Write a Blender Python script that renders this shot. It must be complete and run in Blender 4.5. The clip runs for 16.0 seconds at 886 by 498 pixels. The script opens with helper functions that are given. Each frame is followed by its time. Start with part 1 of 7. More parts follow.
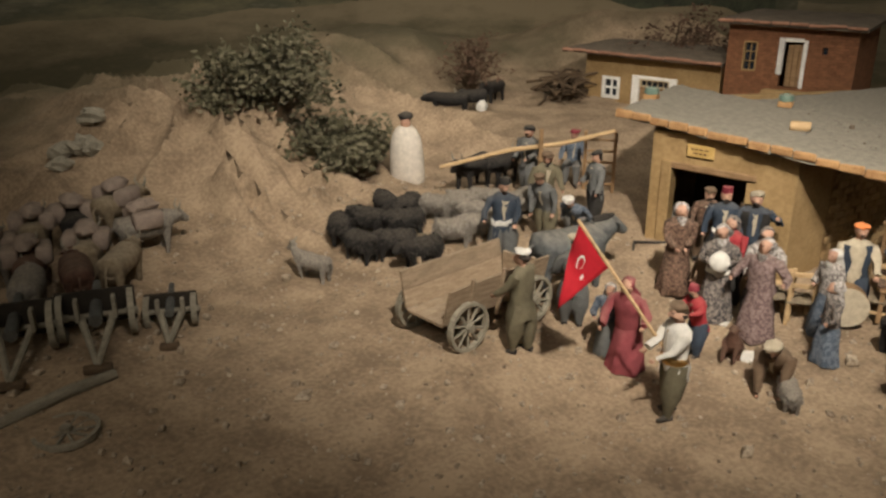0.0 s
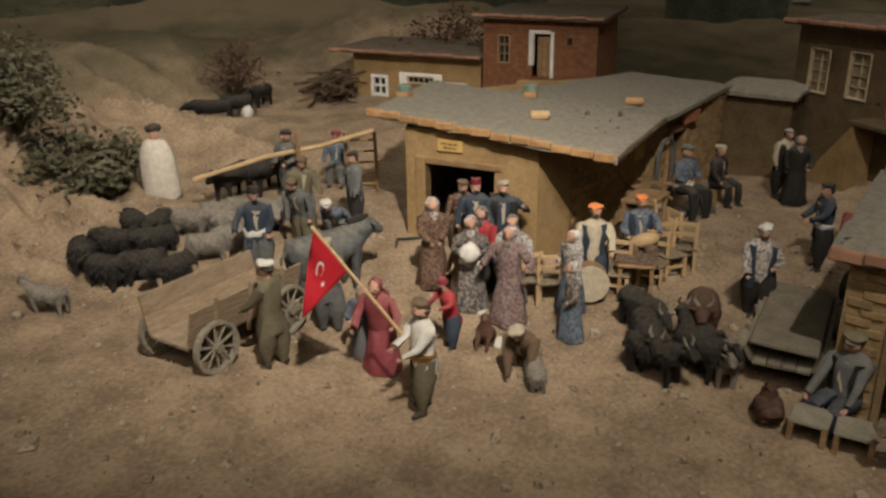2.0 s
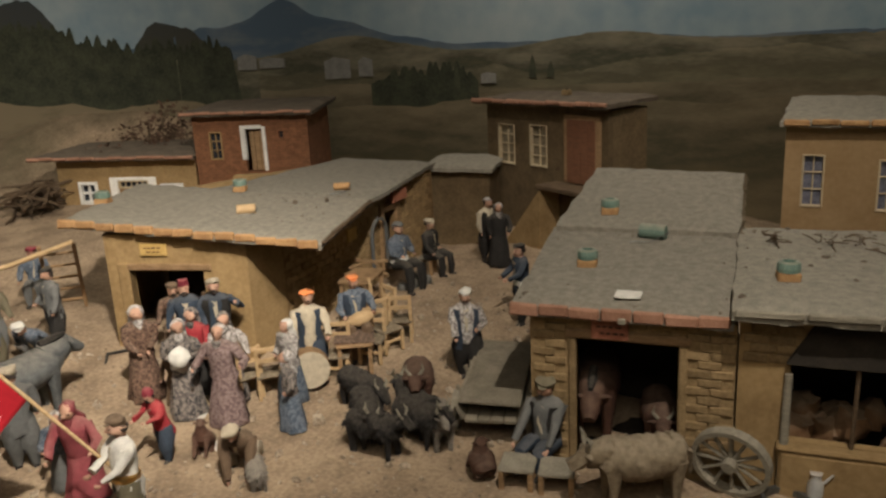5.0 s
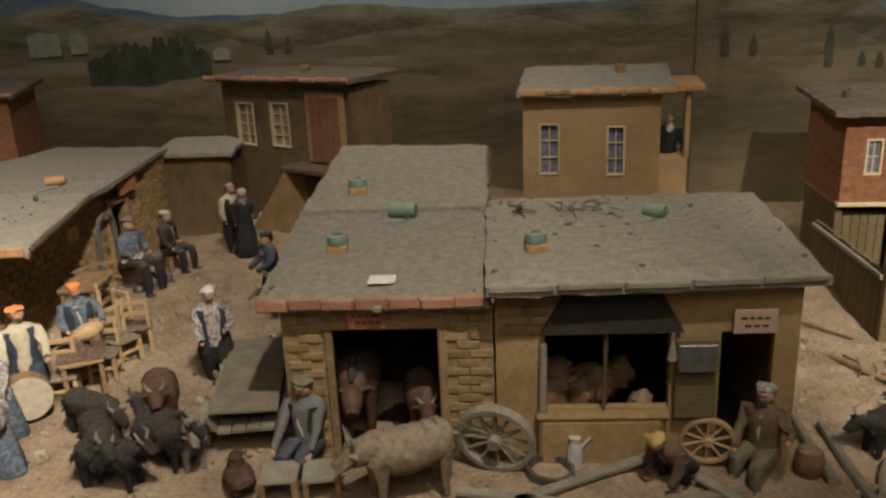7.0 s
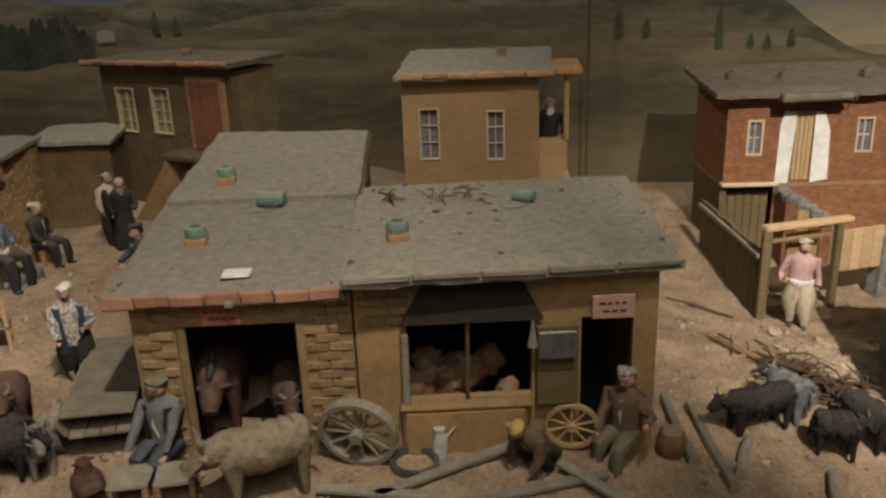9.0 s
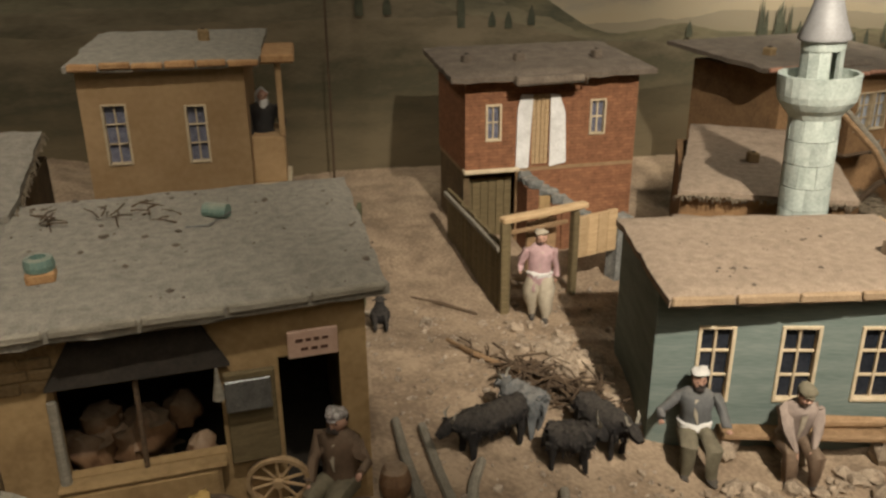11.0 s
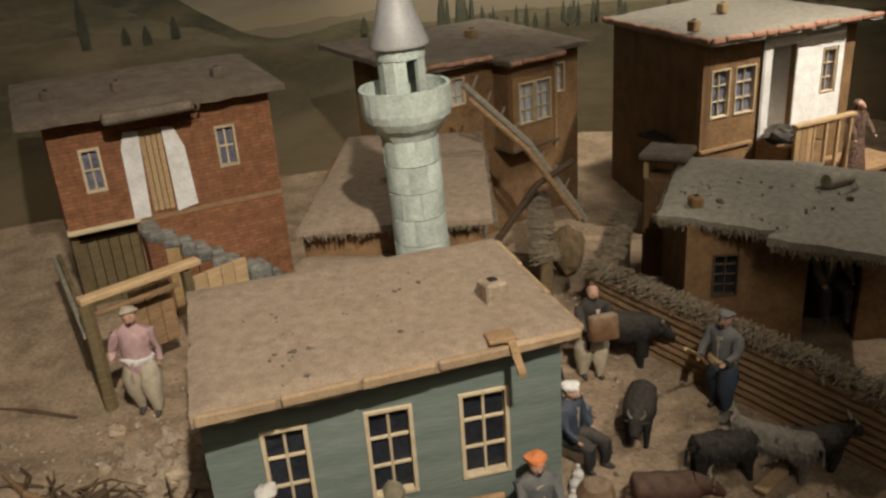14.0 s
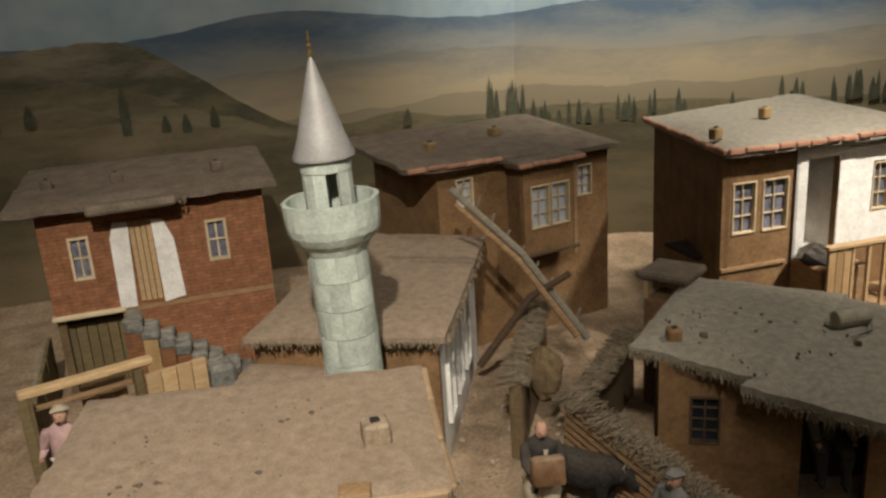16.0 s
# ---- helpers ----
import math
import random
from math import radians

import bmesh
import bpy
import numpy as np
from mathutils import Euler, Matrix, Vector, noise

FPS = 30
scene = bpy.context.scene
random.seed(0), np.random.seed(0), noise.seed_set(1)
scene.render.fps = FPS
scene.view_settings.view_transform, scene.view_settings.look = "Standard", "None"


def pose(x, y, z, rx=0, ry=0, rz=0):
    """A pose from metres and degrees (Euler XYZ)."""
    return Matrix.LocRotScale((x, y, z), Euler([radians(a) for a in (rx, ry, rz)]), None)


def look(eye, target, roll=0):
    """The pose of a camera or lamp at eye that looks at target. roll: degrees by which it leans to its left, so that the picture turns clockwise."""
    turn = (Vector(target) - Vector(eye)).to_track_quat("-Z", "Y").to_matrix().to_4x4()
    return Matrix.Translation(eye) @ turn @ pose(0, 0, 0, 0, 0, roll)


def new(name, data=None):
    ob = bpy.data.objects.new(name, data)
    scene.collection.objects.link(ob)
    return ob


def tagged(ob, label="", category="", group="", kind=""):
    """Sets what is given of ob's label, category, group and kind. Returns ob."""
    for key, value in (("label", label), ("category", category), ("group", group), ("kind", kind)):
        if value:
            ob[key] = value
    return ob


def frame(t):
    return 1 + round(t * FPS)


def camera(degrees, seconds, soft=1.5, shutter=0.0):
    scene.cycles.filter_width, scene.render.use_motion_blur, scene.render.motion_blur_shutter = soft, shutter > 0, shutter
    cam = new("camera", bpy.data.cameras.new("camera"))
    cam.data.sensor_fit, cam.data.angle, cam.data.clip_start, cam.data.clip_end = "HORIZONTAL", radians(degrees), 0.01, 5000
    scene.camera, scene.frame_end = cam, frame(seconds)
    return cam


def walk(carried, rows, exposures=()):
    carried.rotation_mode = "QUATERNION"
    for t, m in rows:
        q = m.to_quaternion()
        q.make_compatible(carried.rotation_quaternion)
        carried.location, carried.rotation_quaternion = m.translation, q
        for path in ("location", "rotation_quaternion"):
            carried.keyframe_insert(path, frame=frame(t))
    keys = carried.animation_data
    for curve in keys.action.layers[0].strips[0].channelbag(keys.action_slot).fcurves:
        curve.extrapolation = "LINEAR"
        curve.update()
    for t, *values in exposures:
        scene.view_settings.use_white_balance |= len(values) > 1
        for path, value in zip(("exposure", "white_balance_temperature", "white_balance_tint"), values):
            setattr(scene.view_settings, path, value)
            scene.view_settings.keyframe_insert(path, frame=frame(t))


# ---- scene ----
cam = camera(57.1, 16.0, soft=2.6)
PATH = [
    (0, (0.018, -0.074, 0.81), (1.169, 1.401, 0.104), -0.0),
    (0.5, (0.072, -0.08, 0.805), (1.341, 1.29, 0.09), -0.3),
    (1, (0.113, -0.106, 0.809), (1.477, 1.168, 0.091), -0.6),
    (1.5, (0.132, -0.133, 0.814), (1.572, 1.054, 0.094), -0.3),
    (2, (0.146, -0.152, 0.812), (1.61, 1.009, 0.101), -0.7),
    (2.5, (0.161, -0.166, 0.812), (1.677, 0.941, 0.124), -0.9),
    (3, (0.162, -0.188, 0.82), (1.76, 0.861, 0.231), -1.5),
    (3.5, (0.162, -0.201, 0.822), (1.833, 0.776, 0.319), -1.9),
    (3.7, (0.162, -0.204, 0.822), (1.856, 0.741, 0.337), -1.9),
    (5.8, (0.243, -0.298, 0.813), (2.095, 0.188, 0.237), -2.7),
    (6, (0.257, -0.295, 0.813), (2.123, 0.132, 0.236), -2.5),
    (6.5, (0.288, -0.278, 0.809), (2.18, -0.018, 0.217), -2.6),
    (7, (0.311, -0.269, 0.803), (2.213, -0.15, 0.194), -2.5),
    (7.5, (0.328, -0.286, 0.801), (2.227, -0.243, 0.175), -2.5),
    (8, (0.339, -0.322, 0.797), (2.234, -0.306, 0.155), -2.5),
    (8.2, (0.341, -0.333, 0.795), (2.235, -0.343, 0.153), -2.2),
    (10.3, (0.434, -0.52, 0.81), (2.304, -0.645, 0.112), -2.9),
    (10.5, (0.486, -0.531, 0.807), (2.343, -0.761, 0.103), -2.0),
    (11, (0.552, -0.601, 0.801), (2.336, -1.136, 0.072), -0.5),
    (11.5, (0.608, -0.715, 0.785), (2.348, -1.352, 0.034), -1.9),
    (12, (0.619, -0.841, 0.788), (2.323, -1.541, 0.01), -2.8),
    (12.5, (0.624, -0.933, 0.783), (2.259, -1.76, -0.018), -3.6),
    (13, (0.666, -1.039, 0.791), (2.208, -2.021, -0.02), -4.2),
    (13.5, (0.709, -1.129, 0.797), (2.243, -2.131, -0.005), -4.0),
    (14, (0.707, -1.205, 0.799), (2.302, -2.135, 0.03), -4.1),
    (14.5, (0.661, -1.314, 0.806), (2.36, -2.102, 0.105), -4.6),
    (15, (0.613, -1.402, 0.81), (2.336, -2.175, 0.154), -4.1),
    (15.5, (0.623, -1.489, 0.811), (2.357, -2.274, 0.195), -3.8),
    (16, (0.658, -1.606, 0.822), (2.444, -2.294, 0.241), -3.8),
]
walk(cam, [(t, look(eye, target, roll)) for t, eye, target, roll in PATH], [(0, 0.05), (0.5, -0.1), (1, -0.12), (2, -0.25), (3.5, -0.2), (6, 0.2), (8, 0.26), (10.5, 0.18), (11.2, 0.12), (12.5, -0.2), (13.5, -0.32), (14.5, -0.4), (16, -0.34)])

# ---------------------------------------------------------------- light
world = bpy.data.worlds.new("world")
scene.world = world
world.use_nodes = True
world.node_tree.nodes["Background"].inputs[0].default_value = (0.55, 0.6, 0.7, 1)
world.node_tree.nodes["Background"].inputs[1].default_value = 0.012


WARM = (1.0, 0.92, 0.8)


def spot(eye, target, power, degrees, size=0.05, blend=0.8, colour=(1.0, 0.91, 0.8)):
    data = bpy.data.lights.new("spot", "SPOT")
    data.energy, data.spot_size, data.spot_blend, data.shadow_soft_size, data.color = power, radians(degrees), blend, size, colour
    ob = new("spot_light", data)
    ob.matrix_basis = look(eye, target)
    return ob


# Display spotlights in the hall's ceiling, over the visitors' edge.
spot((0.25, -0.45, 2.3), (1.74, 1.72, 0.15), 490, 52, blend=1.0)
spot((0.3, -0.65, 2.75), (2.1, 0.22, 0.1), 240, 50, blend=1.0)
spot((0.1, -1.29, 2.1), (2.2, -1.72, 0.15), 500, 45, 0.035, blend=1.0)
spot((0.9, -3.45, 2.1), (2.25, -3.42, 0.25), 520, 32, blend=1.0)
spot((1.0, -3.9, 2.6), (2.1, -2.9, 0.1), 170, 56, blend=1.0)
# Unseen washers added over the model to brighten the painted backdrop.
spot((2.3, 0.6, 2.8), (3.7, -0.1, 0.8), 105, 90, 0.2, 1.0, WARM)
spot((2.75, -2.4, 2.85), (3.74, -2.3, 0.95), 105, 70, 0.15, 1.0, WARM)
spot((1.0, 1.9, 2.8), (2.3, 3.2, 0.6), 135, 100, 0.2, 1.0, WARM)
spot((2.4, -3.2, 2.8), (3.6, -3.7, 0.85), 660, 64, 0.2, 1.0, WARM)
# Unseen disk lamp added behind the visitors as soft fill.
hall_fill = bpy.data.lights.new("hall_fill", "AREA")
hall_fill.shape, hall_fill.size, hall_fill.energy, hall_fill.color = "DISK", 2.6, 43, (1.0, 0.9, 0.76)
new("hall_fill", hall_fill).matrix_basis = pose(-1.6, -0.6, 2.95)

# ---------------------------------------------------------------- materials


def surf(name, a, b, scale=60, rough=0.85, bump=0.3, dust=None, metal=0.0, fine=6.0, stretch=(1, 1, 1), dust_amount=0.5, spread=0.14):
    """Mottled surface: two tones at a coarse and a fine scale, relief, and an optional layer of pale dust lying on upward faces."""
    m = bpy.data.materials.new(name)
    m.use_nodes = True
    nt = m.node_tree
    n, l = nt.nodes, nt.links
    bsdf = n["Principled BSDF"]
    bsdf.inputs["Roughness"].default_value, bsdf.inputs["Metallic"].default_value = rough, metal
    bsdf.inputs["Specular IOR Level"].default_value = 0.25
    co = n.new("ShaderNodeTexCoord")
    mp = n.new("ShaderNodeMapping")
    mp.inputs["Scale"].default_value = stretch
    l.new(co.outputs["Object"], mp.inputs[0])
    info = n.new("ShaderNodeObjectInfo")
    shift = n.new("ShaderNodeVectorMath")
    shift.operation = "MULTIPLY_ADD"
    shift.inputs[1].default_value = (7.3, 7.3, 7.3)
    l.new(info.outputs["Random"], shift.inputs[0])
    l.new(mp.outputs[0], shift.inputs[2])
    n1, n2 = n.new("ShaderNodeTexNoise"), n.new("ShaderNodeTexNoise")
    n1.inputs["Scale"].default_value, n1.inputs["Detail"].default_value = scale, 5
    n2.inputs["Scale"].default_value, n2.inputs["Detail"].default_value = scale * fine, 3
    l.new(shift.outputs[0], n1.inputs[0])
    l.new(shift.outputs[0], n2.inputs[0])
    mixv = n.new("ShaderNodeMath")
    mixv.operation = "MULTIPLY_ADD"
    mixv.inputs[1].default_value = 0.45
    l.new(n2.outputs["Fac"], mixv.inputs[0])
    half = n.new("ShaderNodeMath")
    half.operation = "MULTIPLY"
    half.inputs[1].default_value = 0.55
    l.new(n1.outputs["Fac"], half.inputs[0])
    l.new(half.outputs[0], mixv.inputs[2])
    ramp = n.new("ShaderNodeValToRGB")
    ramp.color_ramp.elements[0].position, ramp.color_ramp.elements[1].position = 0.5 - spread, 0.5 + spread
    ramp.color_ramp.elements[0].color, ramp.color_ramp.elements[1].color = (*a, 1), (*b, 1)
    l.new(mixv.outputs[0], ramp.inputs[0])
    out = ramp.outputs[0]
    rnd = n.new("ShaderNodeHueSaturation")
    var = n.new("ShaderNodeMapRange")
    var.inputs[3].default_value, var.inputs[4].default_value = 0.86, 1.14
    l.new(info.outputs["Random"], var.inputs[0])
    l.new(var.outputs[0], rnd.inputs["Value"])
    l.new(out, rnd.inputs["Color"])
    out = rnd.outputs[0]
    if dust:
        geo, sep = n.new("ShaderNodeNewGeometry"), n.new("ShaderNodeSeparateXYZ")
        l.new(geo.outputs["Normal"], sep.inputs[0])
        up = n.new("ShaderNodeMapRange")
        up.inputs[1].default_value, up.inputs[2].default_value, up.inputs[4].default_value = 0.15, 0.95, dust_amount
        l.new(sep.outputs["Z"], up.inputs[0])
        mul = n.new("ShaderNodeMath")
        mul.operation = "MULTIPLY"
        l.new(up.outputs[0], mul.inputs[0])
        more = n.new("ShaderNodeMapRange")
        more.inputs[1].default_value, more.inputs[2].default_value, more.inputs[3].default_value = 0.3, 0.6, 0.45
        l.new(n1.outputs["Fac"], more.inputs[0])
        l.new(more.outputs[0], mul.inputs[1])
        mx = n.new("ShaderNodeMixRGB")
        mx.inputs[2].default_value = (*dust, 1)
        l.new(mul.outputs[0], mx.inputs[0])
        l.new(out, mx.inputs[1])
        out = mx.outputs[0]
    l.new(out, bsdf.inputs["Base Color"])
    bm_ = n.new("ShaderNodeBump")
    bm_.inputs["Strength"].default_value, bm_.inputs["Distance"].default_value = bump, 0.004
    l.new(mixv.outputs[0], bm_.inputs["Height"])
    l.new(bm_.outputs[0], bsdf.inputs["Normal"])
    return m


def brickwork(name, a, b, mortar, width=0.03, height=0.0105):
    """Small painted brick courses of a model house, laid along both walls of a corner."""
    m = surf(name, a, b, 45, 0.9, 0.25)
    nt = m.node_tree
    n, l = nt.nodes, nt.links
    co, sep, add, comb = n.new("ShaderNodeTexCoord"), n.new("ShaderNodeSeparateXYZ"), n.new("ShaderNodeMath"), n.new("ShaderNodeCombineXYZ")
    l.new(co.outputs["Object"], sep.inputs[0])
    l.new(sep.outputs[0], add.inputs[0])
    l.new(sep.outputs[1], add.inputs[1])
    l.new(add.outputs[0], comb.inputs[0])
    l.new(sep.outputs[2], comb.inputs[1])
    br = n.new("ShaderNodeTexBrick")
    br.inputs["Scale"].default_value, br.inputs["Brick Width"].default_value, br.inputs["Row Height"].default_value = 1.0, width, height
    br.inputs["Mortar Size"].default_value, br.inputs["Mortar Smooth"].default_value = 0.0012, 0.4
    br.inputs["Color1"].default_value, br.inputs["Color2"].default_value, br.inputs["Mortar"].default_value = (1, 1, 1, 1), (0.74, 0.74, 0.74, 1), (0.6, 0.58, 0.56, 1)
    l.new(comb.outputs[0], br.inputs[0])
    bsdf = n["Principled BSDF"]
    old = bsdf.inputs["Base Color"].links[0].from_socket
    mul = n.new("ShaderNodeMixRGB")
    mul.blend_type, mul.inputs[0].default_value = "MULTIPLY", 1.0
    l.new(old, mul.inputs[1])
    l.new(br.outputs["Color"], mul.inputs[2])
    l.new(mul.outputs[0], bsdf.inputs["Base Color"])
    b2 = n.new("ShaderNodeBump")
    b2.invert, b2.inputs["Strength"].default_value, b2.inputs["Distance"].default_value = True, 0.6, 0.002
    l.new(br.outputs["Fac"], b2.inputs["Height"])
    l.new(bsdf.inputs["Normal"].links[0].from_socket, b2.inputs["Normal"])
    l.new(b2.outputs[0], bsdf.inputs["Normal"])
    return m


DUST = (0.34, 0.28, 0.2)
earth = surf("earth", (0.18, 0.128, 0.082), (0.33, 0.243, 0.157), 11, 0.95, 1.0, fine=9, spread=.11)


def turf(mat):
    """Dry olive turf painted over the northern hill, fading out towards the square."""
    nt = mat.node_tree
    n, l = nt.nodes, nt.links
    co, sep, nz, add = n.new("ShaderNodeTexCoord"), n.new("ShaderNodeSeparateXYZ"), n.new("ShaderNodeTexNoise"), n.new("ShaderNodeMath")
    l.new(co.outputs["Object"], sep.inputs[0])
    nz.inputs["Scale"].default_value, nz.inputs["Detail"].default_value = 3.5, 6
    l.new(co.outputs["Object"], nz.inputs[0])
    add.operation = "MULTIPLY_ADD"
    add.inputs[1].default_value = 1.6
    l.new(nz.outputs["Fac"], add.inputs[0])
    l.new(sep.outputs[1], add.inputs[2])
    rg = n.new("ShaderNodeMapRange")
    rg.inputs[1].default_value, rg.inputs[2].default_value, rg.inputs[4].default_value = 3.3, 4.1, 0.85
    l.new(add.outputs[0], rg.inputs[0])
    mx = n.new("ShaderNodeMixRGB")
    mx.inputs[2].default_value = (0.085, 0.075, 0.042, 1)
    bsdf = n["Principled BSDF"]
    l.new(bsdf.inputs["Base Color"].links[0].from_socket, mx.inputs[1])
    l.new(rg.outputs[0], mx.inputs[0])
    l.new(mx.outputs[0], bsdf.inputs["Base Color"])


turf(earth)
clod = surf("clod", (0.2, 0.15, 0.1), (0.42, 0.33, 0.23), 60, 0.95, 0.5)
stone = surf("stone", (0.22, 0.2, 0.15), (0.38, 0.34, 0.26), 40, 0.9, 0.5)
mud_ochre = surf("ochre_mud_plaster", (0.23, 0.148, 0.065), (0.34, 0.228, 0.105), 14, 0.92, 0.35)
mud_brick = surf("mud_brick", (0.17, 0.115, 0.055), (0.29, 0.2, 0.1), 26, 0.95, 0.5)
mud_brown = surf("brown_mud_plaster", (0.13, 0.075, 0.035), (0.22, 0.13, 0.06), 16, 0.95, 0.35)
mud_dark = surf("dark_mud_plaster", (0.1, 0.07, 0.036), (0.17, 0.118, 0.062), 16, 0.95, 0.35)
mud_tan = surf("tan_plaster", (0.30, 0.19, 0.09), (0.38, 0.25, 0.125), 12, 0.92, 0.25)
roof_grey = surf("grey_earth_roof", (0.15, 0.135, 0.105), (0.275, 0.247, 0.195), 60, 0.97, 0.8, fine=5, spread=.17)
roof_tan = surf("tan_earth_roof", (0.18, 0.134, 0.092), (0.3, 0.228, 0.16), 50, 0.97, 0.8, fine=5, spread=.16)
roof_dark = surf("dark_earth_roof", (0.085, 0.066, 0.048), (0.15, 0.118, 0.085), 22, 0.97, 0.6)
red_brick = brickwork("red_brickwork", (0.19, 0.082, 0.04), (0.3, 0.14, 0.068), (0.21, 0.16, 0.105))
brown_brick = brickwork("brown_brickwork", (0.22, 0.135, 0.06), (0.33, 0.215, 0.1), (0.2, 0.15, 0.1), 0.045, 0.017)
eave_tile = surf("clay_eave", (0.30, 0.16, 0.07), (0.45, 0.27, 0.12), 40, 0.85, 0.4)
eave_red = surf("red_clay_eave", (0.26, 0.13, 0.08), (0.37, 0.2, 0.13), 40, 0.85, 0.4)
green_paint = surf("green_grey_paint", (0.1, 0.128, 0.108), (0.165, 0.19, 0.16), 14, 0.75, 0.2, stretch=(0.4, 0.4, 3))
white_paint = surf("white_lime", (0.55, 0.53, 0.48), (0.75, 0.73, 0.68), 22, 0.85, 0.3)
pale_frame = surf("pale_window_frame", (0.42, 0.33, 0.2), (0.55, 0.45, 0.3), 50, 0.7, 0.2)
wood = surf("weathered_wood", (0.19, 0.115, 0.055), (0.33, 0.21, 0.11), 30, 0.8, 0.4, stretch=(1, 1, 5))
wood_dark = surf("dark_wood", (0.06, 0.04, 0.025), (0.12, 0.08, 0.045), 30, 0.8, 0.4, stretch=(1, 1, 5))
wagon_wood = surf("wagon_wood", (0.19, 0.135, 0.085), (0.32, 0.24, 0.16), 30, 0.85, 0.4, stretch=(1, 1, 5), dust=DUST, dust_amount=0.3)
wood_pale = surf("pale_new_wood", (0.36, 0.24, 0.12), (0.5, 0.35, 0.19), 30, 0.7, 0.3, stretch=(1, 1, 5))
wood_grey = surf("grey_dusty_wood", (0.17, 0.15, 0.11), (0.28, 0.25, 0.19), 30, 0.85, 0.4, stretch=(1, 1, 5))
wood_red = surf("red_brown_wood", (0.12, 0.055, 0.03), (0.19, 0.085, 0.045), 30, 0.75, 0.3, stretch=(1, 1, 5))
sign_red = surf("faded_red_board", (0.28, 0.10, 0.06), (0.36, 0.15, 0.09), 40, 0.7, 0.2)
sign_pink = surf("faded_pink_board", (0.42, 0.27, 0.19), (0.5, 0.34, 0.25), 40, 0.7, 0.2)
sign_ochre = surf("ochre_board", (0.42, 0.27, 0.08), (0.52, 0.35, 0.13), 40, 0.7, 0.2)
ink = surf("dark_lettering", (0.06, 0.03, 0.02), (0.1, 0.05, 0.03), 60, 0.7, 0.1)
glass_dark = surf("dark_window_glass", (0.012, 0.014, 0.018), (0.03, 0.033, 0.04), 20, 0.12, 0.03)
glass_pale = surf("pale_window_glass", (0.3, 0.33, 0.36), (0.42, 0.45, 0.48), 20, 0.25, 0.03)
glass_dusty = surf("dusty_window_glass", (0.2, 0.165, 0.11), (0.3, 0.25, 0.17), 40, 0.5, 0.05)
glass_mid = surf("grey_window_glass", (0.07, 0.07, 0.09), (0.2, 0.2, 0.24), 60, 0.2, 0.03)
# Near-black: paints the shade of interiors into the colour, also used for dark parts.
shade_and_black = surf("room_shade_and_black", (0.02, 0.016, 0.012), (0.035, 0.028, 0.02), 30, 0.95, 0.2)
minaret_stone = surf("pale_green_stone", (0.30, 0.34, 0.29), (0.48, 0.52, 0.45), 26, 0.85, 0.5)
lead = surf("grey_lead_sheet", (0.32, 0.31, 0.29), (0.4, 0.39, 0.37), 30, 0.6, 0.15, metal=0.25)
brass = surf("brass", (0.5, 0.3, 0.1), (0.6, 0.4, 0.16), 60, 0.35, 0.1, metal=1.0)
iron = surf("dull_iron", (0.12, 0.12, 0.11), (0.22, 0.22, 0.2), 50, 0.5, 0.2, metal=0.7)
tin = surf("bright_tin", (0.5, 0.5, 0.47), (0.66, 0.65, 0.62), 50, 0.3, 0.1, metal=0.45)
straw = surf("grey_straw", (0.1, 0.078, 0.05), (0.25, 0.2, 0.135), 90, 0.95, 0.3)
jar_green = surf("green_glazed_clay", (0.10, 0.16, 0.13), (0.17, 0.24, 0.19), 40, 0.45, 0.2, dust=DUST)

# ---------------------------------------------------------------- building blocks


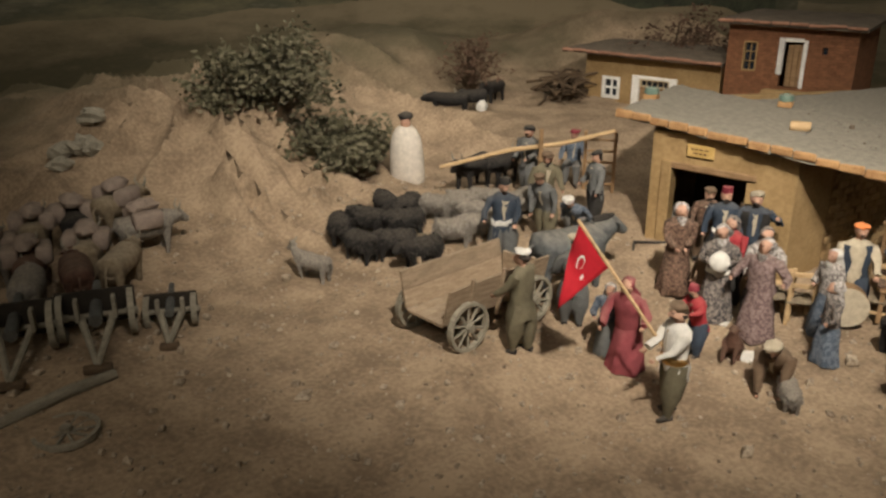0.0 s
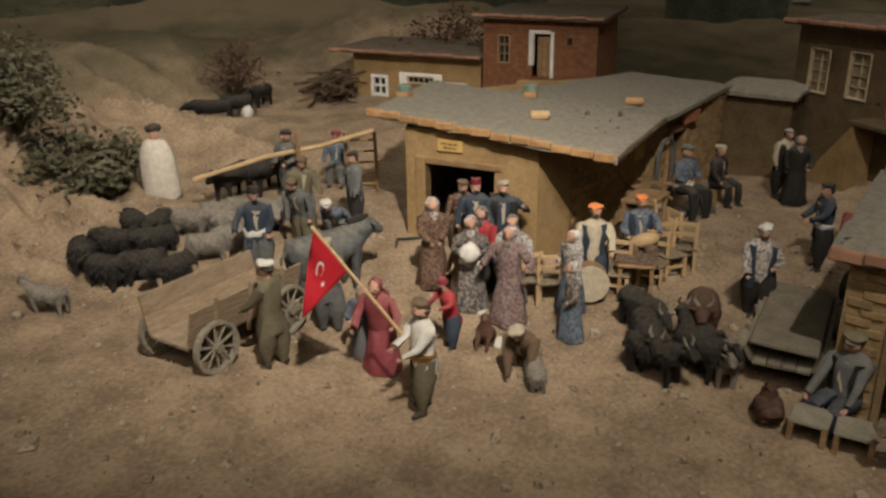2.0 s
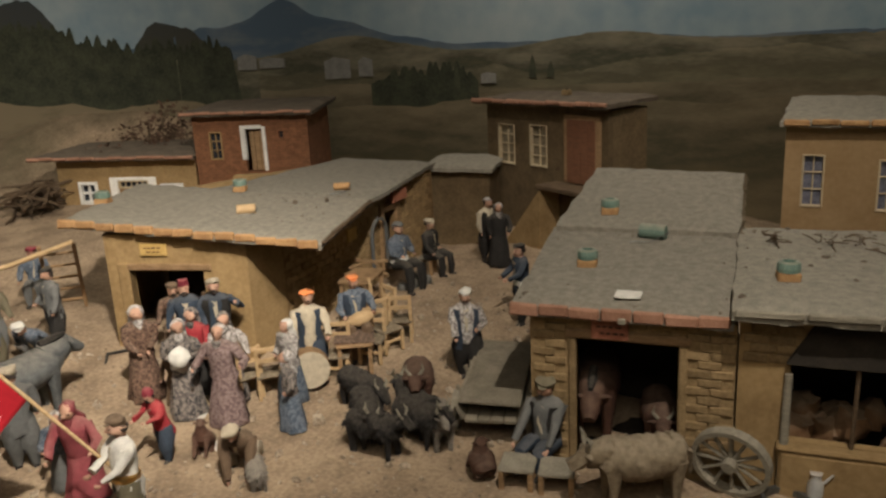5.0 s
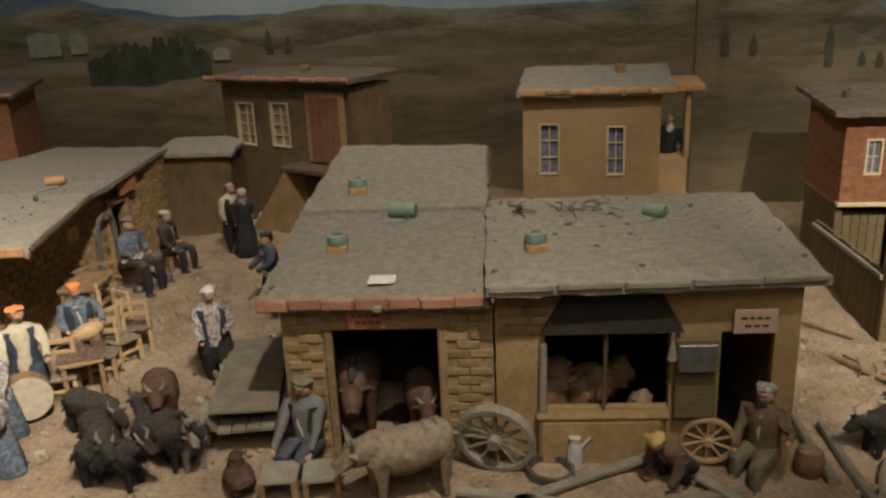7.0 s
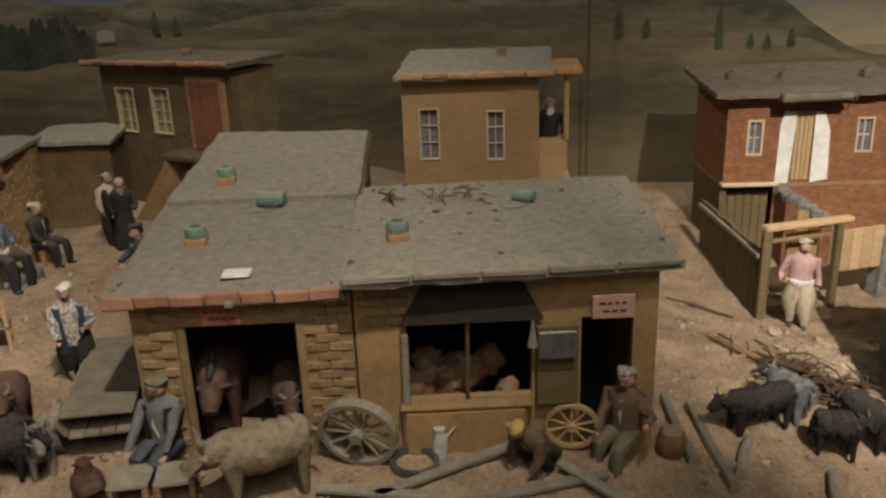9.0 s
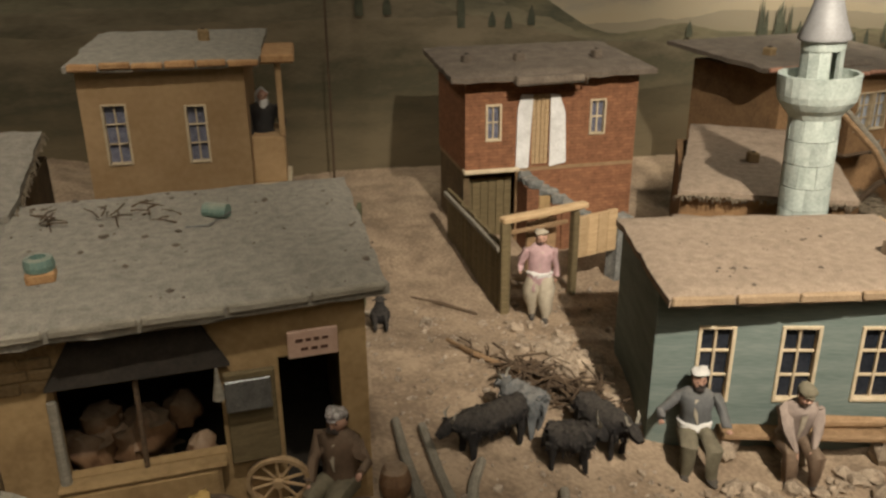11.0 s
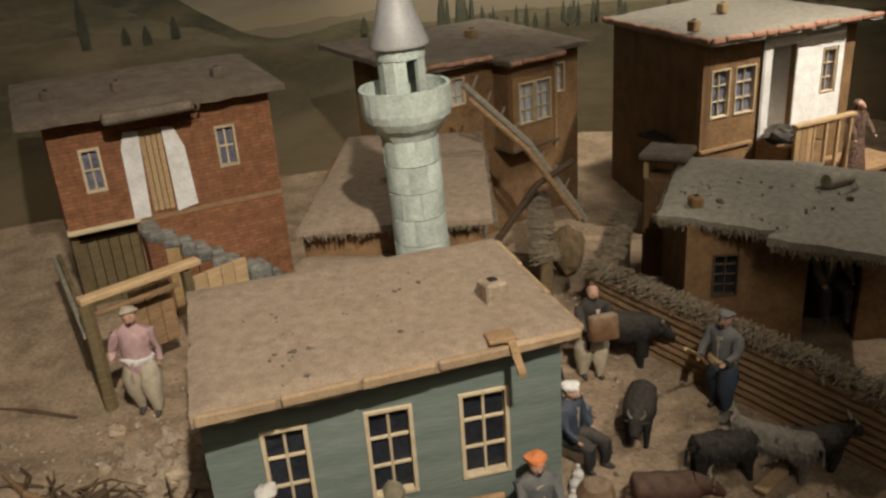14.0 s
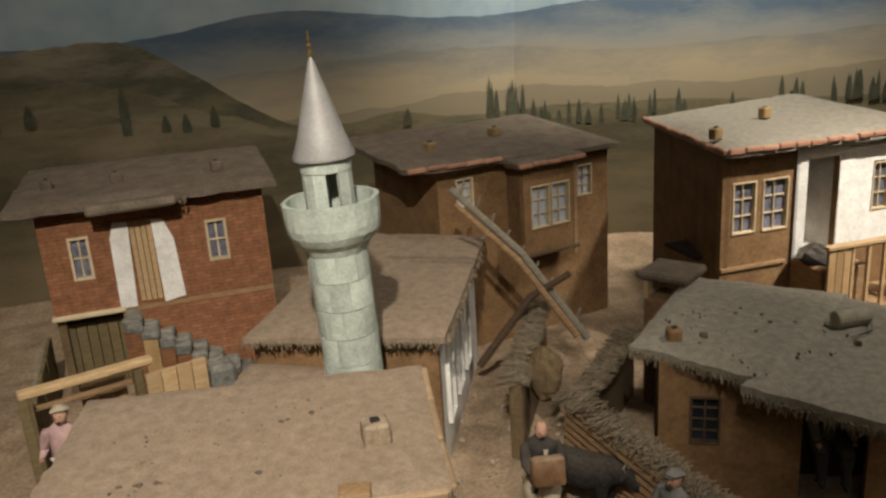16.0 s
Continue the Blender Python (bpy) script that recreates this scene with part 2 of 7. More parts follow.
class Shape:
    """Collects vertices and faces, then becomes one mesh."""

    def __init__(self):
        self.v, self.f, self.m = [], [], []

    def add(self, verts, faces, mat=0, place=None):
        k = len(self.v)
        self.v += [tuple(place @ Vector(p)) for p in verts] if place else [tuple(p) for p in verts]
        self.f += [tuple(i + k for i in face) for face in faces]
        self.m += [mat] * len(faces)
        return self

    def box(self, x0, x1, y0, y1, z0, z1, mat=0, place=None):
        x0, x1, y0, y1, z0, z1 = min(x0, x1), max(x0, x1), min(y0, y1), max(y0, y1), min(z0, z1), max(z0, z1)
        v = [(x, y, z) for z in (z0, z1) for y in (y0, y1) for x in (x0, x1)]
        return self.add(v, [(0, 2, 3, 1), (4, 5, 7, 6), (0, 1, 5, 4), (2, 6, 7, 3), (0, 4, 6, 2), (1, 3, 7, 5)], mat, place)

    def block(self, x0, x1, y0, y1, z0, z1, c=0.002, mat=0, place=None):
        """A box with worn, chamfered edges."""
        lo, hi = Vector((min(x0, x1), min(y0, y1), min(z0, z1))), Vector((max(x0, x1), max(y0, y1), max(z0, z1)))
        c = min(c, 0.45 * min(hi - lo))
        idx, v = {}, []
        for sx in (0, 1):
            for sy in (0, 1):
                for sz in (0, 1):
                    s = (sx, sy, sz)
                    for a in range(3):
                        p = [(hi if s[k] else lo)[k] + (0 if k == a else (-c if s[k] else c)) for k in range(3)]
                        idx[s, a] = len(v)
                        v.append(p)
        f = []
        for a in range(3):
            b, d = (a + 1) % 3, (a + 2) % 3
            for s in (0, 1):
                def key(i, j):
                    t = [0, 0, 0]
                    t[a], t[b], t[d] = s, i, j
                    return tuple(t)
                q = [idx[key(0, 0), a], idx[key(1, 0), a], idx[key(1, 1), a], idx[key(0, 1), a]]
                f.append(tuple(q if s else q[::-1]))
                for e in (0, 1):
                    def k2(i, j, w):
                        t = [0, 0, 0]
                        t[a], t[b], t[d] = i, j, w
                        return tuple(t)
                    q = [idx[k2(0, s, e), b], idx[k2(1, s, e), b], idx[k2(1, s, e), d], idx[k2(0, s, e), d]]
                    f.append(tuple(q[::-1] if s == e else q))
        for sx in (0, 1):
            for sy in (0, 1):
                for sz in (0, 1):
                    s = (sx, sy, sz)
                    q = [idx[s, 0], idx[s, 1], idx[s, 2]]
                    f.append(tuple(q if (sx + sy + sz) % 2 else q[::-1]))
        return self.add(v, f, mat, place)

    def tube(self, pts, radii, n=8, mat=0, flat=1.0, place=None, side=None):
        """A round limb along points; flat squeezes it across 'side'."""
        pts = [Vector(p) for p in pts]
        v, f = [], []
        ref = Vector(side) if side else None
        for i, p in enumerate(pts):
            d = (pts[min(i + 1, len(pts) - 1)] - pts[max(i - 1, 0)]).normalized()
            r0 = ref or (Vector((0, 1, 0)) if abs(d.y) < 0.9 else Vector((1, 0, 0)))
            a = (r0 - d * r0.dot(d)).normalized()
            b = d.cross(a)
            r = radii[i] if isinstance(radii, (list, tuple)) else radii
            for k in range(n):
                w = 2 * math.pi * k / n
                v.append(p + a * (r * math.cos(w)) + b * (r * flat * math.sin(w)))
        for i in range(len(pts) - 1):
            for k in range(n):
                f.append((i * n + k, i * n + (k + 1) % n, (i + 1) * n + (k + 1) % n, (i + 1) * n + k))
        f.append(tuple(range(n))[::-1])
        f.append(tuple(range((len(pts) - 1) * n, len(pts) * n)))
        return self.add(v, f, mat, place)

    def ball(self, c, r, n=10, mat=0, place=None, rough=0.0, seed=0.0):
        v, f, rings = [], [], max(4, n // 2 + 1)
        rx, ry, rz = r if isinstance(r, (tuple, list)) else (r, r, r)
        for i in range(rings + 1):
            u = math.pi * i / rings
            for k in range(n):
                w = 2 * math.pi * k / n
                d = Vector((math.sin(u) * math.cos(w), math.sin(u) * math.sin(w), math.cos(u)))
                s = 1 + rough * noise.noise(d * 2.2 + Vector((seed, seed * 1.7, 0)))
                v.append((c[0] + rx * d.x * s, c[1] + ry * d.y * s, c[2] + rz * d.z * s))
        for i in range(rings):
            for k in range(n):
                f.append((i * n + k, (i + 1) * n + k, (i + 1) * n + (k + 1) % n, i * n + (k + 1) % n))
        return self.add(v, f, mat, place)

    def slab(self, top, thick, mat=0, place=None):
        """A plate whose upper outline is given counter-clockwise, with its own height at each corner."""
        n = len(top)
        v = [tuple(p) for p in top] + [(p[0], p[1], p[2] - thick) for p in top]
        f = [tuple(range(n)), tuple(range(2 * n - 1, n - 1, -1))] + [(i, n + i, n + (i + 1) % n, (i + 1) % n) for i in range(n)]
        return self.add(v, f, mat, place)

    def spin(self, prof, c=(0, 0, 0), n=16, mat=0, place=None):
        v, f = [], []
        for r, z in prof:
            for k in range(n):
                w = 2 * math.pi * k / n
                v.append((c[0] + r * math.cos(w), c[1] + r * math.sin(w), c[2] + z))
        for i in range(len(prof) - 1):
            for k in range(n):
                f.append((i * n + k, i * n + (k + 1) % n, (i + 1) * n + (k + 1) % n, (i + 1) * n + k))
        f.append(tuple(range(n))[::-1])
        f.append(tuple(range((len(prof) - 1) * n, len(prof) * n)))
        return self.add(v, f, mat, place)

    def ruffle(self, amount, scale, seed=0.0):
        """Uneven, hand-modelled surface."""
        out = []
        for p in self.v:
            q = Vector(p) * scale + Vector((seed, seed * 0.7, seed * 1.3))
            out.append((p[0] + amount * noise.noise(q), p[1] + amount * noise.noise(q + Vector((31, 0, 0))), p[2] + amount * noise.noise(q + Vector((0, 57, 0)))))
        self.v = out
        return self

    def weld(self):
        seen, index, out = {}, [], []
        for p in self.v:
            k = tuple(round(c, 5) for c in p)
            if k not in seen:
                seen[k] = len(out)
                out.append(p)
            index.append(seen[k])
        self.v, self.f = out, [tuple(index[i] for i in f) for f in self.f]
        return self

    def mesh(self, name, mats, smooth=False):
        me = bpy.data.meshes.new(name)
        me.from_pydata(self.v, [], self.f)
        for m in mats if isinstance(mats, (list, tuple)) else [mats]:
            me.materials.append(m)
        me.polygons.foreach_set("material_index", self.m)
        if smooth:
            me.polygons.foreach_set("use_smooth", [True] * len(self.f))
            me.set_sharp_from_angle(angle=radians(50))
        me.update()
        return me


def part(name, shape, mats, parent, label="", smooth=False, kind="", m=None):
    ob = new(name, shape if isinstance(shape, bpy.types.Mesh) else shape.mesh(name, mats, smooth))
    ob.parent = parent
    if m is not None:
        ob.matrix_basis = m
    return tagged(ob, label, "", "", kind)


def thing(name, label, category, m, group="", kind=""):
    ob = new(name)
    ob.empty_display_size = 0.02
    ob.matrix_basis = m
    return tagged(ob, label, category, group, kind)


def solid(name, shape, mats, label, category, m=None, group="", kind="", smooth=False):
    ob = new(name, shape if isinstance(shape, bpy.types.Mesh) else shape.mesh(name, mats, smooth))
    if m is not None:
        ob.matrix_basis = m
    return tagged(ob, label, category, group, kind)


# ---------------------------------------------------------------- land
# Heights of the modelled land at places of the plan: x, y, z.
LAND = [(0.5, 0.2, -.07), (1.07, .76, -.03), (.9, 1.53, .03), (.95, 1.08, .02), (1.55, .82, -.015), (1.78, 1.26, .045), (1.65, 1.55, .08),
        (2.55, .64, .02), (1.44, 1.93, .10), (1.6, -.3, -.045), (1.56, .05, -.045), (2.95, .76, .02), (2.43, -1.26, -.17), (2.1, -.95, -.1),
        (1.47, -2.0, -.187), (1.63, -2.36, -.184), (1.5, -1.7, -.185), (3.2, -1.0, -.12), (2.8, 2.3, .15), (2.9, 1.6, .2), (2.2, 2.5, .14),
        (3.2, .4, .1), (2.8, -2.7, -.2), (.6, -1.5, -.28), (3.6, 2.8, .5), (2.2, 3.3, .42), (1.0, 2.5, .36), (1.6, 2.5, .26), (.2, 1.8, .06)]


def ground(x, y):
    top = bottom = 0.0
    for a, b, c in LAND:
        w = 1.0 / ((x - a) ** 2 + (y - b) ** 2 + 0.015) ** 1.6
        top, bottom = top + w * c, bottom + w
    return top / bottom


def relief(x, y):
    """The land with the folds of the stiffened cloth hill and small lumps of earth."""
    z = ground(x, y)
    hill = max(0.0, min(1.0, (y - 1.75) / 0.4)) * max(0.0, min(1.0, (2.5 - x) / 0.6))
    fold = 1 - abs(noise.noise(Vector((x * 3.1 + 0.6 * y, y * 1.3, 4.2)))) * 2
    z += hill * (0.085 * fold * abs(fold) - 0.035)
    a, r = math.atan2(y - 2.42, x - 0.95), math.hypot(x - 0.95, y - 2.42)
    if r < 0.9:
        cord = abs(math.sin(a * 5.5 + 2.2 * noise.noise(Vector((a * 1.3, r * 3, 7)))))
        z += 0.1 * (1 - cord) ** 2 * min(1, r / .15) * max(0, 1 - r / .8)
    d2 = ((x - 1.0) ** 2 + (y - 1.99) ** 2) / 0.022
    if d2 < 6:
        z += 0.13 * math.exp(-d2 * .7) * (1 - 2.4 * abs(noise.noise(Vector((x * 9 + y * 3, y * 5, 2.2))))) ** 2
    z += 0.011 * noise.noise(Vector((x * 6, y * 6, 0.3))) + 0.006 * noise.noise(Vector((x * 22, y * 22, 1.3)))
    return z


def build_land():
    step, nx, ny = 0.016, 282, 510
    s, keep = Shape(), {}
    for j in range(ny):
        for i in range(nx):
            x, y = -0.75 + i * step, -4.5 + j * step
            if x < 0.2 - 0.41 * y - 0.03:
                continue
            keep[i, j] = len(s.v)
            s.v.append((x, y, relief(x, y) + 0.0042 * noise.noise(Vector((x * 50, y * 50, 0)))))
    for (i, j), k in keep.items():
        q = (k, keep.get((i + 1, j)), keep.get((i + 1, j + 1)), keep.get((i, j + 1)))
        if None not in q:
            s.f.append(q)
            s.m.append(0)
    solid("ground", s, earth, "modelled sandy earth of the village square and hills", "ground", kind="structure", smooth=True)


build_land()

# Unseen hall added around the showcase, kept pale to bounce fill light.
bounce_paint = surf("cream_bounce_paint", (0.45, 0.43, 0.39), (0.55, 0.53, 0.48), 6, 0.9, 0.1)
for nm, bx, what in (("floor", (-4, 6, -7, 6, -1.0, -0.95), "added cream floor of the unseen museum hall"), ("ceiling", (-4, 6, -7, 6, 3.0, 3.05), "added pale ceiling of the unseen museum hall"),
                     ("wall_west", (-4.1, -4, -7, 6, -1, 3.05), "added cream wall of the unseen museum hall"), ("wall_east", (6, 6.1, -7, 6, -1, 3.05), "added cream wall of the unseen museum hall"),
                     ("wall_north", (-4, 6, 6, 6.1, -1, 3.05), "added cream wall of the unseen museum hall"), ("wall_south", (-4, 6, -7.1, -7, -1, 3.05), "added cream wall of the unseen museum hall")):
    solid(nm, Shape().box(*bx), bounce_paint, what, nm.split("_")[0], kind="structure")

# ---------------------------------------------------------------- painted backdrop
EDGE = [(-1.2, 3.35), (0.2, 3.75), (1.4, 3.85), (2.4, 3.7), (3.2, 3.2), (3.62, 2.4), (3.74, 1.4), (3.74, -3.16), (3.1, -4.1), (2.3, -4.9)]


def along(s):
    for (x0, y0), (x1, y1) in zip(EDGE, EDGE[1:]):
        d = math.hypot(x1 - x0, y1 - y0)
        if s <= d or (x1, y1) == EDGE[-1]:
            return x0 + (x1 - x0) * s / d, y0 + (y1 - y0) * s / d, (y1 - y0) / d, -(x1 - x0) / d
        s -= d


LENGTH = sum(math.hypot(b[0] - a[0], b[1] - a[1]) for a, b in zip(EDGE, EDGE[1:]))


def bump_at(s, c, w, h):
    return h * math.exp(-((s - c) / w) ** 2)


def painted(name, mat, height, depth, label, low=-0.35, s0=0.0, s1=LENGTH, n=420, ragged=0.0):
    s_ = Shape()
    for i in range(n + 1):
        s = s0 + (s1 - s0) * i / n
        x, y, nx, ny = along(min(s, LENGTH - 1e-4))
        h = height(s) + ragged * noise.noise(Vector((s * 40, 1, 0))) + 0.3 * ragged * noise.noise(Vector((s * 110, 4, 0)))
        s_.v += [(x + nx * depth, y + ny * depth, low), (x + nx * depth, y + ny * depth, max(low + 0.01, h))]
    for i in range(n):
        k = 2 * i
        s_.f.append((k, k + 1, k + 3, k + 2))
        s_.m.append(0)
    return solid(name, s_, mat, label, "backdrop", kind="structure")


# s runs from the dark north hills (0) past the long wall (4.9 to 9.5) to the south panel.
sky_paint = surf("painted_sky", (0.24, 0.33, 0.38), (0.38, 0.44, 0.45), 1.6, 0.9, 0.02)


def wash(name, stops, z0, z1, streak=3.0):
    """Thinned paint brushed in level bands: the pigments change with the height on the wall, unevenly."""
    m = bpy.data.materials.new(name)
    m.use_nodes = True
    n, l = m.node_tree.nodes, m.node_tree.links
    bsdf = n["Principled BSDF"]
    bsdf.inputs["Roughness"].default_value, bsdf.inputs["Specular IOR Level"].default_value = 0.9, 0.2
    co, mp, sep = n.new("ShaderNodeTexCoord"), n.new("ShaderNodeMapping"), n.new("ShaderNodeSeparateXYZ")
    mp.inputs["Scale"].default_value = (1, 1, 4)
    l.new(co.outputs["Object"], mp.inputs[0])
    l.new(co.outputs["Object"], sep.inputs[0])
    cloud, brush = n.new("ShaderNodeTexNoise"), n.new("ShaderNodeTexNoise")
    cloud.inputs["Scale"].default_value, cloud.inputs["Detail"].default_value = streak, 5
    brush.inputs["Scale"].default_value, brush.inputs["Detail"].default_value = streak * 9, 4
    l.new(mp.outputs[0], cloud.inputs[0])
    l.new(mp.outputs[0], brush.inputs[0])
    level, add, more = n.new("ShaderNodeMapRange"), n.new("ShaderNodeMath"), n.new("ShaderNodeMath")
    level.inputs[1].default_value, level.inputs[2].default_value = z0, z1
    l.new(sep.outputs[2], level.inputs[0])
    add.operation = more.operation = "MULTIPLY_ADD"
    add.inputs[1].default_value, more.inputs[1].default_value = 0.95, 0.3
    l.new(cloud.outputs["Fac"], add.inputs[0])
    l.new(level.outputs[0], add.inputs[2])
    l.new(brush.outputs["Fac"], more.inputs[0])
    l.new(add.outputs[0], more.inputs[2])
    less = n.new("ShaderNodeMath")
    less.operation = "SUBTRACT"
    less.inputs[1].default_value = 0.625
    l.new(more.outputs[0], less.inputs[0])
    ramp = n.new("ShaderNodeValToRGB")
    e = ramp.color_ramp.elements
    e[0].position, e[0].color = 0.0, (*stops[0], 1)
    e[1].position, e[1].color = 1.0, (*stops[-1], 1)
    for k, c in enumerate(stops[1:-1]):
        e.new((k + 1) / (len(stops) - 1)).color = (*c, 1)
    l.new(less.outputs[0], ramp.inputs[0])
    l.new(ramp.outputs[0], bsdf.inputs["Base Color"])
    return m


far_paint = wash("painted_far_mountains", [(0.3, 0.265, 0.205), (0.22, 0.23, 0.22), (0.09, 0.13, 0.175)], 0.56, 0.76)
plain_paint = wash("painted_plain", [(0.36, 0.29, 0.18), (0.36, 0.3, 0.2), (0.2, 0.195, 0.175)], 0.36, 0.64)
hill_paint = wash("painted_hills", [(0.06, 0.054, 0.032), (0.17, 0.145, 0.085), (0.075, 0.074, 0.048), (0.23, 0.2, 0.14)], 0.15, 0.8, 3.2)
knoll_paint = wash("painted_knolls", [(0.17, 0.135, 0.08), (0.075, 0.068, 0.04), (0.21, 0.17, 0.11)], 0.1, 0.6, 3.4)
near_paint = wash("painted_near_slope", [(0.15, 0.118, 0.068), (0.075, 0.066, 0.038), (0.19, 0.152, 0.095)], 0.0, 0.5, 4.0)
ridge_paint = wash("painted_dark_ridge", [(0.12, 0.105, 0.07), (0.06, 0.058, 0.045), (0.05, 0.055, 0.055)], 0.6, 1.0)
forest_paint = surf("painted_forest", (0.026, 0.03, 0.02), (0.062, 0.066, 0.04), 14, 0.9, 0.05)


def ridge(s, seed, k=1.0):
    q = Vector((s * k, seed, 0))
    return (1 - abs(noise.noise(q)) * 2) * .6 + noise.noise(q * 2.7) * .3 + noise.noise(q * 7) * .1


def ramp_to(s, a, b):
    u = max(0.0, min(1.0, (s - a) / (b - a)))
    return u * u * (3 - 2 * u)


def far_top(s):
    return 0.72 + .03 * ridge(s, 3.3, 1.3) + bump_at(s, 6.12, .13, .1) + bump_at(s, 6.3, .35, .12) + bump_at(s, 5.8, .35, .12) + .05 * ridge(s, 4.4, 3) * bump_at(s, 6.0, .8, 1) + bump_at(s, 4.2, .8, .22) + .06 * ramp_to(s, 8.7, 9.5) * (1 + .5 * math.sin(s * 4.2 + 2.6))


def hill_top(s):
    return 0.70 + .035 * ridge(s, 5.5, 1.2) + bump_at(s, 6.45, .28, .08) + bump_at(s, 7.6, .35, .04) + bump_at(s, 9.42, .35, .05) - .33 * ramp_to(s, 9.55, 10.3) + bump_at(s, 10.56, .16, .035)


def fir_top(s, s0, s1, low, high):
    edge = max(0.0, min(1, (s - s0) / .2, (s1 - s) / .05))
    return low + edge * (high + .02 * abs(math.sin(s * 31)) + .03 * abs(math.sin(s * 83 + 2 * math.sin(s * 9))) + .045 * abs(math.sin(s * 47 + 1)) * abs(math.sin(s * 13)))


painted("backdrop_sky", sky_paint, lambda s: 1.75, 0.0, "painted pale sky of the panorama wall")
painted("backdrop_mountains", far_paint, far_top, 0.004, "painted blue-grey mountains on the panorama wall", ragged=.006)
painted("backdrop_dark_ridge", ridge_paint, lambda s: .56 + bump_at(s, 4.66, .3, .26) + bump_at(s, 4.88, .2, .26) + bump_at(s, 5.42, .17, .25) + bump_at(s, 5.65, .2, .18) + .07 * ridge(s, 6.1, 3.4), 0.006, "painted dark mountain ridges on the panorama wall", s0=4.2, s1=6.0, ragged=.008)
painted("backdrop_plain", plain_paint, lambda s: 0.61 + .02 * math.sin(s * 3.1) + .03 * ridge(s, 2.2, 2.5), 0.008, "painted yellow plain on the panorama wall", s0=9.3)
painted("backdrop_far_knolls", wash("painted_misty_knolls", [(0.24, 0.2, 0.13), (0.27, 0.23, 0.16)], 0.35, 0.5), lambda s: 0.44 + .05 * ridge(s, 7.7, 2.1) + bump_at(s, 12.7, .4, .07), 0.010, "painted misty knolls on the panorama wall", s0=9.6, ragged=.004)
painted("backdrop_hills", hill_paint, hill_top, 0.012, "painted olive hills on the panorama wall", ragged=.008)
painted("backdrop_forest", forest_paint, lambda s: fir_top(s, 3.6, 5.86, .45, .29 + bump_at(s, 4.8, .3, .13) + bump_at(s, 3.95, .3, .05)), 0.014, "painted dark fir forest on the panorama wall", s0=3.6, s1=5.86, n=700, ragged=.03)
painted("backdrop_forest_strip", forest_paint, lambda s: fir_top(s, 6.52, 7.05, .57, .02), 0.0165, "painted strip of dark firs on the panorama wall", s0=6.52, s1=7.05, n=160, ragged=.012)
painted("backdrop_slope", near_paint, lambda s: 0.45 + .06 * ridge(s, 1.5, .9) + .04 * ridge(s, 3.5, 2.6) + bump_at(s, 4.3, .5, .15) + bump_at(s, 5.5, .25, .07) - .17 * ramp_to(s, 9.6, 10.5), 0.018, "painted brown slope on the panorama wall", ragged=.006)
painted("backdrop_mid_hills", wash("painted_mid_hills", [(0.07, 0.066, 0.04), (0.2, 0.17, 0.105), (0.11, 0.1, 0.064), (0.25, 0.21, 0.14)], 0.3, 0.75, 3.6), lambda s: 0.6 + .07 * ridge(s, 12.3, 1.7) + bump_at(s, 8.2, .3, .05) - .24 * ramp_to(s, 9.45, 10.2), 0.0135, "painted sunlit middle hills on the panorama wall", s0=5.95, s1=10.4, ragged=.006)
painted("backdrop_knoll", knoll_paint, lambda s: 0.53 + .06 * ridge(s, 9.5, 1.1) - .22 * ramp_to(s, 9.3, 10.2), 0.015, "painted lighter knolls on the panorama wall", s0=5.95, ragged=.006)

# ---------------------------------------------------------------- houses


def wall_shape(u0, u1, y0, y1, z0, z1, holes=()):
    """A thick wall along x with openings (u0, u1, z0, z1) right through it."""
    s = Shape()
    us = sorted({u0, u1, *[h[0] for h in holes], *[h[1] for h in holes]})
    zs = sorted({z0, z1, *[h[2] for h in holes], *[h[3] for h in holes]})
    us, zs = [u for u in us if u0 <= u <= u1], [z for z in zs if z0 <= z <= z1]
    hole = lambda a, b: any(h[0] <= a <= h[1] and h[2] <= b <= h[3] for h in holes)
    solid_cell = lambda i, j: 0 <= i < len(us) - 1 and 0 <= j < len(zs) - 1 and not hole((us[i] + us[i + 1]) / 2, (zs[j] + zs[j + 1]) / 2)
    for i in range(len(us) - 1):
        for j in range(len(zs) - 1):
            if not solid_cell(i, j):
                continue
            a, b, c, d = us[i], us[i + 1], zs[j], zs[j + 1]
            v = [(x, y, z) for z in (c, d) for y in (y0, y1) for x in (a, b)]
            f = [(0, 1, 5, 4), (2, 6, 7, 3)]
            f += [] if solid_cell(i, j - 1) else [(0, 2, 3, 1)]
            f += [] if solid_cell(i, j + 1) else [(4, 5, 7, 6)]
            f += [] if solid_cell(i - 1, j) else [(0, 4, 6, 2)]
            f += [] if solid_cell(i + 1, j) else [(1, 3, 7, 5)]
            s.add(v, f)
    return s.weld()


def front(a, b, z0=0.0):
    """Pose with its origin at the front wall's left foot, x along the wall, y into the house; and the wall's length."""
    ang = math.degrees(math.atan2(b[1] - a[1], b[0] - a[0]))
    return pose(a[0], a[1], z0, 0, 0, ang), math.hypot(b[0] - a[0], b[1] - a[1])


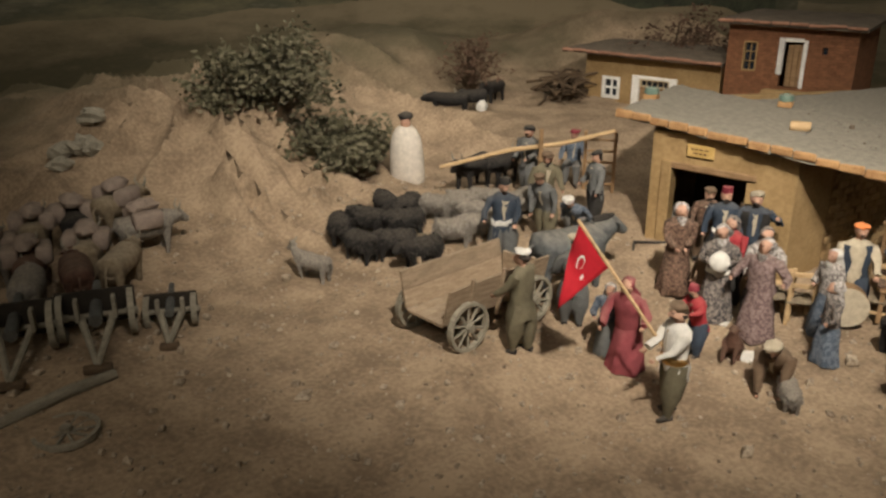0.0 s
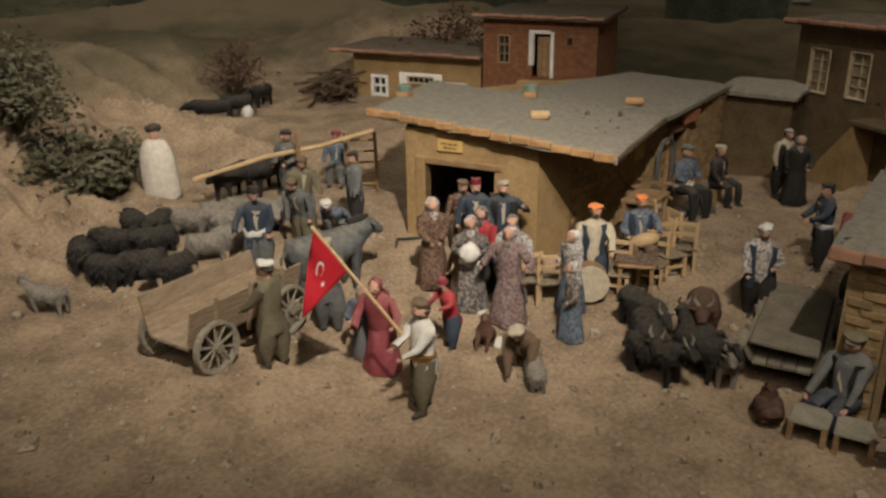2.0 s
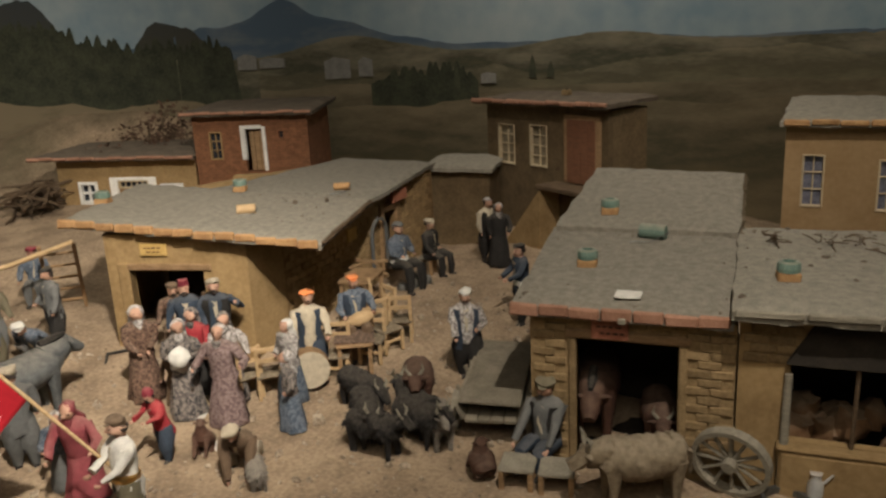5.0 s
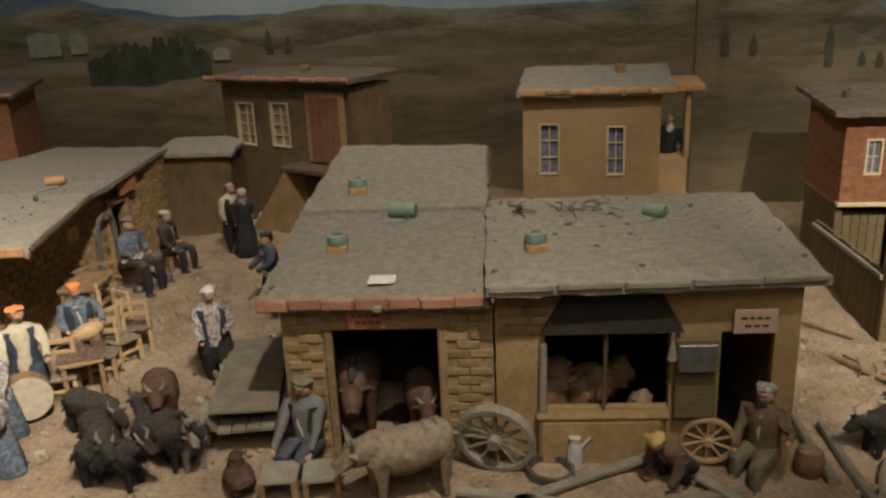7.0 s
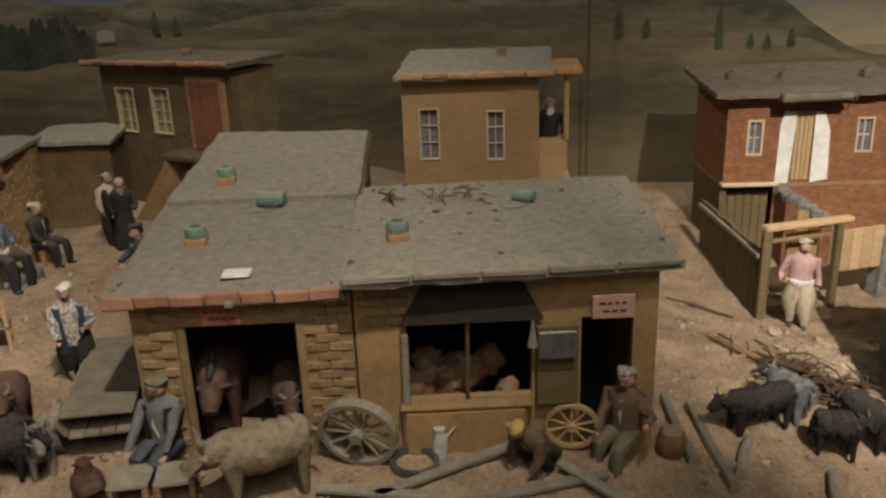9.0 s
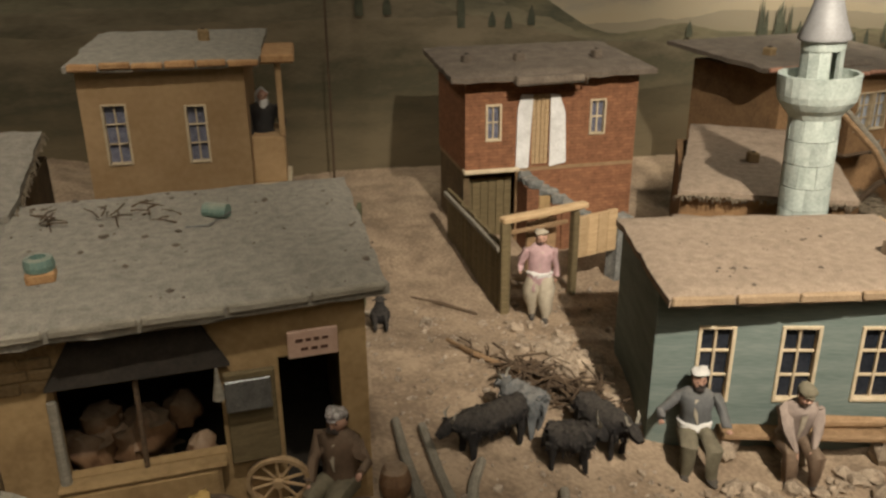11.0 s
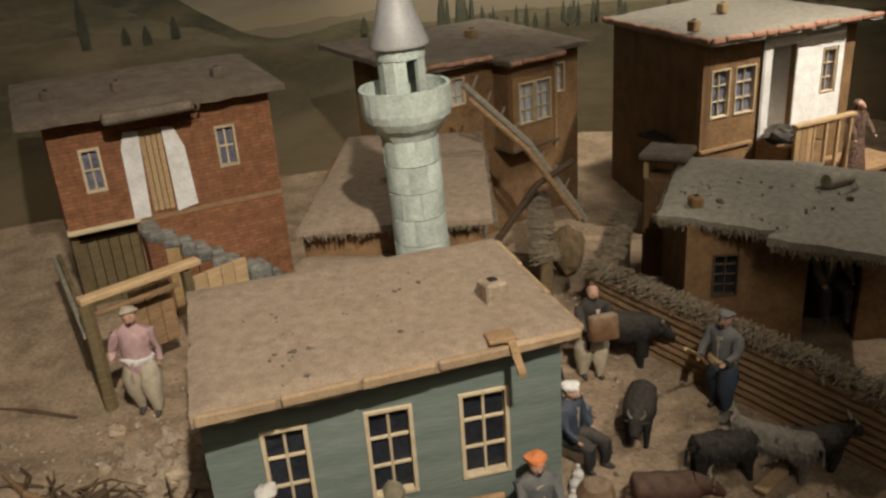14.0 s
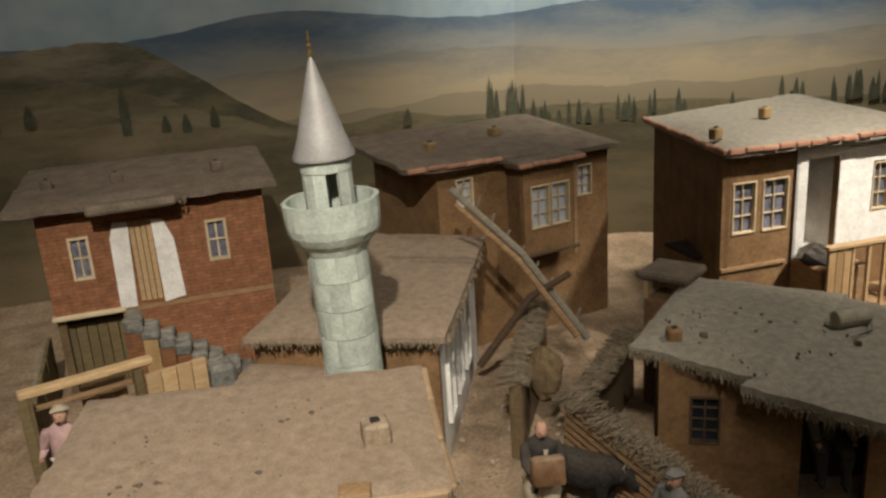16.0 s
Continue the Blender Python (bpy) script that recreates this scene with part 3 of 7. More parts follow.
def window_in(parent, u0, u1, z0, z1, cols=2, rows=3, frame_mat=None, glass=None, y=0.004, w=0.005, name="window"):
    frame_mat, glass = frame_mat or pale_frame, glass or glass_dark
    win = part(name, Shape().box(u0 + 0.001, u1 - 0.001, y + 0.008, y + 0.011, z0 + 0.001, z1 - 0.001), glass, parent)
    win.name = name
    f = Shape()
    for x0, x1, c0, c1 in ((u0 - w / 2, u0 + w / 2, z0 - w / 2, z1 + w / 2), (u1 - w / 2, u1 + w / 2, z0 - w / 2, z1 + w / 2),
                           (u0 + w / 2, u1 - w / 2, z1 - w / 2, z1 + w / 2), (u0 + w / 2, u1 - w / 2, z0 - w / 2, z0 + w / 2)):
        f.block(x0, x1, y - 0.008, y + 0.012, c0, c1, 0.001)
    part("window_frame", f, frame_mat, win)
    for i in range(1, cols):
        x = u0 + (u1 - u0) * i / cols
        part("muntin", Shape().block(x - w * 0.33, x + w * 0.33, y, y + 0.007, z0 + w / 2, z1 - w / 2, 0.0006), frame_mat, win)
    for j in range(1, rows):
        z = z0 + (z1 - z0) * j / rows
        part("muntin", Shape().block(u0 + w / 2, u1 - w / 2, y + 0.001, y + 0.0065, z - w * 0.33, z + w * 0.33, 0.0006), frame_mat, win)
    return win


def planks(parent, u0, u1, z0, z1, y0, y1, n, mat, name="plank", along_x=False, rng=None):
    rng = rng or random.Random(5)
    for i in range(n):
        a, b = i / n, (i + 1) / n
        j = rng.uniform(-0.003, 0.003)
        if along_x:
            s = Shape().block(u0, u1, y0 + j * 0.5, y1 + j * 0.5, z0 + (z1 - z0) * a + 0.0008, z0 + (z1 - z0) * b - 0.0008, 0.0012)
        else:
            s = Shape().block(u0 + (u1 - u0) * a + 0.0008, u0 + (u1 - u0) * b - 0.0008, y0 + j * 0.4, y1 + j * 0.4, z0, z1 + j, 0.0012)
        part(name, s, mat, parent)


def roof_plate(parent, corners, thick, mat, bumps=0.0045, seed=1.0, n=14, name="roof", label=""):
    """A packed-earth roof: a four-cornered plate with an uneven top and rounded rim; corners front-left, front-right, back-right, back-left."""
    s = Shape()
    c = [Vector(p) for p in corners]
    top, bot = {}, {}
    for j in range(n + 1):
        for i in range(n + 1):
            u, v = i / n, j / n
            p = c[0].lerp(c[1], u).lerp(c[3].lerp(c[2], u), v)
            e = min(u, 1 - u, v, 1 - v) * n
            w = Vector((p.x * 28, p.y * 28, seed))
            rim = 0.35 * thick if e < 0.5 else 0.0
            out = 0.006 * noise.noise(w * 2.3) if e < 0.5 else 0.0
            top[i, j] = len(s.v)
            s.v.append((p.x + out, p.y + out, p.z + bumps * noise.noise(w) - rim))
    for j in range(n + 1):
        for i in range(n + 1):
            if i in (0, n) or j in (0, n):
                bot[i, j] = len(s.v)
                x, y, z = s.v[top[i, j]]
                s.v.append((x, y, z - thick * 0.65))
    for j in range(n):
        for i in range(n):
            s.f.append((top[i, j], top[i + 1, j], top[i + 1, j + 1], top[i, j + 1]))
    rim = [(i, 0) for i in range(n)] + [(n, j) for j in range(n)] + [(i, n) for i in range(n, 0, -1)] + [(0, j) for j in range(n, 0, -1)]
    for a, b in zip(rim, rim[1:] + rim[:1]):
        s.f.append((top[b], top[a], bot[a], bot[b]))
    s.f.append(tuple(bot[r] for r in rim[::-1]))
    s.m = [0] * len(s.f)
    return part(name, s, mat, parent, label, smooth=True)


def eaves(parent, p, q, mat, n, h=0.016, d=0.012, seed=3, name="eave_tile"):
    """A row of clay pieces along a roof's rim, from p to q."""
    rng = random.Random(seed)
    p, q = Vector(p), Vector(q)
    ang = math.atan2(q.y - p.y, q.x - p.x)
    for i in range(n):
        a = p.lerp(q, (i + 0.5) / n)
        L = (q - p).length / n
        s = Shape().block(-L * rng.uniform(.47, .495), L * rng.uniform(.47, .495), -d / 2, d / 2, -h / 2, h / 2, 0.003).ruffle(0.003, 45, i * 1.7 + p.x)
        m = Matrix.Translation(a + Vector((rng.uniform(-.001, .001), rng.uniform(-.001, .001), rng.uniform(-0.0025, 0.0025)))) @ Matrix.Rotation(ang, 4, "Z") @ Matrix.Rotation(rng.uniform(-0.05, 0.05), 4, "X")
        part(name, s, mat, parent, m=m)


def shell(house, w, depth, z0, z1, mat, holes=(), t=0.02, side_holes=(), inner=True):
    part("wall_front", wall_shape(0, w, 0, t, z0, z1, holes), mat, house)
    m = Matrix.Translation((0, depth, 0)) @ Matrix.Rotation(radians(-90), 4, "Z")
    part("wall_side", wall_shape(0.0, depth - t, 0, t, z0, z1), mat, house, m=m)
    m = Matrix.Translation((w, t, 0)) @ Matrix.Rotation(radians(90), 4, "Z")
    part("wall_side", wall_shape(0.0, depth - t, 0, t, z0, z1, side_holes), mat, house, m=m)
    part("wall_back", Shape().box(t, w - t, depth - t, depth, z0, z1), mat, house)
    if inner:
        part("floor", Shape().box(t, w - t, t, depth - t, z0, z0 + 0.01), shade_and_black, house)


def chimney(parent, x, y, z, s=0.03, h=0.035, mat=None):
    b = Shape().block(-s / 2, s / 2, -s / 2, s / 2, 0, h, 0.004).block(-s * 0.18, s * 0.18, -s * 0.18, s * 0.18, h, h + 0.003, 0.001, 1).ruffle(0.002, 60, x * 9)
    part("chimney", b, [mat or mud_brick, shade_and_black], parent, m=pose(x, y, z, 0, 0, 12))


def sign_board(parent, u0, u1, z0, z1, y, mat, lines=2):
    b = part("sign_board", Shape().block(u0, u1, y - 0.006, y, z0, z1, 0.0012), mat, parent)
    h = (z1 - z0) / (lines + 1)
    rng = random.Random(int(1000 * u1))
    for i in range(lines):
        zc = z1 - h * (i + 1)
        x = u0 + (u1 - u0) * (0.15 + 0.1 * i)
        while x < u1 - (u1 - u0) * 0.2:
            L = rng.uniform(0.005, 0.012)
            part("lettering_bar", Shape().box(x, min(x + L, u1 - 0.006), y - 0.0075, y - 0.0058, zc - h * 0.14, zc + h * 0.14), ink, b)
            x += L + 0.004
    return b


# Cafe: low ochre house with one large roof that sags over the square.
m, W = front((1.772, 1.262), (1.846, .888), 0)
cafe = thing("cafe_house", "low ochre mud-plastered cafe with a wide grey earth roof", "house", m)
part("wall_front", wall_shape(0, W, 0, .022, -.06, .345, [(.06, .262, -.07, .25)]), mud_ochre, cafe)
part("door_post", Shape().block(.03, .06, -.006, .03, -.04, .27, .003), mud_ochre, cafe)
part("lintel", Shape().block(.03, .285, -.005, .024, .25, .268, .003), wood, cafe)
part("shutter", Shape().block(.262, .30, -.03, -.018, .03, .2, .002), wood_dark, cafe)
# Near-black floor and back wall paint in the cafe room's shade.
part("floor", Shape().box(0, W, .022, .5, -.06, .03), shade_and_black, cafe)
part("wall_back", Shape().box(0, W, .3, .32, -.06, .34), shade_and_black, cafe)
inv = m.inverted()


def wall_between(house, a, b, z0, z1, mat, holes=(), t=0.02, name="wall"):
    """A wall between two places of the plan, thickening to its left-hand side."""
    pm, L = front(a, b, 0)
    local = house.matrix_basis.inverted() @ pm
    return part(name, wall_shape(0, L, 0, t, z0, z1, holes), mat, house, m=local)


def world_in(house):
    """An offset for parts whose numbers are given in the plan's own coordinates."""
    return house.matrix_basis.inverted()


def plan_roof(house, corners, thick, mat, **kw):
    inv = world_in(house)
    return roof_plate(house, [inv @ Vector(c) for c in corners], thick, mat, **kw)


def plan_eaves(house, p, q, mat, n, **kw):
    inv = world_in(house)
    eaves(house, inv @ Vector(p), inv @ Vector(q), mat, n, **kw)


# Side wing of the cafe, in mud brick, with the doorway on the lane.
wall_between(cafe, (1.846, .888), (1.98, .868), -.06, .335, mud_ochre)
wall_between(cafe, (1.98, .868), (2.95, .82), -.04, .325, brown_brick, [(.565, .655, 0, .24)])
wall_between(cafe, (2.95, .82), (2.98, 1.2), -.04, .325, mud_ochre)
wall_between(cafe, (2.98, 1.2), (2.3, 1.55), -.02, .335, mud_ochre)
wall_between(cafe, (2.3, 1.55), (1.772, 1.262), -.02, .345, mud_ochre)
# Another near-black wall, room shade by colour.
part("wall_inner", Shape().box(.45, .47, .3, 1.2, -.06, .3), shade_and_black, cafe)
plan_roof(cafe, [(1.745, 1.375, .388), (1.838, .672, .338), (2.34, .775, .335), (2.34, 1.63, .365)], .022, roof_grey, seed=2.0, n=22)
plan_roof(cafe, [(2.335, 1.35, .352), (2.335, .775, .334), (2.985, .815, .338), (3.02, 1.21, .345)], .02, roof_grey, seed=5.0, name="roof")
plan_eaves(cafe, (1.742, 1.372, .378), (1.836, .675, .329), eave_tile, 13, h=.02)
plan_eaves(cafe, (1.85, .672, .328), (2.33, .772, .325), wood_dark, 6, h=.012)
for u0, u1, z0, z1 in ((.10, .172, .29, .322),):
    sign_board(cafe, u0, u1, z0, z1, -.001, sign_ochre)
pm, L = front((1.98, .868), (2.95, .82), 0)
side = part("side_front", Shape().block(.54, .565, -.012, .0, .02, .27, .002).block(.655, .68, -.012, 0, .02, .27, .002).block(.54, .68, -.014, 0, .24, .26, .002), wood, cafe, m=world_in(cafe) @ pm)
side.name = "doorway_frame"
sb = part("sign_board", Shape().block(.33, .385, -.008, -.001, .20, .24, .001), sign_ochre, cafe, m=world_in(cafe) @ pm)
sb = part("sign_board", Shape().block(.60, .70, -.03, -.018, .265, .3, .001), sign_red, cafe, m=world_in(cafe) @ pm)

# Stable, with its big dark door, and the store room behind it.
m, W = front((1.66, .116), (1.66, -.268), 0)
stable = thing("stable", "mud-brick stable with a wide dark doorway and grey earth roof", "house", m)
shell(stable, W, .5, -.07, .272, mud_brick, [(.092, .284, -.08, .222)], inner=False)
part("lintel", Shape().block(.07, .305, -.006, .02, .222, .24, .003), wood, stable)
part("door_post", Shape().block(.076, .092, -.006, .022, -.06, .222, .003), mud_brick, stable)
part("door_post", Shape().block(.284, .300, -.006, .022, -.06, .222, .003), mud_brick, stable)
# The stable's inside shade is painted on: near-black floor and inner wall.
part("floor", Shape().box(.0, W, .022, .48, -.06, -.045), shade_and_black, stable)
part("wall_inner", Shape().box(.02, W - .02, .3, .31, -.06, .27), shade_and_black, stable)
sign_board(stable, .122, .192, .228, .266, -.007, sign_red)
plan_roof(stable, [(1.632, .152, .292), (1.632, -.262, .292), (2.12, -.262, .33), (2.12, .17, .33)], .022, roof_grey, seed=9.0)
plan_eaves(stable, (1.630, .15, .283), (1.630, -.26, .283), eave_red, 7, h=.022)
m, W2 = front((2.1, .15), (2.1, -.26), 0)
store = thing("store_room", "low mud store room behind the stable, with earth roof", "house", m)
shell(store, W2, .42, -.05, .335, mud_dark, inner=False)
plan_roof(store, [(2.075, .16, .345), (2.075, -.262, .345), (2.50, -.262, .402), (2.56, .14, .402)], .02, roof_grey, seed=12.0)

olive_wood = surf("olive_brown_wood", (0.1, 0.075, 0.035), (0.16, 0.12, 0.06), 30, 0.85, 0.3, stretch=(1, 1, 5))

# Smithy.
m, W = front((1.66, -.272), (1.66, -.808), 0)
smithy = thing("smithy", "ochre smithy with an open shop window", "house", m)
shell(smithy, W, .5, -.1, .3, mud_ochre, [(.088, .312, .055, .207), (.40, .493, -.11, .205)], inner=False)
# Smithy room darkened by near-black colour in place of shade.
part("floor", Shape().box(.0, W, .022, .48, -.09, -.06), shade_and_black, smithy)
part("wall_inner", Shape().box(.02, W - .02, .32, .33, -.06, .29), shade_and_black, smithy)
part("window_counter", Shape().block(.075, .30, -.026, -.001, -.1, .045, .006).ruffle(.003, 40), mud_ochre, smithy)
part("window_sill", Shape().block(.07, .312, -.03, .0, .045, .056, .004).ruffle(.003, 50), mud_ochre, smithy)
part("window_post", Shape().tube([(.195, -.004, .056), (.197, -.004, .21)], .004), wood_dark, smithy)
part("window_post", Shape().tube([(.083, -.012, -.02), (.085, -.008, .19)], [.009, .007]), wood_grey, smithy)
part("shutter", Shape().block(.318, .392, -.022, -.012, .045, .2, .002), olive_wood, smithy)
part("iron_plate", Shape().block(.318, .385, -.04, -.034, .145, .197, .002), iron, smithy)
# Near-black trapezoid set just off the wall above the window.
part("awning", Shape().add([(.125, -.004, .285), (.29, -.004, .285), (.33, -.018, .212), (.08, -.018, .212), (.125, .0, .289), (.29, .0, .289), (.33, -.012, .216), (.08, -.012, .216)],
                           [(0, 3, 2, 1), (4, 5, 6, 7), (0, 1, 5, 4), (1, 2, 6, 5), (2, 3, 7, 6), (3, 0, 4, 7)]), shade_and_black, smithy, "near-black sheet over the window")
sign_board(smithy, .415, .49, .208, .252, -.012, sign_pink, 2)
plan_roof(smithy, [(1.602, -.258, .325), (1.628, -.838, .325), (2.16, -.872, .338), (2.16, -.258, .338)], .026, roof_grey, seed=15.0, n=20)
plan_eaves(smithy, (1.602, -.26, .314), (1.626, -.836, .314), wood_grey, 5, h=.014)

# Yellow-brown house behind the smithy.
m, W = front((2.427, -.358), (2.384, -.702), 0)
tan_house = thing("tan_house", "tan plastered two-storey house with white-framed windows", "house", m)
hw = [(.044, .092, .328, .458), (.216, .258, .325, .45)]
shell(tan_house, W, .36, -.05, .53, mud_tan, hw)
for h in hw:
    window_in(tan_house, *h, glass=glass_mid, frame_mat=pale_frame, w=.0045)
plan_roof(tan_house, [(2.395, -.345, .553), (2.352, -.735, .553), (2.75, -.79, .575), (2.8, -.38, .575)], .02, roof_grey, seed=18.0)
plan_eaves(tan_house, (2.393, -.348, .543), (2.350, -.733, .543), eave_tile, 6, h=.014)
chimney(tan_house, .25, .2, .56, .025, .03)
part("balcony_wall", Shape().block(W, W + .075, .06, .2, .25, .36, .003), mud_tan, tan_house)
part("balcony_post", Shape().block(W + .065, W + .078, .055, .07, .36, .53, .002), mud_tan, tan_house)
part("balcony_roof", Shape().block(W - .01, W + .11, .03, .24, .53, .55, .004), eave_tile, tan_house)
part("balcony_floor", Shape().block(W, W + .085, .05, .2, .235, .25, .002), pale_frame, tan_house)

# Dark house at the end of the lane.
m, W = front((3.168, .665), (2.812, .15), 0)
lane_house = thing("lane_house", "dark brown mud house with two pale windows and a red door", "house", m)
hw = [(.07, .158, .312, .455), (.247, .333, .318, .462)]
shell(lane_house, W, .18, -.02, .53, mud_dark, hw)
for h in hw:
    window_in(lane_house, *h, 2, 4, glass=glass_dusty, frame_mat=pale_frame)
part("door_frame", Shape().block(.43, .6, -.012, -.002, .28, .51, .002), wood, lane_house)
planks(lane_house, .45, .58, .285, .495, -.018, -.011, 4, wood_red)
part("landing", Shape().block(.38, .62, -.1, 0, .262, .278, .003), wood_dark, lane_house)
part("landing_post", Shape().block(.585, .605, -.095, -.08, 0, .262, .002), wood_dark, lane_house)
part("ramp", Shape().add([(.20, -.1, .03), (.40, -.1, .26), (.40, -.1, .0), (.20, -.005, .03), (.40, -.005, .26), (.40, -.005, 0)], [(0, 2, 1), (3, 4, 5), (0, 1, 4, 3), (1, 2, 5, 4), (0, 3, 5, 2)]), mud_ochre, lane_house)
roof_plate(lane_house, [(-.04, -.04, .55), (W + .03, -.04, .562), (W + .02, .21, .57), (-.03, .21, .56)], .022, roof_dark, seed=21.0)
eaves(lane_house, (-.04, -.042, .54), (W + .03, -.042, .552), eave_red, 10, h=.014)
chimney(lane_house, .33, .1, .56, .03, .02)
lane_wall = thing("lane_shed", "low grey-brown mud shed closing the lane", "shed", front((2.98, .84), (2.99, .62), 0)[0])
part("wall", Shape().block(0, .23, 0, .16, -.02, .3, .004).ruffle(.003, 20), mud_dark, lane_wall)
roof_plate(lane_wall, [(-.02, -.03, .322), (.25, -.03, .318), (.25, .2, .335), (-.02, .2, .335)], .02, roof_grey, seed=22.0)

# Brick house and the little white-framed house on the slope.
m, W = front((2.885, 1.800), (3.006, 1.352), 0)
brick_house = thing("brick_house", "small red brick house with a white-framed door", "house", m)
hw = [(.065, .112, .346, .452), (.345, .368, .42, .452), (.205, .29, .294, .466)]
shell(brick_house, W, .36, .05, .525, red_brick, hw)
window_in(brick_house, *hw[0], frame_mat=mud_ochre)
window_in(brick_house, *hw[1], 1, 1, frame_mat=red_brick)
planks(brick_house, .225, .285, .296, .45, .006, .014, 3, wood)
part("door_surround", Shape().block(.192, .212, -.006, .015, .34, .476, .002), white_paint, brick_house)
part("door_surround", Shape().block(.28, .294, -.006, .015, .294, .47, .002), white_paint, brick_house)
part("door_surround", Shape().block(.212, .28, -.006, .015, .462, .476, .002), white_paint, brick_house)
part("step", Shape().block(.16, .34, -.06, -.001, .26, .285, .006).block(.13, .37, -.1, -.001, .1, .26, .01).ruffle(.006, 30), mud_ochre, brick_house)
roof_plate(brick_house, [(-.035, -.04, .542), (W + .03, -.04, .535), (W + .03, .4, .55), (-.03, .4, .55)], .022, roof_dark, seed=24.0)
eaves(brick_house, (-.035, -.042, .532), (W + .03, -.042, .525), eave_red, 8, h=.01)
m, W = front((2.812, 2.46), (2.93, 1.845), 0)
white_house = thing("small_house", "low brown house with white-painted door and window surrounds", "house", m)
hw = [(.095, .17, .165, .248), (.26, .42, .1, .262)]
shell(white_house, W, .3, .04, .352, mud_ochre, hw)
window_in(white_house, *hw[0], 2, 2, frame_mat=white_paint, w=.014)
part("door_surround", Shape().block(.235, .27, -.006, .015, .08, .272, .003).block(.41, .445, -.006, .015, .08, .272, .003).block(.27, .41, -.006, .015, .258, .272, .003), white_paint, white_house)
planks(white_house, .27, .41, .08, .225, .004, .012, 5, wood)
window_in(white_house, .275, .405, .228, .256, 5, 1, frame_mat=pale_frame)
part("window_surround", Shape().block(.46, .565, -.006, -.001, .12, .243, .003), white_paint, white_house)
roof_plate(white_house, [(-.09, -.06, .372), (W + .02, -.05, .368), (W + .01, .34, .385), (-.06, .34, .385)], .02, roof_dark, seed=27.0)
eaves(white_house, (-.09, -.062, .362), (W + .02, -.052, .358), eave_red, 12, h=.012)

# Red house with the stone stair.
stair_stone = surf("stair_stone", (0.09, 0.09, 0.08), (0.24, 0.235, 0.205), 40, 0.95, 0.6, dust=DUST, dust_amount=0.2)
m, W = front((2.876, -1.372), (2.84, -1.935), 0)
red_house = thing("red_house", "two-storey red brick house with a white door surround and stone stair", "house", m)
hw = [(.068, .112, .195, .303), (.408, .456, .196, .303), (.215, .272, .108, .33)]
part("wall_front", wall_shape(0, W, 0, .02, .1, .392, hw), red_brick, red_house)
part("wall_front", wall_shape(.175, W, .001, .02, -.25, .1), red_brick, red_house)
mm = Matrix.Translation((0, .36, 0)) @ Matrix.Rotation(radians(-90), 4, "Z")
part("wall_side", wall_shape(0, .34, 0, .02, .1, .392), red_brick, red_house, m=mm)
mm = Matrix.Translation((W, .02, 0)) @ Matrix.Rotation(radians(90), 4, "Z")
part("wall_side", wall_shape(0, .34, 0, .02, -.25, .392), red_brick, red_house, m=mm)
part("wall_back", Shape().box(0.02, W - .02, .34, .36, -.25, .392), mud_dark, red_house)
part("floor", Shape().box(.0, W, .0, .34, .088, .1), wood, red_house)
part("wall_inner", Shape().box(.0, .02, .02, .34, -.25, .088).box(.02, .175, .12, .14, -.25, .088), mud_dark, red_house)
for h in hw[:2]:
    window_in(red_house, *h, 2, 2, frame_mat=pale_frame, glass=glass_mid, w=.007)
planks(red_house, .215, .272, .108, .33, .004, .012, 4, wood_pale)
for pts in (((.163, .1), (.205, .1), (.215, .33), (.178, .332), (.166, .29)), ((.275, .1), (.33, .11), (.322, .27), (.302, .325), (.272, .33))):
    part("door_surround", Shape().add([(x, -.004, z) for x, z in pts] + [(x, .001, z) for x, z in pts],
         [tuple(range(5)), tuple(range(9, 4, -1))] + [(i, 5 + i, 5 + (i + 1) % 5, (i + 1) % 5) for i in range(5)]), white_paint, red_house)
part("sill_beam", Shape().block(-.005, .175, -.012, .02, .092, .104, .002), pale_frame, red_house)
planks(red_house, .01, .17, -.2, .06, .05, .06, 6, olive_wood)
part("post", Shape().block(.165, .178, -.004, .012, -.25, .088, .002), wood, red_house)
roof_plate(red_house, [(-.06, -.07, .41), (W + .035, -.05, .408), (W + .03, .38, .44), (-.05, .38, .44)], .024, roof_dark, seed=30.0)
part("porch_roof", Shape().block(.13, .345, -.1, -.04, .375, .4, .006).ruffle(.006, 40), roof_dark, red_house)
for x in (.03, .2, .46):
    chimney(red_house, x, .1, .415, .03, .03, roof_dark)
rng = random.Random(8)
for i in range(9):
    x, z = .17 + i * .038, .092 - i * .0275
    y = -.112
    while y < -.012:
        w = rng.uniform(.03, .05)
        y1 = min(y + w, -.004)
        part("stair_stone", Shape().block(x + rng.uniform(-.004, .004), x + .042, y + .001, y1, z - .03, z + rng.uniform(-.007, .005), .006).ruffle(.008, 45, i * 2.1 + y * 50), stair_stone, red_house)
        y = y1
    part("stair_wall", Shape().block(x, x + .0375, -.106, -.004, -.25, z - .028, .002).ruffle(.003, 40, i * 3.3), mud_ochre if i % 3 == 1 else red_brick, red_house)

# Yard fence and gate below the red house.
m, L = front((2.95, -1.335), (2.43, -1.325), 0)
fence = thing("yard_fence", "weathered vertical board fence beside the red house", "fence", m)
planks(fence, 0, L, -.2, .028, 0, .01, 20, olive_wood)
part("fence_rail", Shape().block(0, L, -.012, 0, .005, .02, .002), wood_grey, fence)
part("fence_post", Shape().block(L + .001, L + .022, -.006, .016, -.22, .09, .003), olive_wood, fence)
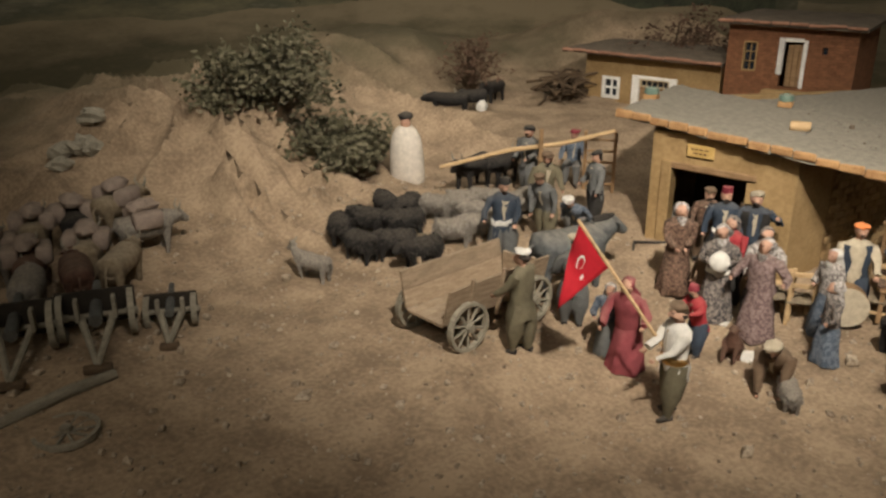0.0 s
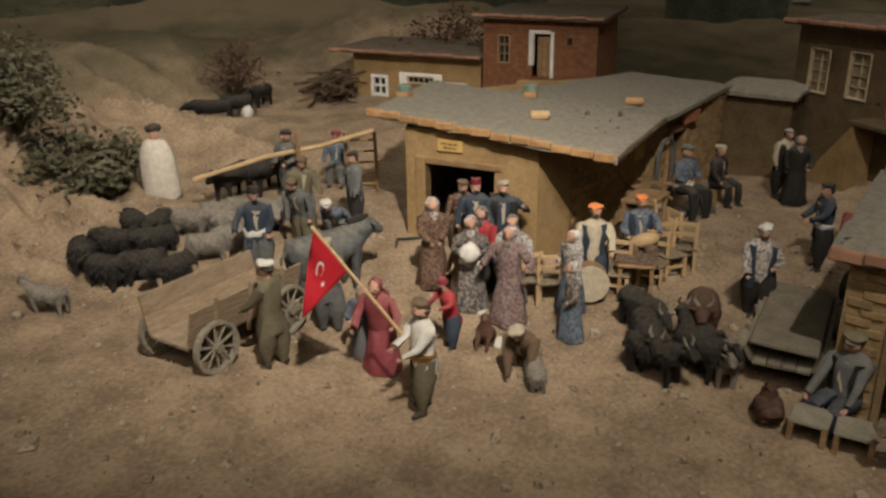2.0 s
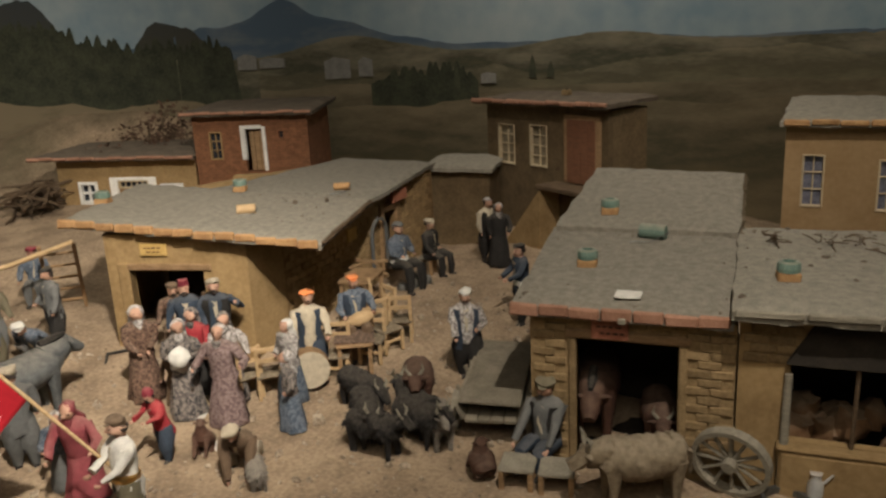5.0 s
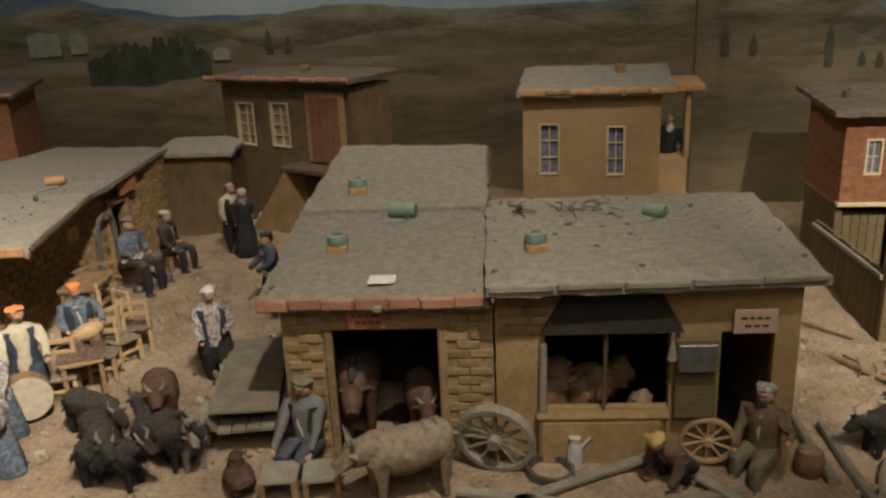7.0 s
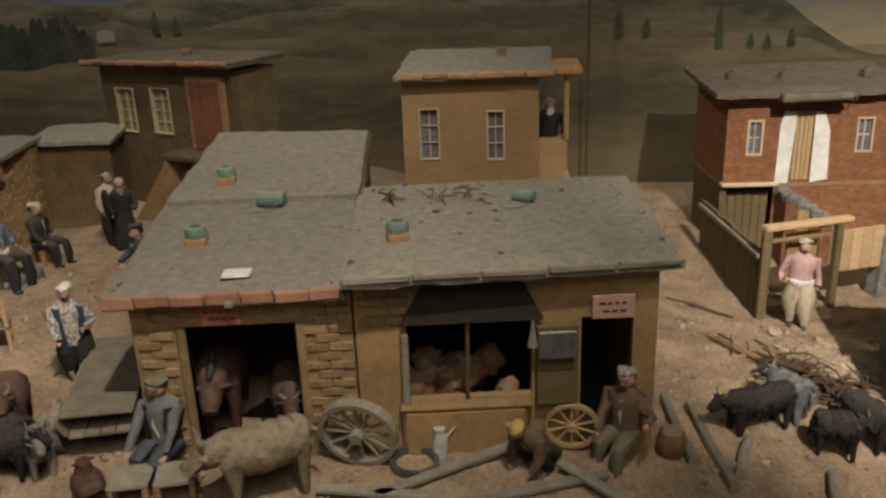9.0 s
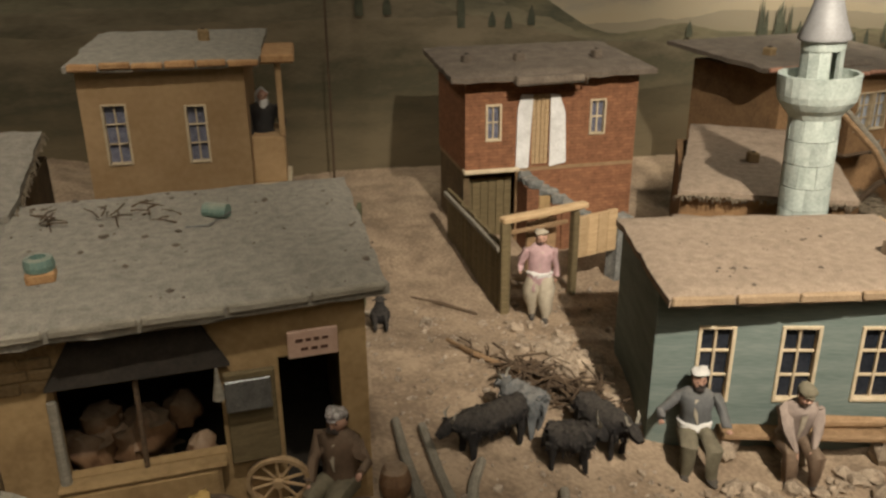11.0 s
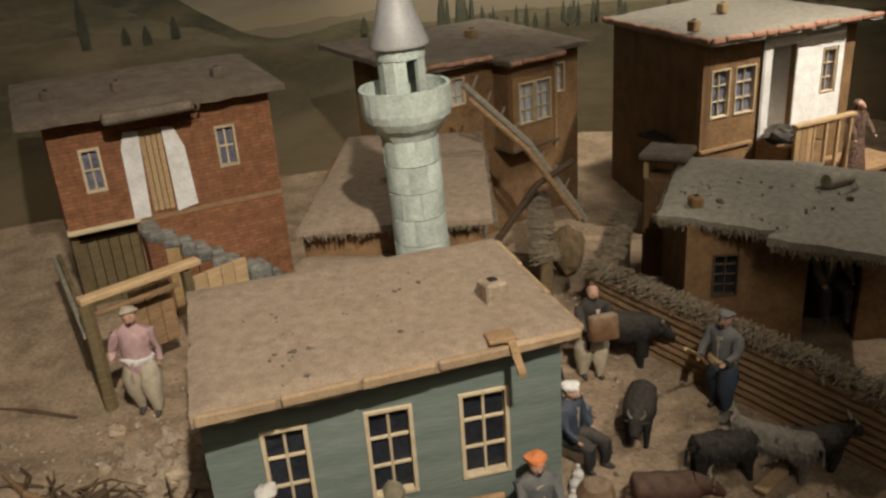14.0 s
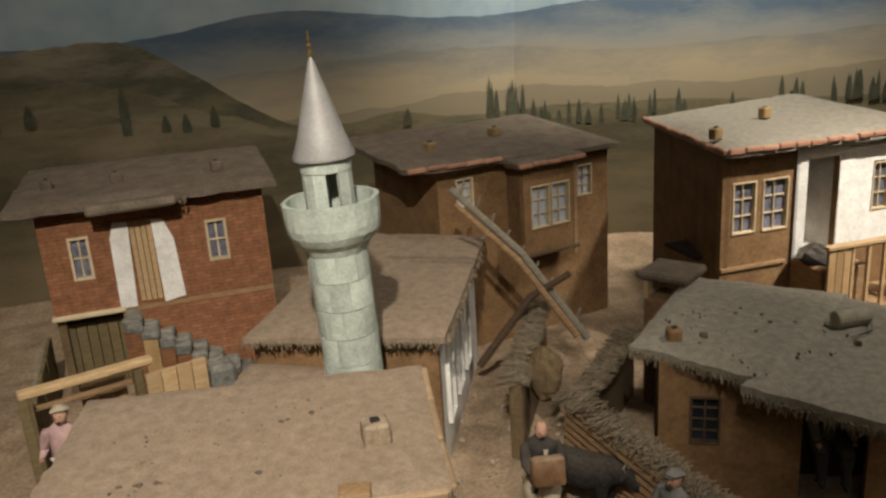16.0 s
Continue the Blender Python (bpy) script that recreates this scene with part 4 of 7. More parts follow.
yard_gate = thing("yard_gate", "rough wooden gateway of posts and a cross beam", "gate", front((2.42, -1.325), (2.47, -1.56), 0)[0])
part("gate_post", Shape().block(.0, .02, -.012, .012, -.22, .09, .003), olive_wood, yard_gate)
part("gate_post", Shape().block(.225, .245, -.012, .012, -.22, .085, .003), olive_wood, yard_gate)
part("gate_beam", Shape().block(-.005, .27, -.016, .012, .09, .106, .003), wood_pale, yard_gate)
part("lower_beam", Shape().block(.021, .224, .014, .024, .045, .056, .002), wood, yard_gate)
planks(yard_gate, .25, .39, -.06, .06, -.0, .012, 4, wood_pale)
planks(yard_gate, .12, .22, -.1, .05, .06, .07, 3, wood)
part("stone_pier", Shape().block(.395, .46, -.005, .06, -.25, .03, .01).ruffle(.006, 30), stair_stone, yard_gate)

fascia = surf("tan_fascia_board", (0.27, 0.185, 0.105), (0.38, 0.27, 0.16), 40, 0.85, 0.3)

# Green-grey hall with the flat roof.
m, W = front((1.77, -1.39), (1.594, -1.925), 0)
village_hall = thing("village_hall", "long green-grey plank building with three latticed windows", "house", m)
hw = [(.085, .15, -.068, .092), (.243, .313, -.068, .092), (.394, .47, -.066, .092)]
shell(village_hall, W, .37, -.24, .172, green_paint, hw)
# Added near-black sheet behind the windows, inside shade by colour.
part("curtain", Shape().box(.03, W - .03, .06, .065, -.2, .15), shade_and_black, village_hall)
for h in hw:
    window_in(village_hall, *h, frame_mat=pale_frame, w=.0068)
plan_roof(village_hall, [(1.702, -1.368, .19), (1.566, -1.945, .19), (1.945, -2.045, .2), (2.105, -1.478, .2)], .024, roof_tan, seed=33.0, n=20)
plan_eaves(village_hall, (1.70, -1.37, .177), (1.565, -1.943, .177), fascia, 5, h=.018)
plan_eaves(village_hall, (1.57, -1.95, .177), (1.94, -2.045, .187), fascia, 3, h=.012)
chimney(village_hall, .488, .115, .187, .042, .04, clod)
part("waterspout", Shape().block(.437, .482, -.035, .0, .19, .198, .002).add([(.466, -.03, .197), (.478, -.03, .197), (.478, -.085, .165), (.466, -.085, .165), (.466, -.03, .191), (.478, -.03, .191), (.478, -.085, .159), (.466, -.085, .159)],
     [(0, 3, 2, 1), (4, 5, 6, 7), (0, 1, 5, 4), (1, 2, 6, 5), (2, 3, 7, 6), (3, 0, 4, 7)]), wood, village_hall)

# Minaret.
minaret = thing("minaret", "pale green stone minaret with a grey conical cap", "minaret", pose(2.066, -1.955, 0, -2))
part("shaft", Shape().spin([(.052, -.25), (.0515, .0), (.051, .2), (.0505, .405)], n=28), stone, minaret, smooth=True)
curve = [2 * math.pi / 9 * (.006 + .988 * k / 5) for k in range(6)]
stone_blocks = []
for q in range(4):
    w = Shape()
    w.v = [(r * math.cos(a), r * math.sin(a), z) for a in curve for r, z in ((.0505, .0005), (.0555, .0012), (.0555, .0538), (.0505, .0545))]
    w.f = [(4 * k + i, 4 * k + 4 + i, 4 * k + 4 + (i + 1) % 4, 4 * k + (i + 1) % 4) for k in range(5) for i in range(4)] + [(0, 1, 2, 3), (23, 22, 21, 20)]
    w.m = [0] * len(w.f)
    stone_blocks.append(w.ruffle(.0018, 70, q * 5.0).mesh("stone_block", minaret_stone))
for j in range(11):
    for k in range(9):
        part("stone_block", stone_blocks[(j + 2 * k) % 4], None, minaret, m=Matrix.Translation((0, 0, -.2 + .055 * j)) @ Matrix.Rotation(2 * math.pi * (k + .5 * (j % 2)) / 9, 4, "Z"))
part("balcony", Shape().spin([(.053, .395), (.062, .412), (.074, .425), (.084, .44), (.087, .455), (.088, .498), (.08, .498), (.079, .46), (.03, .458)], n=28).ruffle(.002, 60), minaret_stone, minaret, smooth=False)
for k in range(12):
    if k == 6:
        continue
    a = 2 * math.pi * k / 12 - .035
    part("drum_block", Shape().add([(.036 * math.cos(a + d), .036 * math.sin(a + d), z) for z in (.458, .55) for d in (-.262, .262)] + [(.045 * math.cos(a + d), .045 * math.sin(a + d), z) for z in (.458, .55) for d in (-.262, .262)],
          [(0, 2, 3, 1), (4, 5, 7, 6), (0, 4, 6, 2), (1, 3, 7, 5), (2, 6, 7, 3)]), minaret_stone, minaret)
part("upper_ring", Shape().spin([(.036, .55), (.046, .55), (.047, .578), (.036, .578)], n=28), minaret_stone, minaret)
part("cap", Shape().spin([(.055, .572), (.056, .578), (.043, .61), (.024, .675), (.004, .742), (.001, .747)], n=32), lead, minaret, smooth=True)
f = Shape().tube([(0, 0, .742), (0, 0, .79)], .0018, 6)
for z, r in ((.752, .0055), (.765, .0042), (.777, .0032)):
    f.ball((0, 0, z), r, 8)
part("finial", f, brass, minaret)

# Mosque behind the minaret.
m, W = front((2.35, -1.80), (2.14, -2.15), 0)
mosque = thing("mosque", "small lime-washed mosque with a broad earth roof", "house", m)
D = .62
part("wall_front", wall_shape(.02, W, 0, .02, -.25, .145), mud_brown, mosque)
mm = Matrix.Translation((W, .02, 0)) @ Matrix.Rotation(radians(90), 4, "Z")
shw = [(.06, .13, -.09, .1), (.2, .27, -.09, .1), (.34, .41, -.09, .1)]
part("wall_side", wall_shape(0, D - .02, 0, .02, -.25, .145, shw), white_paint, mosque, m=mm)
ws = part("window_wall", Shape().box(0.01, D - .05, .012, .015, -.2, .12), mud_brown, mosque, m=mm)
for h in shw:
    window_in(ws, *h, 2, 3, frame_mat=white_paint, y=-.002, w=.008)
part("wall_side", Shape().box(.0, .02, 0, D, -.25, .145), mud_brown, mosque)
part("wall_back", Shape().box(.02, W - .02, D - .02, D, -.25, .145), mud_brown, mosque)
plan_roof(mosque, [(2.325, -1.775, .17), (2.105, -2.155, .17), (2.68, -2.515, .19), (2.93, -2.2, .19)], .022, roof_tan, seed=36.0)
plan_roof(mosque, [(2.2, -1.68, .075), (2.08, -1.88, .075), (2.24, -1.96, .09), (2.36, -1.79, .09)], .012, roof_tan, seed=37.0, name="porch_roof")
chimney(mosque, .2, .25, .175, .03, .03)

# House with the bay window.
m, W = front((2.762, -2.412), (2.848, -3.03), 0)
bay_house = thing("bay_house", "brown two-storey house with a jutting bay window", "house", m)
hw = [(.062, .115, .25, .33), (.50, .555, .21, .305)]
shell(bay_house, W, .42, -.28, .36, mud_brown, hw)
for h in hw:
    window_in(bay_house, *h, 2, 3, glass=glass_pale)
part("bay_wall", wall_shape(.235, .425, -.085, -.065, .09, .352, [(.262, .325, .165, .29), (.335, .398, .165, .29)]), mud_brown, bay_house)
part("bay_side", Shape().box(.235, .25, -.065, -.001, .09, .352).box(.41, .425, -.065, -.001, .09, .352).box(.25, .41, -.065, -.001, .09, .1), mud_brown, bay_house)
# Near-black back panel paints the shade inside the bay.
part("bay_back", Shape().box(.25, .41, -.03, -.02, .1, .35), shade_and_black, bay_house)
for a, b in ((.262, .325), (.335, .398)):
    window_in(bay_house, a, b, .165, .29, 2, 3, glass=glass_pale, y=-.082)
part("bay_beam", Shape().block(.225, .435, -.095, 0, .08, .09, .002), wood_dark, bay_house)
part("corner_post", Shape().block(.415, .428, -.09, -.078, .06, .355, .002), wood, bay_house)
roof_plate(bay_house, [(-.12, -.05, .40), (W + .02, -.04, .372), (W + .02, .46, .42), (-.1, .46, .43)], .022, roof_dark, seed=39.0)
part("bay_roof", Shape().block(.2, .44, -.115, -.04, .352, .374, .005).ruffle(.004, 40), roof_dark, bay_house)
eaves(bay_house, (.2, -.118, .362), (.44, -.118, .362), eave_red, 5, h=.012)
eaves(bay_house, (-.12, -.052, .39), (.19, -.052, .38), eave_red, 5, h=.012)
for x, y in ((.05, .12), (.33, .2)):
    chimney(bay_house, x, y, .40, .035, .03)

# House with the whitewashed porch.
m, W = front((2.29, -3.012), (2.234, -3.62), 0)
porch_house = thing("porch_house", "brown two-storey house with a bright whitewashed porch", "house", m)
hw = [(.033, .10, .19, .325), (.124, .2, .188, .325), (.25, .36, .10, .375), (.475, .53, .2, .33)]
part("wall_front", wall_shape(0, W, 0, .02, -.25, .41, hw), mud_brown, porch_house)
wall_between(porch_house, (2.93, -3.268), (2.292, -3.014), -.25, .405, mud_brown, name="wall_side")
wall_between(porch_house, (2.25, -3.62), (2.88, -3.8), -.25, .405, mud_brown, name="wall_side")
wall_between(porch_house, (2.88, -3.8), (2.93, -3.268), -.25, .405, mud_brown, name="wall_back")
part("inner_floor", Shape().box(.02, W - .02, .14, .3, .08, .09), shade_and_black, porch_house)
for h in (hw[0], hw[1], hw[3]):
    window_in(porch_house, *h, 2, 3, glass=glass_mid)
part("whitewash", wall_shape(.228, .56, -.005, .0005, .1, .395, [(.25, .36, .10, .365), (.468, .537, .193, .337)]), white_paint, porch_house)
part("porch_wall", Shape().box(.24, .25, .02, .12, .1, .38).box(.36, .37, .02, .12, .1, .38).box(.25, .36, .12, .13, .1, .38).box(.25, .36, .02, .12, .09, .1), white_paint, porch_house)
planks(porch_house, .265, .315, .1, .31, .105, .115, 3, wood_red, "door_plank")
part("door_frame", Shape().block(.258, .265, .1, .118, .1, .32, .001).block(.315, .322, .1, .118, .1, .32, .001).block(.265, .315, .1, .118, .31, .32, .001), pale_frame, porch_house)
part("terrace", Shape().block(.2, .7, -.17, -.006, -.03, -.012, .003), wood, porch_house)
part("landing", Shape().block(.215, .36, -.13, -.006, -.011, .1, .004), wood, porch_house)
planks(porch_house, .2, .27, -.012, .165, -.165, -.155, 3, mud_tan, "panel_board")
for i in range(4):
    part("baluster", Shape().block(.272 + i * .05, .281 + i * .05, -.165, -.155, -.012, .165, .001), wood_pale, porch_house)
part("rail", Shape().block(.195, .44, -.17, -.15, .165, .176, .002), wood_pale, porch_house)
part("terrace_wall", Shape().box(.2, .7, -.15, -.13, -.25, -.03), mud_brown, porch_house)
for x0, x1, z0, z1 in ((.216, .25, .09, .385), (.216, .38, .37, .398), (.36, .55, .372, .388)):
    part("whitewash_border", Shape().block(x0, x1, -.016, -.0055, z0, z1, .006).ruffle(.003, 30, x0), white_paint, porch_house)
part("sill_beam", Shape().block(0, .2, -.008, .0, .09, .1, .001), wood, porch_house)
plan_roof(porch_house, [(2.245, -2.985, .43), (2.18, -3.66, .43), (2.9, -3.84, .44), (2.97, -3.25, .41)], .024, roof_grey, seed=42.0, n=18)
plan_eaves(porch_house, (2.243, -2.985, .42), (2.178, -3.66, .42), eave_red, 14, h=.014)
plan_eaves(porch_house, (2.96, -3.247, .40), (2.25, -2.982, .42), eave_red, 14, h=.014)
for x, y in ((.03, .08), (.35, .3)):
    chimney(porch_house, x, y, .43, .03, .032)

# Mud house of the walled yard.
m, W = front((1.872, -2.512), (1.60, -2.90), 0)
yard_house = thing("yard_house", "low brown mud-brick house with a thick straw-edged roof", "house", m)
shell(yard_house, .50, .26, -.25, .115, mud_brown, [(.062, .117, -.055, .045), (.27, .39, -.25, .06)], inner=False)
window_in(yard_house, .062, .117, -.055, .045, 2, 4, frame_mat=wood_dark)
# Near-black inner wall stands in for shade behind the door opening.
part("wall_inner", Shape().box(.02, .48, .12, .13, -.25, .1), shade_and_black, yard_house)
plan_roof(yard_house, [(1.945, -2.495, .14), (1.66, -2.63, .14), (1.92, -3.05, .15), (2.2, -2.84, .15)], .03, roof_grey, seed=45.0)
plan_roof(yard_house, [(1.71, -2.57, .135), (1.44, -2.72, .125), (1.72, -3.15, .14), (1.93, -3.05, .14)], .03, roof_grey, seed=46.0)

# ---------------------------------------------------------------- cloth, skin and hides


def cloth(name, a, k=1.45, dust_amount=0.16, scale=70, pattern=None):
    b = pattern or tuple(min(0.8, c * k) for c in a)
    return surf(name, a, b, scale, 0.92, 0.5, dust=DUST, dust_amount=dust_amount, spread=0.05 if pattern else 0.14)


skin = surf("painted_skin", (0.36, 0.2, 0.135), (0.48, 0.29, 0.2), 60, 0.6, 0.1)
c_black, c_navy, c_grey = cloth("black_cloth", (0.022, 0.02, 0.018)), cloth("navy_cloth", (0.03, 0.04, 0.055)), cloth("grey_cloth", (0.10, 0.10, 0.095))
c_olive, c_brown, c_white = cloth("olive_cloth", (0.11, 0.095, 0.06)), cloth("brown_cloth", (0.10, 0.065, 0.04)), cloth("white_cloth", (0.5, 0.48, 0.43))
c_cream, c_red, c_wine = cloth("cream_cloth", (0.34, 0.29, 0.21)), cloth("red_cloth", (0.24, 0.025, 0.03)), cloth("wine_cloth", (0.17, 0.025, 0.035))
c_rose = cloth("dusty_wine_cloth", (0.17, 0.04, 0.045), dust_amount=.3)
c_beige = cloth("beige_cloth", (0.2, 0.155, 0.125))
c_pink, c_orange, c_blue = cloth("pink_cloth", (0.34, 0.22, 0.21)), cloth("orange_cloth", (0.55, 0.17, 0.05)), cloth("blue_cloth", (0.06, 0.08, 0.105), pattern=(0.14, 0.16, 0.19), scale=120)
c_flower = cloth("flowered_cloth", (0.035, 0.034, 0.036), pattern=(0.26, 0.22, 0.19), scale=150)
c_mauve = cloth("mauve_print_cloth", (0.11, 0.07, 0.065), pattern=(0.25, 0.18, 0.165), scale=140)
c_rust = cloth("rust_print_cloth", (0.055, 0.032, 0.022), pattern=(0.18, 0.11, 0.075), scale=140)
c_scarf = cloth("print_scarf", (0.15, 0.13, 0.12), pattern=(0.5, 0.46, 0.42), scale=150)
c_hair = surf("dark_hair", (0.02, 0.015, 0.012), (0.06, 0.045, 0.035), 120, 0.8, 0.3)
felt = cloth("white_felt", (0.42, 0.38, 0.32))
h_black, h_brown = surf("black_fleece", (0.012, 0.011, 0.01), (0.035, 0.031, 0.028), 150, 0.95, 0.9, dust=DUST, dust_amount=0.12), surf("brown_hide", (0.046, 0.022, 0.014), (0.088, 0.042, 0.027), 60, 0.8, 0.4, dust=DUST, dust_amount=0.15)
h_grey, h_tan = surf("grey_fleece", (0.13, 0.115, 0.095), (0.28, 0.25, 0.21), 130, 0.95, 0.9, dust=DUST, dust_amount=0.3), surf("tan_fleece", (0.13, 0.098, 0.062), (0.25, 0.195, 0.125), 90, 0.95, 0.9, dust=DUST)
h_slate = surf("slate_hide", (0.07, 0.075, 0.075), (0.15, 0.155, 0.15), 60, 0.85, 0.4, dust=DUST, dust_amount=0.25)
leather = surf("brown_leather", (0.13, 0.07, 0.035), (0.21, 0.12, 0.06), 60, 0.6, 0.3, dust=DUST)


def figurine(name, label, x, y, yaw, h=0.21, stance="stand", top=None, legs=None, hat=None, hat_kind="cap", skirt=False, sash=None, vest=None,
             left=None, right=None, lean=0.0, turn=0.0, z=None, hold=None, seat=0.27):
    """A modelled doll in one mesh, facing +x before its turn; left and right are the hands' places in units of its height."""
    h *= 1.07
    top, legs, hat = top or c_grey, legs or c_olive, hat or c_brown
    mats = [top, legs, skin, hat, sash or top, vest or top, c_black, c_cream, c_hair]
    odd = random.Random(int(abs(x * 977 + y * 3511)))
    s = Shape()
    sit, low = stance == "sit", stance == "crouch"
    hip = seat if sit else 0.13 if low else 0.47
    tilt = Matrix.Translation((0, 0, hip)) @ Matrix.Rotation(radians(lean + (40 if low else 0)), 4, "Y") @ Matrix.Translation((0, 0, -0.47))
    # trunk
    b = Shape()
    rings = [(.43, .07, .095), (.50, .088, .112), (.57, .078, .10), (.66, .083, .112), (.75, .085, .128), (.80, .07, .125), (.835, .045, .075), (.86, .03, .036)]
    n = 14
    v = [(rx * math.cos(2 * math.pi * k / n), ry * math.sin(2 * math.pi * k / n), zz) for zz, rx, ry in rings for k in range(n)]
    f = [(i * n + k, i * n + (k + 1) % n, (i + 1) * n + (k + 1) % n, (i + 1) * n + k) for i in range(len(rings) - 1) for k in range(n)]
    b.add(v, f + [tuple(range(n))[::-1]], 0)
    if not skirt:
        # open shirt front, jacket skirts and moustache or beard
        b.add([(.081, -.004, .565), (.083, .0, .565), (.081, .004, .565), (.083, -.014, .66), (.0865, 0, .66), (.083, .014, .66), (.073, -.027, .79), (.079, 0, .79), (.073, .027, .79)],
              [(0, 1, 4, 3), (1, 2, 5, 4), (3, 4, 7, 6), (4, 5, 8, 7)], 7)
        if stance == "stand":
            jr = [(.53, .09, .112), (.46, .094, .12), (.39, .098, .126), (.36, .096, .124)]
            b.add([(rx * math.cos(2 * math.pi * k / n), ry * math.sin(2 * math.pi * k / n), zz) for zz, rx, ry in jr for k in range(n)],
                  [(i * n + (k + 1) % n, i * n + k, (i + 1) * n + k, (i + 1) * n + (k + 1) % n) for i in range(3) for k in range(1, n - 1)], 5 if vest else 0)
    if vest:
        b.add([(1.07 * p[0] + (.004 if p[0] > 0 else 0), 1.07 * p[1], p[2]) for p in v[n:6 * n]], [(i * n + k, i * n + (k + 1) % n, (i + 1) * n + (k + 1) % n, (i + 1) * n + k) for i in range(4) for k in range(1, n - 1)], 5)
    if sash:
        b.spin([(.088, .5), (.1, .51), (.1, .555), (.086, .565)], n=14, mat=4)
        b.v[-56:] = [(p[0] * .93, p[1] * 1.14, p[2]) for p in b.v[-56:]]
    b.tube([(0, 0, .84), (.008, 0, .89)], [.03, .028], 8, 2)
    hd = Matrix.Translation((.012, 0, .925)) @ Matrix.Rotation(radians(turn), 4, "Z") @ Matrix.Diagonal((1.18, 1.18, 1.15, 1))
    b.ball((0, 0, 0), (.052, .044, .062), 12, 2, hd)
    b.ball((.05, 0, -.008), (.012, .008, .013), 6, 2, hd)
    if not skirt:
        b.ball((.046, 0, -.026), (.009, .02, .005), 7, 8, hd)
        if odd.random() < .3:
            b.ball((.034, 0, -.048), (.018, .026, .02), 8, 8, hd)
    for sy in (1, -1):
        b.ball((.046, sy * .018, .006), (.006, .007, .004), 6, 8, hd)
    if hat_kind not in ("scarf", "none"):
        b.ball((-.016, 0, .006), (.042, .046, .046), 10, 8, hd)
    if hat_kind == "cap":
        b.spin([(.047, .026), (.054, .038), (.057, .054), (.045, .07), (.01, .074)], n=12, mat=3, place=hd)
        b.ball((.042, 0, .032), (.026, .034, .005), 8, 3, hd)
    elif hat_kind == "turban":
        b.ball((-.006, 0, .046), (.06, .057, .03), 12, 3, hd, .25, x * 7)
    elif hat_kind == "fez":
        b.spin([(.048, .026), (.047, .04), (.04, .085), (.01, .088)], n=12, mat=3, place=hd)
    elif hat_kind == "scarf":
        b.ball((-.022, 0, .010), (.056, .057, .066), 12, 3, hd)
        b.tube([(-.03, 0, -.01), (-.05, 0, -.09), (-.055, 0, -.17)], [.055, .062, .075], 10, 3, .5, hd)
        b.tube([(.03, 0, -.05), (.04, 0, -.085), (.045, 0, -.12)], [.035, .032, .01], 8, 3, .6, hd)
    shoulders = {}
    for sy in (1, -1):
        hand = (left if sy > 0 else right)
        sh = Vector((0, sy * .118, .785))
        if hand is None:
            hand = Vector((.05 + odd.uniform(-.03, .12), sy * (.15 + odd.uniform(-.03, .03)), .47 + odd.uniform(0, .1)))
        hand = Vector(hand)
        mid = (sh + hand) / 2
        gap = max(0.0, .36 - (hand - sh).length)
        elbow = mid + Vector((-.35 * gap, sy * .35 * gap, -.5 * gap))
        b.tube([sh + Vector((0, -sy * .03, .008)), sh, sh.lerp(elbow, .5), elbow, elbow.lerp(hand, .75)], [.035, .043, .04, .035, .028], 8, 0)
        b.ball(hand, (.022, .018, .02), 7, 2)
        if hold and sy < 0:
            hold(b, hand)
    b.v = [tuple(tilt @ Vector(p)) for p in b.v]
    k = len(s.v)
    s.v += b.v
    s.f += [tuple(i + k for i in face) for face in b.f]
    s.m += b.m
    # legs
    for sy in (1, -1):
        if sit:
            kx = .24 + .02 * sy
            s.tube([(-.02, sy * .055, hip - .01), (kx * .6, sy * .07, hip + .015), (kx, sy * .08, hip), (kx + .01, sy * .08, hip * .5), (kx + .005, sy * .08, .04)], [.068, .066, .055, .045, .032], 9, 1)
            s.tube([(kx - .03, sy * .08, .02), (kx + .03, sy * .085, .024), (kx + .075, sy * .09, .015)], [.025, .027, .014], 8, 6)
        elif low:
            s.tube([(-.03, sy * .06, .12), (.12, sy * .09, .24), (.17, sy * .1, .22), (.1, sy * .1, .1), (.06, sy * .1, .03)], [.07, .065, .055, .045, .032], 9, 1)
            s.tube([(.03, sy * .1, .02), (.09, sy * .1, .022), (.14, sy * .11, .014)], [.025, .027, .014], 8, 6)
        elif not skirt:
            st = .035 * sy
            s.tube([(0, sy * .045, .5), (st * .4, sy * .058, .38), (st * .8, sy * .06, .24), (st, sy * .062, .12), (st, sy * .062, .03)], [.074, .088, .078, .048, .03], 10, 1)
            s.tube([(st - .03, sy * .062, .02), (st + .03, sy * .066, .024), (st + .08, sy * .07, .014)], [.026, .028, .014], 8, 6)
    if skirt:
        base = hip if (sit or low) else .5
        if sit or low:
            s.tube([(-.02, 0, hip), (.14, 0, hip + .03), (.25, 0, hip - .02), (.27, 0, .03)], [.11, .125, .12, .15], 14, 1, .9)
        else:
            pr = [(.5, .095), (.42, .112), (.3, .13), (.15, .15), (.04, .165), (.015, .16)]
            nn = 22
            vv = [(r * (1 + .09 * math.cos(6 * 2 * math.pi * k / nn + x * 11) * (1 - zz * 1.6)) * .92 * math.cos(2 * math.pi * k / nn), r * (1 + .09 * math.cos(6 * 2 * math.pi * k / nn + x * 11) * (1 - zz * 1.6)) * math.sin(2 * math.pi * k / nn), zz) for zz, r in pr for k in range(nn)]
